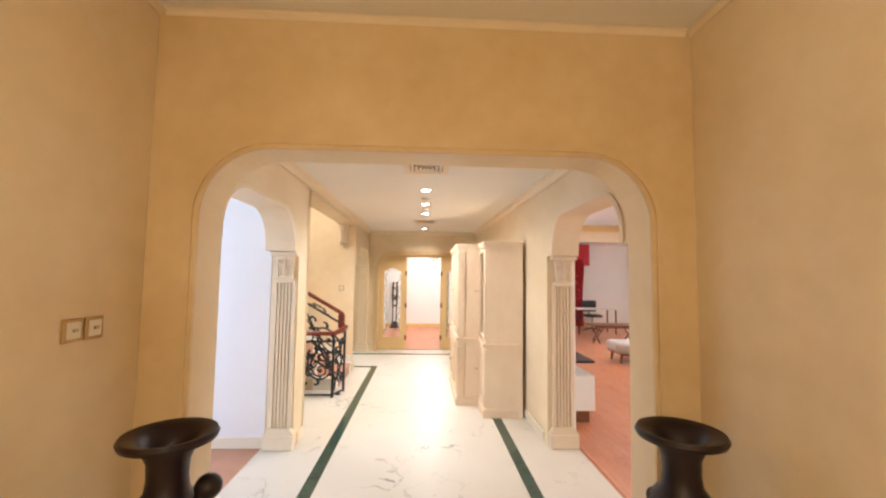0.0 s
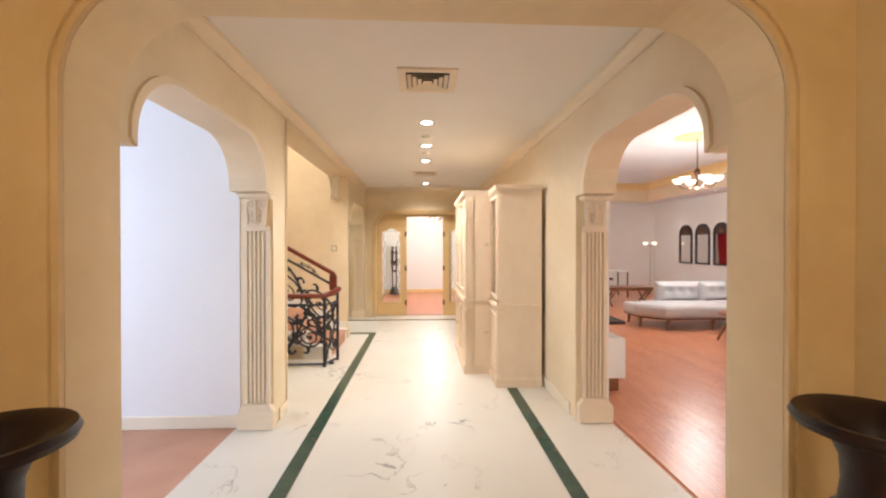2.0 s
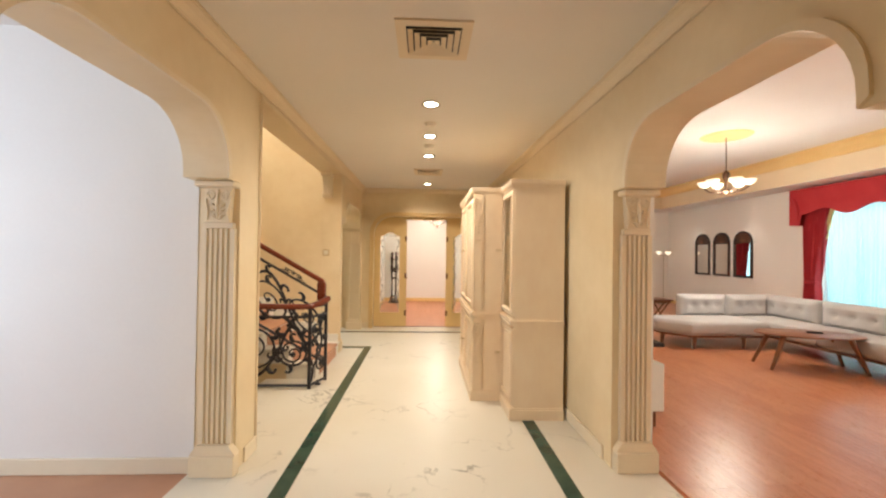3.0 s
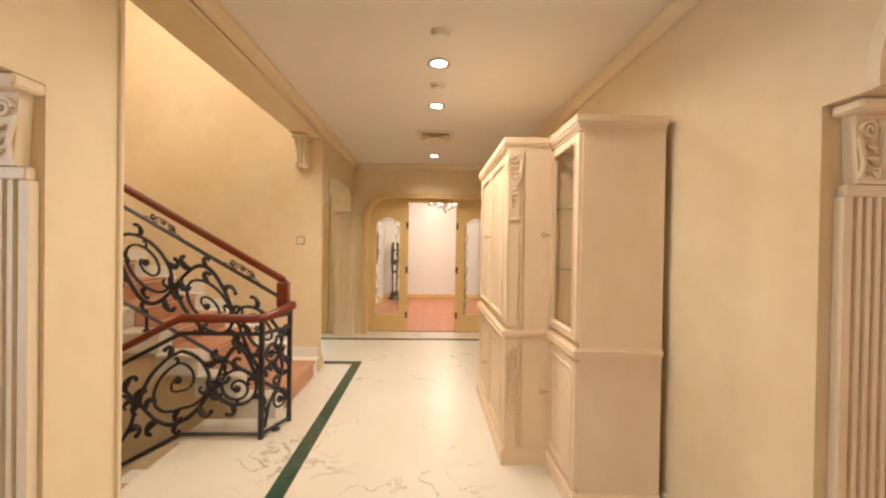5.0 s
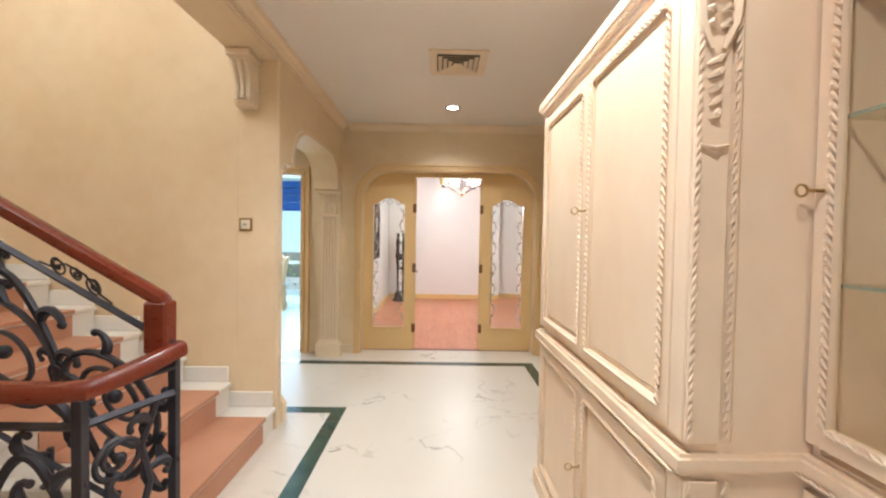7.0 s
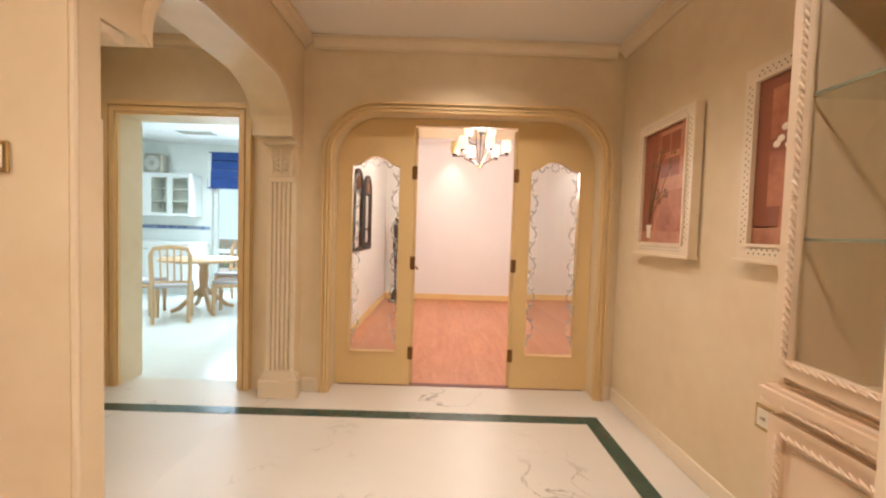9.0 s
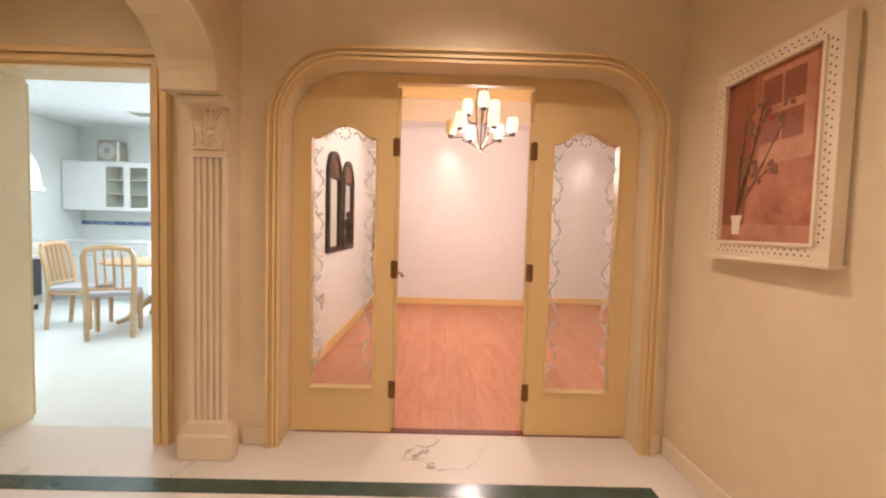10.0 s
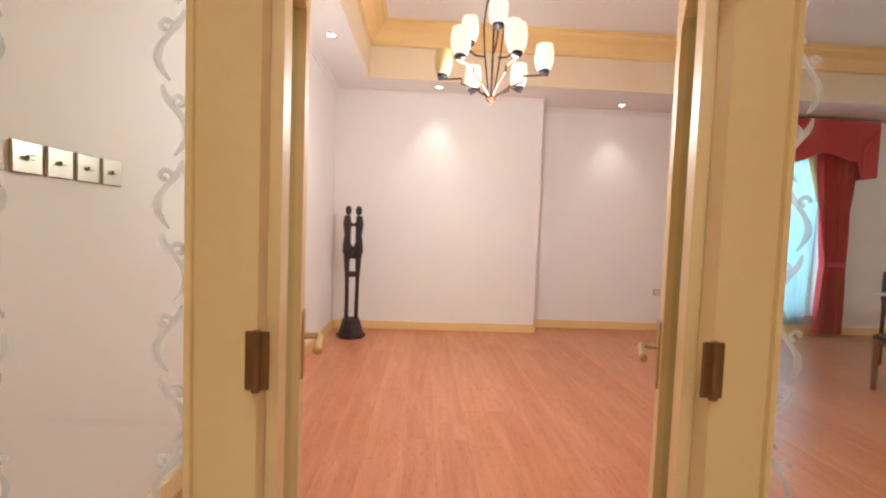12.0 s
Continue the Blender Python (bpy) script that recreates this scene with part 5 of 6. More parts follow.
# ---- framed pictures ----
def picture(y, w, h, z, flip, label):
    p = thing("framed_picture", (east_x(y) - 0.003, y, z), label, "picture", "pair of pictures", rz=-90)
    # local: x along the wall, -y into the room
    d, b = 0.048, 0.066
    bm = bmesh.new()
    for a0, a1, c0, c1 in ((-w / 2, w / 2, -h / 2, -h / 2 + b), (-w / 2, w / 2, h / 2 - b, h / 2), (-w / 2, -w / 2 + b, -h / 2 + b, h / 2 - b), (w / 2 - b, w / 2, -h / 2 + b, h / 2 - b)):
        box(a0, a1, -d, -d + 0.012, c0, c1, bm=bm)
    for a0, a1, c0, c1 in ((-w / 2, w / 2, -h / 2, -h / 2 + 0.014), (-w / 2, w / 2, h / 2 - 0.014, h / 2), (-w / 2, -w / 2 + 0.014, -h / 2 + 0.014, h / 2 - 0.014), (w / 2 - 0.014, w / 2, -h / 2 + 0.014, h / 2 - 0.014)):
        box(a0, a1, -d + 0.012, 0.0, c0, c1, bm=bm)
    for a0, a1, c0, c1 in ((-w / 2 + b - 0.012, w / 2 - b + 0.012, -h / 2 + b - 0.012, -h / 2 + b), (-w / 2 + b - 0.012, w / 2 - b + 0.012, h / 2 - b, h / 2 - b + 0.012), (-w / 2 + b - 0.012, -w / 2 + b, -h / 2 + b, h / 2 - b), (w / 2 - b, w / 2 - b + 0.012, -h / 2 + b, h / 2 - b)):
        box(a0, a1, -d - 0.008, -d, c0, c1, bm=bm)
    box(-w / 2 - 0.012, w / 2 + 0.012, -d - 0.012, 0, -h / 2 - 0.012, -h / 2, bm=bm)
    fr = part("frame", bm, M_TRIM, p, "white pierced lattice frame")
    bm = bmesh.new()

    # dark chips on the solid frame face imitate the shade in pierced holes
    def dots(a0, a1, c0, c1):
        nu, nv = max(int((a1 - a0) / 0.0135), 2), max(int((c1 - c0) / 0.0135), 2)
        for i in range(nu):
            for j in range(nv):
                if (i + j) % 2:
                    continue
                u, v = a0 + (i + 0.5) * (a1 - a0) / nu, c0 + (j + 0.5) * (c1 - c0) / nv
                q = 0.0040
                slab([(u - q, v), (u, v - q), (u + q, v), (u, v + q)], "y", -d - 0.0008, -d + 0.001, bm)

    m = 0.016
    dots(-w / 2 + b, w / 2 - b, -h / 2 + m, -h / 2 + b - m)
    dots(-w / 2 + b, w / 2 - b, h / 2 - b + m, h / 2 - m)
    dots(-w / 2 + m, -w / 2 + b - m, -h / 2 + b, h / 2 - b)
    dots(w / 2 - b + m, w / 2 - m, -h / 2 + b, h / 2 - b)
    tagged(part("lattice_dark_dots", bm, M_DARKW, fr, "dark diamonds imitating the shade inside pierced holes"), kind="stuff")
    iw, ih = w / 2 - b, h / 2 - b
    cv = part("canvas", box(-iw, iw, -0.034, -0.02, -ih, ih), M_PIC, p, "painted canvas in reddish brown")
    yy = -0.0343

    def daub(name, pts, mat, lift=0.0012):
        part(name, slab(pts, "y", yy - lift, yy), mat, cv)

    daub("painted_door", [(-0.2 * iw, -ih * 0.1), (0.85 * iw, -ih * 0.1), (0.85 * iw, ih * 0.95), (-0.2 * iw, ih * 0.95)], M_PICL, 0.0008)
    for c in (0.30, 0.72):
        for r in (0.30, 0.72):
            u, v = -0.2 * iw + 1.05 * iw * c - 0.02, ih * r
            daub("painted_pane", [(u - 0.20 * iw, v - 0.16 * ih), (u + 0.20 * iw, v - 0.16 * ih), (u + 0.20 * iw, v + 0.16 * ih), (u - 0.20 * iw, v + 0.16 * ih)], M_PICD, 0.0014)
    daub("painted_floor", [(-iw, -ih), (iw, -ih), (iw, -0.82 * ih), (-iw, -0.78 * ih)], M_PICL, 0.0010)
    daub("painted_shade", [(-iw, -0.8 * ih), (-0.45 * iw, -0.8 * ih), (-0.35 * iw, ih), (-iw, ih)], M_PICD, 0.0010)
    if flip < 0:
        for u0, u1, v0, v1 in ((-0.70, -0.20, -0.55, 0.10), (0.30, 0.80, -0.55, 0.10), (-0.70, -0.20, 0.25, 0.85)):
            daub("painted_panel", [(u0 * iw, v0 * ih), (u1 * iw, v0 * ih), (u1 * iw, v1 * ih), (u0 * iw, v1 * ih)], M_PIC, 0.0018)
        for k in range(9):
            bm = ball(-0.55 * iw + 0.05 * (k % 3) + 0.006 * k, yy - 0.003, 0.06 + 0.03 * (k // 3) - 0.012 * (k % 2), 0.016, None, 1.2, 0.1, 0.9, 7, 5)
            part("painted_flower", bm, M_STONE, cv, "painted white flower")
        return p
    ps = -0.62 * iw
    bm = slab([(ps - 0.026, -0.72 * ih), (ps - 0.020, -0.92 * ih), (ps + 0.020, -0.92 * ih), (ps + 0.026, -0.72 * ih)], "y", yy - 0.003, yy)
    slab([(ps - 0.03, -0.68 * ih), (ps - 0.03, -0.72 * ih), (ps + 0.03, -0.72 * ih), (ps + 0.03, -0.68 * ih)], "y", yy - 0.003, yy, bm)
    part("painted_pot", bm, M_STONE, cv, "painted white pot")
    rnd = random.Random(7 + int(y * 10))
    bm = bmesh.new()
    for k in range(9):
        e = (ps + rnd.uniform(-0.06, 0.22), -0.68 * ih + rnd.uniform(0.12, 0.42))
        tube([(ps, yy - 0.002, -0.68 * ih), (ps + (e[0] - ps) * 0.3, yy - 0.002, -0.68 * ih + 0.1), (e[0], yy - 0.002, e[1])], 0.0035, 4, bm, 0.4)
        for q in range(6):
            ball(e[0] + rnd.uniform(-0.04, 0.04), yy - 0.002, e[1] + rnd.uniform(-0.05, 0.05), rnd.uniform(0.008, 0.016), bm, 1.4, 0.1, 0.8, 6, 4, rnd.uniform(0, 3))
    part("painted_plant", bm, M_PICG, cv, "painted flowering plant")
    for k in range(4):
        bm = ball(ps + rnd.uniform(-0.03, 0.24), yy - 0.003, -0.68 * ih + rnd.uniform(0.15, 0.45), rnd.uniform(0.008, 0.014), None, 1, 0.1, 0.9, 7, 5)
        part("painted_flower", bm, M_PICR, cv, "painted red flower")
    return p


picture(9.20, 0.585, 0.80, 1.540, 1, "painting of a potted plant in a white lattice frame")
picture(8.285, 0.60, 0.80, 1.555, -1, "painting of white flowers by a door in a white lattice frame")


# ---- curtains and windows ----
def drape(parent, name, u0, u1, z0, z1, waist, depth, material, lean, pleats=7, label="", tie=0.95):
    """A pleated curtain in the plane u-z, gathered to a narrow waist at the tie; lean shifts the waist."""
    bm = bmesh.new()
    cols, rows = pleats * 6, 22
    front, back = [], []
    for j in range(rows + 1):
        z = z0 + (z1 - z0) * j / rows
        if z >= tie:
            t = (z - tie) / (z1 - tie)
            k = waist + (1 - waist) * (t ** 0.75)
        else:
            t = (tie - z) / (tie - z0)
            k = waist + (0.72 - waist) * (t ** 0.6)
        c = (u0 + u1) / 2 + lean * (1 - (abs(z - tie) / max(z1 - tie, tie - z0)) ** 0.8) * (u1 - u0) * 0.5
        if z < tie:
            c = (u0 + u1) / 2 + lean * (u1 - u0) * 0.5 * 0.9
        w = (u1 - u0) * k / 2
        fr, bk = [], []
        for i in range(cols + 1):
            s = i / cols
            ph = s * pleats * 2 * math.pi + 0.5 * math.sin(z * 2.1 + s * 3)
            d = -depth * (0.55 + 0.35 * math.sin(ph) + 0.10 * math.sin(ph * 2.3 + z))
            fr.append(bm.verts.new((c - w + 2 * w * s, d, z)))
            bk.append(bm.verts.new((c - w + 2 * w * s, d + 0.006, z)))
        front.append(fr)
        back.append(bk)
    for g in (front, back):
        for j in range(rows):
            for i in range(cols):
                bm.faces.new((g[j][i], g[j][i + 1], g[j + 1][i + 1], g[j + 1][i]))
    for i in range(cols):
        bm.faces.new((front[0][i], front[0][i + 1], back[0][i + 1], back[0][i]))
        bm.faces.new((front[-1][i], front[-1][i + 1], back[-1][i + 1], back[-1][i]))
    for j in range(rows):
        for e in (0, -1):
            bm.faces.new((front[j][e], front[j + 1][e], back[j + 1][e], back[j][e]))
    ob = part(name, bm, material, parent, label, True)
    return ob


def curtained_window(place, rz, w, sill, head, floor_len, label, cover):
    """A white window with sheers, crimson drapes tied back and a scalloped pelmet; local x along the wall, -y into the room."""
    win = thing("window_1" if cover else "window_2", place, "white framed window with bright daylight behind sheers", "window", kind="structure", rz=rz)
    bm = bmesh.new()
    h = w / 2
    for a, b, c, d in ((-h, -h + 0.06, sill, head), (h - 0.06, h, sill, head), (-h + 0.06, h - 0.06, sill, sill + 0.06), (-h + 0.06, h - 0.06, head - 0.06, head), (-0.025, 0.025, sill + 0.06, head - 0.06)):
        box(a, b, 0.08, 0.14, c, d, bm=bm)
    part("window_frame", bm, M_KWHITE, win)
    for a, b in ((-h + 0.06, -0.025), (0.025, h - 0.06)):
        g = part("pane", box(a, b, 0.105, 0.111, sill + 0.06, head - 0.06), M_GLASS, win)
        g.visible_shadow = False
    sh = thing("sheer_curtain", place, "thin white sheer curtain across the window", "curtain", "curtains", rz=rz)
    drape(sh, "fabric", -h - 0.05, h + 0.05, floor_len, head + 0.1, 1.0, 0.05, M_SHEER, 0.0, 16, "", 3.0)
    cu = thing("red_curtain", place, label, "curtain", "curtains", rz=rz)
    for s in (-1, 1):
        a, b = (-h - 0.30, -h + 0.22) if s < 0 else (h - 0.22, h + 0.30)
        drape(cu, "drape", a, b, 0.03, head + 0.12, 0.52, 0.16, M_RED, s * 0.25, 6, "crimson drape tied at the waist")
        edge = b if s < 0 else a
        drape(cu, "lining", edge - 0.12, edge + 0.12, 1.0, head + 0.1, 0.4, 0.09, M_GOLDC, s * 3.6, 3, "pale gold lining")
        cx = (a + b) / 2 + s * 0.25 * (b - a) / 2
        part("tieback", lathe([(0.10, -0.03), (0.135, -0.02), (0.135, 0.02), (0.10, 0.03)], 18, (cx, -0.09, 0.95)), M_RED, cu, "crimson tieback", True)
    pl = thing("pelmet", place, "scalloped crimson fabric pelmet over the window", "pelmet", "curtains", rz=rz)
    W = h + 0.42
    line = [(-W, head + 0.32), (-W, head - 0.36), (-W + 0.20, head - 0.37), (-W + 0.23, head - 0.30)]
    n = 36
    for i in range(n + 1):
        t = i / n
        line.append((-W + 0.27 + (2 * W - 0.54) * t, head - 0.15 + 0.06 * math.cos(t * 4 * math.pi + math.pi) + 0.05 * (2 * t - 1) ** 2))
    line += [(W - 0.23, head - 0.30), (W - 0.20, head - 0.37), (W, head - 0.36), (W, head + 0.32)]
    bm = slab(line[::-1], "y", -0.26, -0.24)
    for s in (-1, 1):
        box(min(s * W, s * (W - 0.02)), max(s * W, s * (W - 0.02)), -0.24, 0.0, head - 0.36, head + 0.32, bm=bm)
    box(-W, W, -0.26, 0, head + 0.32, head + 0.34, bm=bm)
    part("board", bm, M_RED, pl)
    for s in (-1, 1):
        bm = tube([(s * (W - 0.02), -0.27, head + 0.22), (s * (W - 0.14), -0.275, head + 0.10), (s * (W - 0.20), -0.275, head - 0.08), (s * (W - 0.19), -0.27, head - 0.30)], 0.035, 8, None, 0.5, [0.4, 1, 1.1, 0.3])
        part("jabot", bm, M_RED, pl, "hanging fold", True)
    return win


curtained_window((4.40, 14.449, 0), 0, 1.42, 0.25, 2.42, 0.12, "pair of crimson drapes tied back beside the window", True)
curtained_window((7.499, 8.86, 0), -90, 1.42, 0.25, 2.42, 0.12, "pair of wide crimson drapes tied back beside the window", False)
gw4 = thing("window_4", (7.50, 3.5, 0), "white framed window on the garden side", "window", kind="structure", rz=-90)
bm = bmesh.new()
for a, b, c, d in ((-0.80, -0.74, 0.35, 2.45), (0.74, 0.80, 0.35, 2.45), (-0.74, 0.74, 0.35, 0.41), (-0.74, 0.74, 2.39, 2.45), (-0.025, 0.025, 0.41, 2.39)):
    box(a, b, 0.02, 0.08, c, d, bm=bm)
part("window_frame", bm, M_KWHITE, gw4)
for a, b in ((-0.74, -0.025), (0.025, 0.74)):
    g = part("pane", box(a, b, 0.045, 0.051, 0.41, 2.39), M_GLASS, gw4)
    g.visible_shadow = False
# plain bright distance outside the windows
setting("backdrop", box(4.0, 6.6, 16.2, 16.25, -0.5, 4.0), M_DAYGLOW, "hazy daylight outside")
setting("backdrop", box(9.2, 9.25, 6.0, 12.0, -0.5, 4.0), M_DAYGLOW, "hazy daylight outside")
setting("backdrop", box(-6.0, -1.0, 16.2, 16.25, 0.9, 4.0), M_DAYGLOW, "hazy daylight outside")


# ---- chandeliers ----
def cup_shade(d, x, y, z, s, lit=True):
    sh = part("shade", lathe([(0.020, 0.0), (0.044, 0.012), (0.058, 0.05), (0.060, 0.10), (0.052, 0.155), (0.046, 0.155), (0.052, 0.10), (0.050, 0.05), (0.030, 0.018), (0.002, 0.016)], 18, (x, y, z)), M_BULB if lit else M_GOLDC, d, "glowing frosted glass shade" if lit else "unlit amber glass shade", True)
    part("cup", lathe([(0.006, -0.030), (0.034, -0.012), (0.036, 0.004), (0.020, 0.006)], 14, (x, y, z)), M_IRON, sh, "dark metal cup", True)
    return sh


cd = thing("chandelier", (0.267, 11.917, 2.015), "bronze chandelier with nine frosted cup shades, one unlit", "chandelier")
part("stem", lathe([(0.008, 0.0), (0.010, 0.012), (0.030, 0.03), (0.036, 0.045), (0.012, 0.06), (0.007, 0.08), (0.007, 0.70), (0.030, 0.72), (0.034, 0.80), (0.026, 0.86), (0.008, 0.88), (0.006, 1.02)], 14), M_BRONZE, cd, "bronze stem", True)
bm = bmesh.new()
for k in range(3):
    a = 2 * math.pi * k / 3 + 0.4
    c, s = math.cos(a), math.sin(a)
    tube([(0.02 * c, 0.02 * s, 0.74), (0.06 * c, 0.06 * s, 0.64), (0.075 * c, 0.075 * s, 0.5), (0.06 * c, 0.06 * s, 0.33), (0.025 * c, 0.025 * s, 0.10)], 0.006, 6, bm)
part("cage", bm, M_BRONZE, cd, "slender bronze cage rods", True)
for k in range(6):
    a = 2 * math.pi * k / 6 + 0.80
    c, s = math.cos(a), math.sin(a)
    ar = part("arm", tube([(0.02 * c, 0.02 * s, 0.05), (0.10 * c, 0.10 * s, 0.10), (0.18 * c, 0.18 * s, 0.135), (0.20 * c, 0.20 * s, 0.14), (0.20 * c, 0.20 * s, 0.175), (0.36 * c, 0.36 * s, 0.175)], 0.0065, 6), M_BRONZE, cd, "", True)
    cup_shade(cd, 0.33 * c, 0.33 * s, 0.20, 1, k != 2)
for k in range(3):
    a = 2 * math.pi * k / 3 - 1.57
    c, s = math.cos(a), math.sin(a)
    part("arm", tube([(0.05 * c, 0.05 * s, 0.31), (0.12 * c, 0.12 * s, 0.33), (0.17 * c, 0.17 * s, 0.37), (0.17 * c, 0.17 * s, 0.40)], 0.0065, 6), M_BRONZE, cd, "", True)
    cup_shade(cd, 0.17 * c, 0.17 * s, 0.42, 1)
part("chain", tube([(0, 0, 1.0), (0.0, 0, TRAY + 0.125 - 2.015)], 0.008, 6), M_BRONZE, cd)
rose_prof = [(0.02, -0.030), (0.10, -0.034), (0.14, -0.022), (0.22, -0.026), (0.26, -0.014), (0.33, -0.018), (0.36, -0.001)]
rose = thing("ceiling_rose", (0.267, 11.917, TRAY + 0.14), "round amber plaster ceiling rose above the chandelier", "ceiling rose", "ceiling roses")
part("body", lathe(rose_prof, 36), M_AMBER, rose, "", True)
copy_thing(rose, pose(4.70, 8.38, TRAY + 0.14))

lc = thing("chandelier", (4.70, 8.38, 2.40), "bronze chandelier with six upturned glass bowls, switched on", "chandelier")
part("stem", lathe([(0.004, 0.0), (0.03, 0.03), (0.05, 0.06), (0.02, 0.09), (0.014, 0.20), (0.045, 0.27), (0.05, 0.33), (0.016, 0.38), (0.006, 0.40), (0.006, 0.915)], 16), M_BRONZE, lc, "", True)
for k in range(6):
    a = 2 * math.pi * k / 6 + 0.3
    c, s = math.cos(a), math.sin(a)
    part("arm", tube([(0.03 * c, 0.03 * s, 0.08), (0.12 * c, 0.12 * s, 0.03), (0.22 * c, 0.22 * s, 0.06), (0.28 * c, 0.28 * s, 0.12)], 0.008, 6), M_BRONZE, lc, "", True)
    part("bowl", lathe([(0.02, 0.0), (0.06, 0.02), (0.085, 0.06), (0.09, 0.085), (0.080, 0.085), (0.055, 0.03), (0.002, 0.012)], 18, (0.28 * c, 0.28 * s, 0.13)), M_BULB, lc, "glowing glass bowl", True)

lc.scale = (1.05, 1.05, 1.0)
cd.scale = (0.97, 0.97, 1.0)

rs = downlight((-0.02, 13.90, ROOM), "room downlights")
rs.scale = (0.75, 0.75, 1.0)
for x, y in ((2.2, 14.18), (-0.96, 12.8), (7.12, 11.2), (7.12, 13.1)):
    copy_thing(rs, pose(x, y, ROOM))

# crown line under the lowered border
cornice("x", 14.15, -1.19, 1.24, ROOM, 0.05, -1, M_WHITE)
cornice("y", -1.20, 10.07, 14.1, ROOM, 0.05, 1, M_WHITE)
cornice("x", 14.45, 1.26, 7.45, ROOM, 0.05, -1, M_WHITE)


# ---- arched wall mirrors ----
def arched_mirror(place, rz, w, h, label, group):
    m = thing("wall_mirror", place, label, "mirror", group, rz=rz)
    r = w / 2
    out = [(-r, 0)] + arc(0, h - r, r, 180, 0, 16) + [(r, 0)]
    i = 0.045
    inn = [(-r + i, 0.045)] + arc(0, h - r, r - i, 180, 0, 16) + [(r - i, 0.045)]
    bm = strip(out, inn, "y", -0.035, 0)
    box(-r + 0.001, r - 0.001, -0.035, 0, 0, 0.045, bm=bm)
    part("frame", bm, M_DARKW, m, "dark arched wooden frame")
    gl = part("glass", box(-r + i, r - i, -0.012, -0.006, 0.045, h - r), M_MIRROR, m, "mirror glass")
    part("top_panel", slab(arc(0, h - r, r - i, 180, 0, 16), "y", -0.020, -0.006), M_DARKW, m, "carved dark fan panel")
    part("rail", box(-r + i, r - i, -0.028, 0, h - r - 0.012, h - r + 0.012), M_DARKW, m)
    bm = bmesh.new()
    for k in range(9):
        a = math.pi * (k + 0.5) / 9
        tube([(0.02 * math.cos(a), -0.021, h - r + 0.02 * math.sin(a)), ((r - i) * 0.92 * math.cos(a), -0.021, h - r + (r - i) * 0.92 * math.sin(a))], 0.006, 4, bm)
    part("fan_ribs", bm, M_WALNUT, m)
    return m


for y in (11.66, 12.26):
    arched_mirror((-1.199, y, 0.965), 90, 0.50, 0.98, "tall dark-framed arched mirror on the white wall", "mirrors of the far room")
for y in (11.47, 12.17, 12.87):
    arched_mirror((7.499, y, 0.94), -90, 0.56, 1.10, "dark-framed arched mirror on the living room wall", "mirrors of the living room")

# ---- statue: one plain mesh ----
bm = lathe([(0.16, 0.0), (0.16, 0.03), (0.13, 0.05), (0.09, 0.20), (0.07, 0.20)], 8)
for s in (-1, 1):
    tube([(s * 0.052, 0, 0.19), (s * 0.055, 0, 0.60), (s * 0.060, 0, 0.78), (s * 0.062, 0, 0.92)], 0.030, 8, bm, 1, [0.7, 0.7, 0.95, 1.2])
    tube([(s * 0.062, 0, 0.92), (s * 0.066, 0, 1.02), (s * 0.058, 0.0, 1.12), (s * 0.066, 0, 1.24), (s * 0.062, 0, 1.33)], 0.040, 8, bm, 1, [1.2, 1.0, 0.85, 1.1, 0.8])
    ball(s * 0.055, 0, 1.385, 0.044, bm, 0.8, 0.9, 1.25, 10, 8)
    tube([(s * 0.06, 0, 1.28), (s * 0.02, -0.03, 1.24), (-s * 0.03, -0.03, 1.22)], 0.014, 6, bm)
    tube([(s * 0.05, -0.01, 1.05), (s * 0.01, -0.03, 0.98), (s * 0.02, -0.03, 0.88)], 0.016, 6, bm)
box(-0.075, 0.075, -0.035, 0.035, 0.66, 0.72, 0.01, bm=bm)
box(-0.07, 0.07, -0.03, 0.03, 0.86, 0.92, 0.01, bm=bm)
stt = tagged(mesh_ob("statue", bm, M_DARKW, True), "tall slender dark carved wood statue on a round base", "statue")
stt.matrix_world = pose(-0.905, 13.79, 0, 0, 0, 10)


# ---- chairs and tables ----
def slat_chair(place, rz, wood, label, group, seat_mat):
    c = thing("dining_chair", place, label, "chair", group, rz=rz)
    part("seat", box(-0.21, 0.21, -0.21, 0.21, 0.43, 0.47, 0.012, seg=2), seat_mat, c, "upholstered seat")
    for sx in (-1, 1):
        part("leg", tube([(sx * 0.19, 0.19, 0), (sx * 0.19, 0.19, 0.43)], 0.030, 4, taper=[0.75, 1.0]), wood, c)
        part("leg", tube([(sx * 0.185, -0.23, 0), (sx * 0.19, -0.19, 0.44)], 0.030, 4, taper=[0.75, 1.0]), wood, c)
    bm = tube([(-0.19, -0.19, 0.44), (-0.20, -0.21, 0.65), (-0.20, -0.25, 0.85), (-0.17, -0.265, 0.92), (0, -0.275, 0.945), (0.17, -0.265, 0.92), (0.20, -0.25, 0.85), (0.20, -0.21, 0.65), (0.19, -0.19, 0.44)], 0.026, 6)
    part("backrest", bm, wood, c, "", True)
    for k in range(4):
        u = -0.105 + 0.07 * k
        part("slat", tube([(u, -0.20, 0.50), (u, -0.235, 0.72), (u, -0.27, 0.93)], 0.020, 6, flat=0.5), wood, c)
    part("back_rail", tube([(-0.19, -0.195, 0.51), (0.19, -0.195, 0.51)], 0.014, 6), wood, c)
    for a, b in (((-0.19, 0.19), (0.19, 0.19)), ((-0.19, 0.19), (-0.19, -0.19)), ((0.19, 0.19), (0.19, -0.19))):
        part("apron", tube([(*a, 0.40), (*b, 0.40)], 0.022, 4), wood, c)
    return c


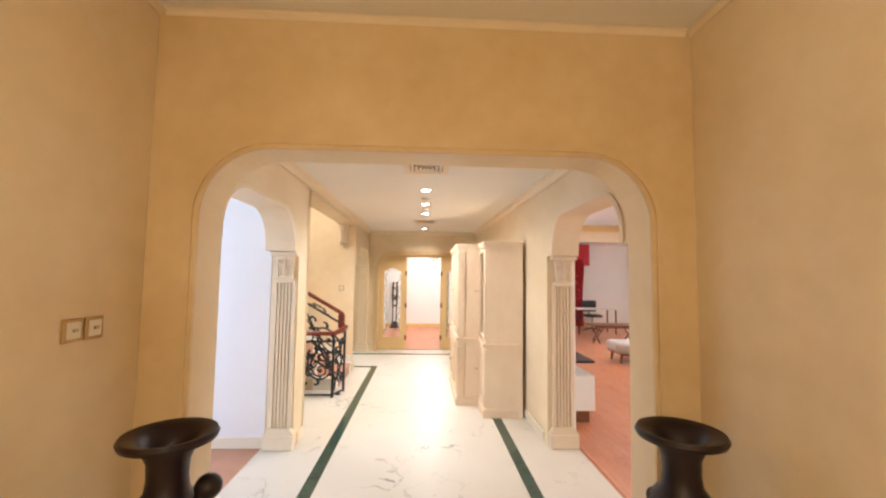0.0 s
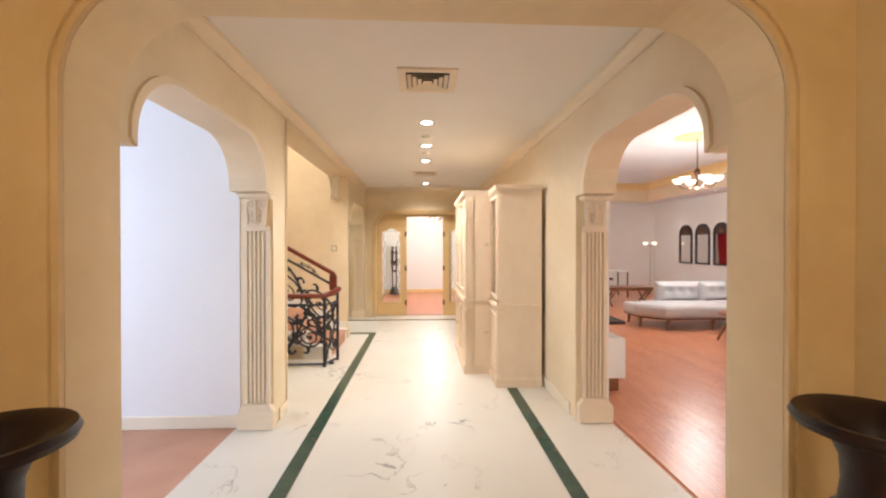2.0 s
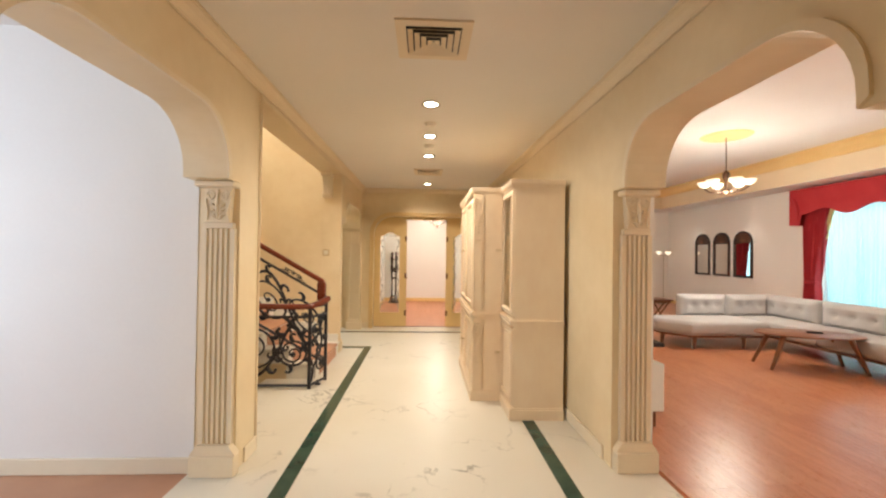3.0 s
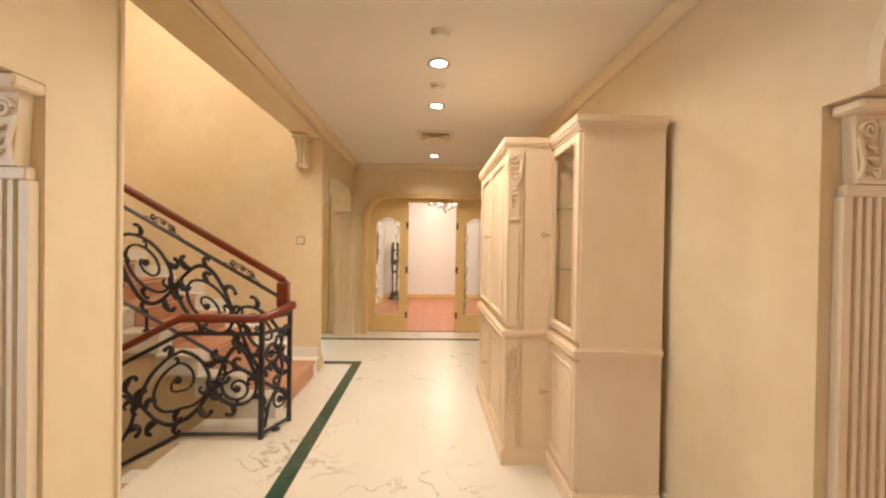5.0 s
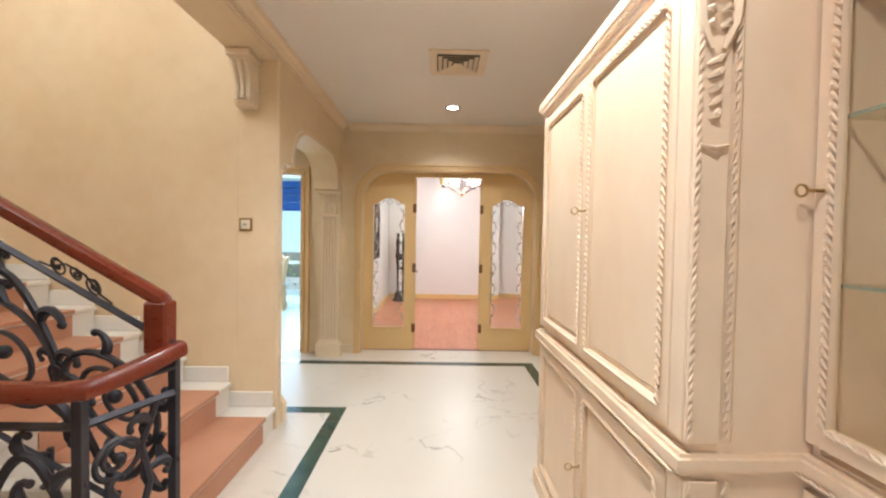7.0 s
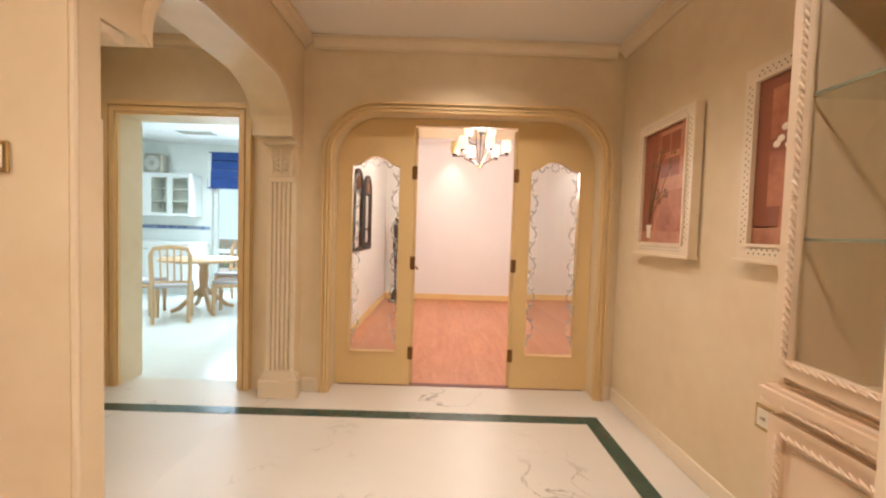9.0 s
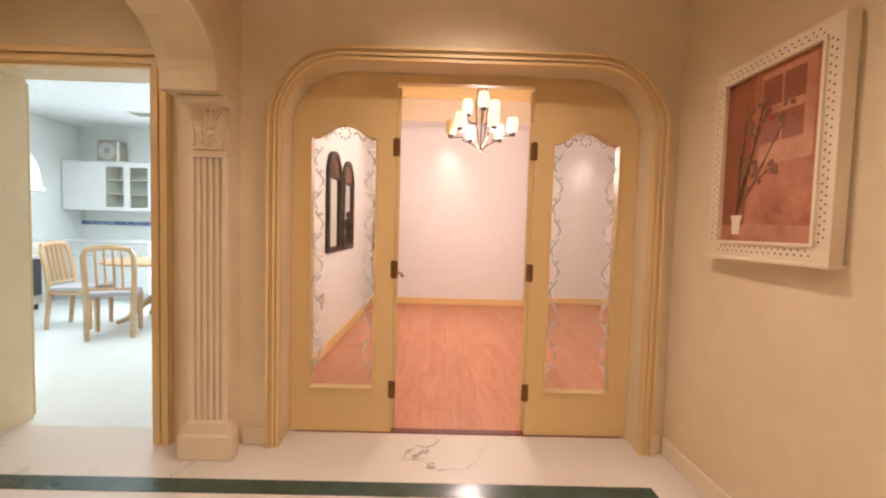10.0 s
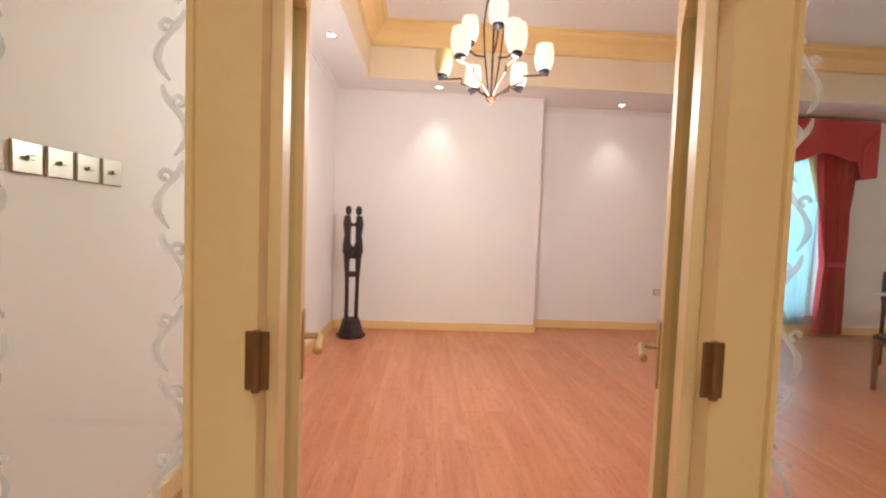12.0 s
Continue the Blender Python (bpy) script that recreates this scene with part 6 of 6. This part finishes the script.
ch = slat_chair((-3.57, 11.95, 0), 28, M_OAK, "light beech dining chair with a slatted back and pale seat", "kitchen chairs", M_CLOTH)
for x, y, r in ((-4.20, 12.27, -80), (-3.10, 12.50, 105), (-3.50, 13.35, 175)):
    copy_thing(ch, pose(x, y, 0, 0, 0, r))
kt = thing("round_table", (-3.55, 12.58, 0), "round beech kitchen table on a carved pedestal", "table")
part("tabletop", lathe([(0.52, 0.71), (0.55, 0.722), (0.55, 0.738), (0.535, 0.75), (0.001, 0.75)], 40), M_OAK, kt, "", True)
part("pedestal", lathe([(0.07, 0.20), (0.075, 0.28), (0.05, 0.36), (0.06, 0.5), (0.05, 0.62), (0.10, 0.71)], 18), M_OAK, kt, "", True)
for k in range(4):
    a = math.pi / 4 + math.pi / 2 * k
    c, s = math.cos(a), math.sin(a)
    part("foot", tube([(0.04 * c, 0.04 * s, 0.30), (0.16 * c, 0.16 * s, 0.20), (0.30 * c, 0.30 * s, 0.06), (0.40 * c, 0.40 * s, 0.03)], 0.035, 6, taper=[1, 1, 0.9, 0.8]), M_OAK, kt, "", True)
dch = slat_chair((3.92, 12.35, 0), 100, M_WALNUT, "dark wooden dining chair with a slatted back", "far room chairs", M_BLACK)

# ---- kitchen ----
def base_unit(x0, x1, name="kitchen_unit"):
    u = thing(name, ((x0 + x1) / 2, 14.34, 0), "white kitchen base cabinet under the worktop", "cabinet", "kitchen units")
    w = (x1 - x0) / 2 - 0.002
    part("body", box(-w, w, -0.58, 0, 0.10, 0.86), M_KWHITE, u)
    part("plinth", box(-w, w, -0.52, 0, 0, 0.10), M_KWHITE, u)
    for a, b in ((-w + 0.004, -0.003), (0.003, w - 0.004)):
        d = part("door", box(a, b, -0.60, -0.58, 0.12, 0.72, 0.003), M_KWHITE, u)
        part("handle", tube([((a + b) / 2 - 0.05, -0.615, 0.68), ((a + b) / 2 + 0.05, -0.615, 0.68)], 0.006, 6), M_STEEL, d, "steel bar handle")
    dr_ = part("drawer", box(-w + 0.004, w - 0.004, -0.60, -0.58, 0.73, 0.85, 0.003), M_KWHITE, u)
    part("handle", tube([(-0.06, -0.615, 0.79), (0.06, -0.615, 0.79)], 0.006, 6), M_STEEL, dr_, "steel bar handle")
    return u


for k in range(3):
    base_unit(-5.98 + 0.5 * k, -5.98 + 0.5 * (k + 1))
wt = tagged(mesh_ob("worktop", box(-5.99, -4.47, 13.72, 14.349, 0.861, 0.90, 0.004), M_KWHITE), "pale continuous kitchen worktop", "worktop")


def wall_unit(x0, x1, glass):
    u = thing("wall_cabinet", ((x0 + x1) / 2, 14.348, 1.36), "white wall cabinet with glass doors" if glass else "white wall cabinet with a plain door", "cabinet", "kitchen wall cabinets")
    w = (x1 - x0) / 2 - 0.002
    bm = bmesh.new()
    box(-w, w, -0.02, 0, 0, 0.72, bm=bm)
    for a, b in ((-w, -w + 0.02), (w - 0.02, w)):
        box(a, b, -0.33, -0.02, 0, 0.72, bm=bm)
    for a, b in ((0, 0.02), (0.70, 0.72)):
        box(-w + 0.02, w - 0.02, -0.33, -0.02, a, b, bm=bm)
    part("body", bm, M_KWHITE, u)
    if glass:
        for z in (0.25, 0.47):
            part("shelf", box(-w + 0.02, w - 0.02, -0.30, -0.021, z, z + 0.015), M_KWHITE, u)
    for a, b in ((-w, -0.002), (0.002, w)) if glass else ((-w, w),):
        bm = bmesh.new()
        for p, q, r_, s_ in ((a, a + 0.045, 0, 0.72), (b - 0.045, b, 0, 0.72), (a + 0.045, b - 0.045, 0, 0.05), (a + 0.045, b - 0.045, 0.67, 0.72)):
            box(p, q, -0.352, -0.332, r_, s_, bm=bm)
        if not glass:
            box(a + 0.045, b - 0.045, -0.346, -0.332, 0.05, 0.67, bm=bm)
        d = part("door", bm, M_KWHITE, u)
        if glass:
            g = part("pane", box(a + 0.045, b - 0.045, -0.344, -0.340, 0.05, 0.67), M_CABGLASS, d, "glass pane")
            g.visible_shadow = False
    part("crown", box(-w, w, -0.37, 0, 0.721, 0.75, 0.004), M_KWHITE, u)
    return u


wall_unit(-5.98, -5.67, False)
wall_unit(-5.67, -5.36, False)
wall_unit(-5.36, -4.62, True)
setting("trim_tile_band", box(-5.99, -4.47, 14.340, 14.3485, 1.13, 1.19), M_BAND, "band of small blue patterned tiles")
fan = thing("extractor_fan", (-5.38, 14.22, 2.12), "grey box fan standing on the wall cabinets", "fan")
part("housing", box(-0.17, 0.17, -0.10, 0.10, 0, 0.34, 0.02), M_STEEL, fan, "grey metal housing")
bm = bmesh.new()
for r in (0.06, 0.09, 0.12):
    tube([(r * math.cos(t), -0.108, 0.17 + r * math.sin(t)) for t in [2 * math.pi * k / 24 for k in range(25)]], 0.008, 6, bm)
part("grille", bm, M_KWHITE, fan, "round white grille", True)
hood = thing("cooker_hood", (-5.995, 12.60, 1.62), "large white curved cooker hood on the wall", "cooker hood")
bm = slab([(0, 0), (0.62, 0), (0.62, 0.10), (0.58, 0.28), (0.46, 0.48), (0.32, 0.62), (0.26, 1.07), (0, 1.07)], "y", -0.45, 0.45)
part("canopy", bm, M_KWHITE, hood)
part("rim", box(0.0, 0.65, -0.47, 0.47, -0.06, -0.001, 0.006), M_STEEL, hood, "steel rim")
ck = thing("range_cooker", (-5.995, 12.60, 0), "steel range cooker with a dark oven door", "cooker")
part("body", box(0, 0.60, -0.45, 0.45, 0.08, 0.90, 0.006), M_STEEL, ck)
part("oven_door", box(0.60, 0.625, -0.42, 0.42, 0.20, 0.68, 0.006), M_BLACK, ck, "dark glass oven door")
part("handle", tube([(0.66, -0.38, 0.72), (0.66, 0.38, 0.72)], 0.011, 8), M_STEEL, ck)
part("backsplash", box(0, 0.05, -0.45, 0.45, 0.901, 1.04, 0.004), M_STEEL, ck)
for k in range(5):
    part("knob", lathe([(0.02, 0), (0.02, 0.02), (0.014, 0.026)], 10, (0.56, -0.32 + 0.16 * k, 0.90)), M_BLACK, ck)
part("plinth", box(0.02, 0.55, -0.44, 0.44, 0, 0.08), M_BLACK, ck)
gw = thing("window_3", (-3.72, 14.35, 0), "white glazed garden door and window of the kitchen", "window", kind="structure")
bm = bmesh.new()
for a, b, c, d in ((-0.72, -0.65, 0.04, 2.45), (0.65, 0.72, 0.04, 2.45), (-0.65, 0.65, 0.04, 0.11), (-0.65, 0.65, 2.38, 2.45), (-0.65, 0.65, 0.70, 0.77), (-0.03, 0.03, 0.77, 2.38), (-0.03, 0.03, 0.11, 0.70)):
    box(a, b, 0.06, 0.12, c, d, bm=bm)
part("window_frame", bm, M_KWHITE, gw)
for a, b, c, d in ((-0.65, -0.03, 0.77, 2.38), (0.03, 0.65, 0.77, 2.38), (-0.65, -0.03, 0.11, 0.70), (0.03, 0.65, 0.11, 0.70)):
    g = part("pane", box(a, b, 0.086, 0.092, c, d), M_GLASS, gw)
    g.visible_shadow = False
bl = thing("roman_blind", (-3.72, 14.345, 1.92), "blue roman blind with a pale edge, half raised over the window", "blind")
for k in range(4):
    part("fold", box(-0.76, 0.76, -0.05 - 0.012 * (3 - k), -0.02, 0.16 * k, 0.16 * (k + 1) - 0.006, 0.012), M_BLUE, bl)
part("edge_band", box(-0.74, -0.70, -0.095, -0.018, -0.012, 0.60), M_KWHITE, bl, "pale edge band")
part("hem", box(-0.76, 0.76, -0.088, -0.02, -0.03, -0.002, 0.006), M_BLUE, bl)
kv = thing("air_vent", (-4.15, 13.4, 2.70), "grey slotted ceiling vent in the kitchen", "air vent", "air vents")
part("frame", box(-0.30, 0.30, -0.11, 0.11, -0.012, -0.001, 0.003), M_KWHITE, kv)
for k in range(6):
    part("slat", box(-0.27, 0.27, -0.085 + 0.032 * k, -0.068 + 0.032 * k, -0.02, -0.012), M_STEEL, kv)
sn = thing("hedge", (-3.2, 15.2, -0.05), "low green garden hedge outside the kitchen", "hedge", kind="stuff")
rnd = random.Random(11)
bm = bmesh.new()
for k in range(420):
    p = Vector((rnd.uniform(-1.9, 1.9), rnd.uniform(-0.25, 0.25), rnd.uniform(0.0, 0.85)))
    d = Vector((rnd.uniform(-1, 1), rnd.uniform(-1, 0), rnd.uniform(-0.5, 1))).normalized() * rnd.uniform(0.05, 0.10)
    e = d.cross(Vector((0, 0.3, 1))).normalized() * 0.028
    vs = [bm.verts.new(p), bm.verts.new(p + d * 0.5 + e), bm.verts.new(p + d), bm.verts.new(p + d * 0.5 - e)]
    bm.faces.new(vs)
tagged(part("leaves", bm, M_KGREEN, sn), kind="stuff")
setting("ground", box(-7, 12, 14.71, 19, -0.12, -0.06), M_STONE, "pale paving outside")

# ---- living room furniture ----
def padded(pts, z0, z1, r, n=6):
    """An upholstered block over a plan outline (anticlockwise), its upper and lower edges rounded by r and its top slightly crowned."""
    P = [Vector(p) for p in pts]
    away = []
    for i, p in enumerate(P):
        d0, d1 = (p - P[i - 1]).normalized(), (P[(i + 1) % len(P)] - p).normalized()
        q = Vector((d0.y + d1.y, -d0.x - d1.x))
        away.append(q / max(q.length_squared / 2, 0.2))
    steps = [(r * (1 - math.sin(a)), z0 + r * (1 - math.cos(a))) for a in [math.pi / 2 * k / n for k in range(n + 1)]]
    steps += [(r * (1 - math.cos(a)), z1 - r * (1 - math.sin(a))) for a in [math.pi / 2 * k / n for k in range(n + 1)]]
    steps += [(r * 2.2, z1 + 0.006)]
    bm = bmesh.new()
    rings = [[bm.verts.new((*(p - w * i), z)) for p, w in zip(P, away)] for i, z in steps]
    for lo, hi in zip(rings, rings[1:]):
        for k in range(len(P)):
            m = (k + 1) % len(P)
            bm.faces.new((lo[k], lo[m], hi[m], hi[k]))
    bm.faces.new(rings[0][::-1])
    bm.faces.new(rings[-1])
    return bm


def buttons(parent, pts, axis):
    for p in pts:
        part("button", ball(*p, 0.016, None, 1 if axis != "x" else 0.5, 1 if axis != "y" else 0.5, 1, 8, 6), M_CLOTH, parent)


sofa = thing("corner_sofa", (0, 0, 0), "light grey tufted corner sofa on a walnut base with tapered legs", "sofa")
part("base", slab([(4.08, 8.27), (5.36, 8.27), (5.36, 5.99), (6.15, 5.99), (6.15, 9.16), (3.80, 9.16), (3.80, 8.60)], "z", 0.165, 0.20), M_WALNUT, sofa, "walnut base rail")
part("seat_cushion", padded([(4.04, 8.20), (5.29, 8.20), (5.29, 8.98), (3.70, 8.98), (3.70, 8.58)], 0.201, 0.42, 0.075), M_CLOTH, sofa, "long seat cushion with a cut-off corner", True)
for x0, x1, y0, y1 in ((5.30, 6.00, 7.50, 8.98), (5.30, 6.00, 5.96, 7.49)):
    part("seat_cushion", padded([(x0, y0), (x1, y0), (x1, y1), (x0, y1)], 0.201, 0.42, 0.075), M_CLOTH, sofa, "", True)
def tufted(along, a, b, front, back, z0, z1):
    """A back cushion with a quilted front: padded squares between drawn-in buttons."""
    bm = bmesh.new()
    nu, nv = 40, 20
    cells, rows = 4, 2
    pad = back - front

    def vert(u, z, d):
        return bm.verts.new((u, d, z) if along == "x" else (d, u, z))

    faces = []
    for side in (0, 1):
        grid = []
        for j in range(nv + 1):
            line = []
            for i in range(nu + 1):
                s, t = i / nu, j / nv
                edge = min(min(s, 1 - s) * nu / 5, min(t, 1 - t) * nv / 4, 1.0)
                soft = math.sqrt(max(edge, 0.0))
                puff = 1 - 1.1 * max(math.exp(-(((s - q / cells) * (b - a)) ** 2 + ((t - 0.55) * (z1 - z0)) ** 2) / 0.0030) for q in range(1, cells)) - 0.12 * math.exp(-((t - 0.55) / 0.08) ** 2)
                d = front + pad * 0.5 - (pad * 0.5 * soft - 0.030 * (1 - puff) * soft) if side == 0 else front + pad * 0.5 + pad * 0.5 * soft
                line.append(vert(a + (b - a) * s, z0 + (z1 - z0) * t, d))
            grid.append(line)
        for j in range(nv):
            for i in range(nu):
                bm.faces.new((grid[j][i], grid[j][i + 1], grid[j + 1][i + 1], grid[j + 1][i]))
    bmesh.ops.remove_doubles(bm, verts=bm.verts[:], dist=0.0005)
    bmesh.ops.recalc_face_normals(bm, faces=bm.faces[:])
    return bm


for a, b in ((4.32, 5.16), (5.17, 5.90)):
    bk = part("back_cushion", tufted("x", a, b, 8.90, 9.14, 0.385, 0.77), M_CLOTH, sofa, "tufted back cushion", True)
    buttons(bk, [(a + (b - a) * t, 8.923, 0.597) for t in (0.25, 0.5, 0.75)], "y")
for a, b in ((8.09, 9.14), (7.04, 8.08), (5.98, 7.03)):
    bk = part("back_cushion", tufted("y", a, b, 5.90, 6.14, 0.385, 0.77), M_CLOTH, sofa, "tufted back cushion", True)
    buttons(bk, [(5.923, a + (b - a) * t, 0.597) for t in (0.25, 0.5, 0.75)], "x")
for x, y in ((4.15, 8.30), (4.95, 8.31), (3.86, 8.66), (3.86, 9.06), (5.42, 7.04), (5.45, 6.09), (6.05, 6.09), (6.05, 9.06)):
    part("leg", tube([(x, y, 0.165), (x + (0.05 if x > 5 else -0.05), y - 0.05, 0.0)], 0.034, 8, taper=[1, 0.5]), M_WALNUT, sofa, "tapered walnut leg")

ct = thing("coffee_table", (4.90, 7.20, 0), "oval coffee table with a polished walnut top and splayed walnut legs", "table", rz=-14)
bm = lathe([(0.56, 0.425), (0.60, 0.432), (0.60, 0.446), (0.58, 0.452), (0.001, 0.452)], 48)
for v in bm.verts:
    v.co.y *= 0.55
part("tabletop", bm, M_WALNUT, ct, "polished walnut oval top", True)
for x, y in ((-0.36, -0.16), (0.36, -0.16), (-0.36, 0.16), (0.36, 0.16)):
    part("leg", tube([(x, y, 0.424), (x * 1.45, y * 1.35, 0.0)], 0.033, 8, taper=[1, 0.55]), M_WALNUT, ct, "splayed walnut leg")
rc = thing("remote_control", (4.97, 7.18, 0.452), "small black remote control on the coffee table", "remote", rz=-20)
part("body", box(-0.08, 0.08, -0.022, 0.022, 0.0, 0.018, 0.005), M_BLACK, rc)

tv = thing("low_console", (1.535, 5.46, 0), "white low console on dark feet against the wall", "console")
part("body", box(0, 0.42, 0, 1.5, 0.13, 0.52, 0.004), M_KWHITE, tv)
part("plinth", box(0, 0.36, 0.02, 1.48, 0, 0.129), M_WALNUT, tv, "dark plinth")
part("post", box(0.02, 0.06, 0.04, 0.08, 0.521, 0.66), M_BLACK, tv)
part("post", box(0.02, 0.06, 1.42, 1.46, 0.521, 0.66), M_BLACK, tv)
part("top_shelf", box(0, 0.42, 0, 1.5, 0.66, 0.69, 0.003), M_DARKW, tv, "dark top shelf")

bench = thing("low_table", (4.85, 11.2, 0), "low walnut bench with crossed legs", "table")
part("tabletop", box(-0.60, 0.60, -0.30, 0.30, 0.43, 0.46, 0.004), M_WALNUT, bench)
for x in (-0.42, 0.42):
    part("leg", tube([(x, -0.26, 0.0), (x, 0.26, 0.43)], 0.022, 4), M_WALNUT, bench)
    part("leg", tube([(x + 0.03, 0.26, 0.0), (x + 0.03, -0.26, 0.43)], 0.022, 4), M_WALNUT, bench)
    part("leg", tube([(x - 0.16, -0.2, 0.0), (x + 0.16, -0.2, 0.43)], 0.018, 4), M_WALNUT, bench)
part("apron", box(-0.55, 0.55, -0.27, -0.25, 0.38, 0.429), M_WALNUT, bench)
dk = thing("desk", (5.1, 12.9, 0), "slim desk with a pale top and dark legs", "desk")
part("tabletop", box(-0.6, 0.6, -0.32, 0.32, 0.71, 0.735, 0.003), M_KWHITE, dk)
for x in (-0.55, 0.55):
    for y in (-0.28, 0.28):
        part("leg", tube([(x, y, 0), (x, y, 0.71)], 0.018, 6), M_DARKW, dk)
oc = thing("office_chair", (5.25, 13.35, 0), "black office chair with a low rounded back", "chair", rz=180)
part("seat", box(-0.24, 0.24, -0.23, 0.23, 0.44, 0.51, 0.03, seg=2), M_BLACK, oc, "", True)
part("backrest", box(-0.23, 0.23, -0.27, -0.22, 0.58, 0.93, 0.024, seg=2), M_BLACK, oc, "", True)
part("column", lathe([(0.03, 0.08), (0.03, 0.44)], 10), M_STEEL, oc)
part("bracket", tube([(0, -0.1, 0.45), (0, -0.25, 0.50), (0, -0.25, 0.62)], 0.02, 6), M_BLACK, oc)
for k in range(5):
    a = 2 * math.pi * k / 5
    part("foot", tube([(0, 0, 0.10), (0.28 * math.cos(a), 0.28 * math.sin(a), 0.03)], 0.022, 6), M_BLACK, oc)
fl2 = thing("floor_lamp", (7.05, 13.95, 0), "slim white floor lamp with two lit cup shades", "floor lamp")
part("base", lathe([(0.14, 0), (0.14, 0.02), (0.02, 0.03)], 20), M_STEEL, fl2)
part("pole", lathe([(0.010, 0.03), (0.010, 1.46)], 8), M_STEEL, fl2)
part("crossbar", tube([(-0.14, 0, 1.46), (0, 0, 1.44), (0.14, 0, 1.46)], 0.008, 6), M_STEEL, fl2)
for s in (-1, 1):
    part("shade", lathe([(0.03, 0), (0.075, 0.06), (0.08, 0.10), (0.07, 0.10), (0.02, 0.01)], 16, (s * 0.14, 0, 1.465)), M_BULB, fl2, "glowing cup shade", True)

# ---- floor planks of the far room and the living room ----
def plank_mesh(w, l):
    bm = box(-w / 2 + 0.0002, w / 2 - 0.0002, -l / 2 + 0.0002, l / 2 - 0.0002, -0.012, 0.0)
    for v in bm.verts:
        if v.co.z > -0.001:
            v.co.x *= 1 - 0.0004 / w
            v.co.y *= 1 - 0.0004 / l
    data = bpy.data.meshes.new("plank")
    bmesh.ops.recalc_face_normals(bm, faces=bm.faces[:])
    bm.to_mesh(data)
    bm.free()
    data.materials.append(M_WOOD)
    return data


PW, PL = 0.195, 1.29
PLANK = plank_mesh(PW, PL)
rnd = random.Random(21)


def lay(parent, x0, x1, y0, y1, limit):
    cols = int(math.ceil((x1 - x0) / PW))
    count = 0
    for i in range(cols):
        x = x0 + PW * (i + 0.5)
        if x + PW / 2 > x1 + 0.02:
            continue
        y = y0 - rnd.random() * PL
        while y < y1:
            a, b = max(y, y0), min(y + PL, y1)
            if b - a > 0.05 and count < limit:
                if b - a > PL - 0.001:
                    ob = new("plank", PLANK)
                    ob.location = (x, (a + b) / 2, 0)
                else:
                    ob = new("plank", plank_mesh(PW, b - a))
                    ob.location = (x, (a + b) / 2, 0)
                ob.parent = parent
                count += 1
            y += PL
    return count


lay(sub2, -1.20, 1.53, 10.04, 14.45, 300)
lay(sub, 1.531, 7.5, 9.85, 14.45, 130)
lay(sub, 1.531, 7.5, 3.0, 9.85, 170)
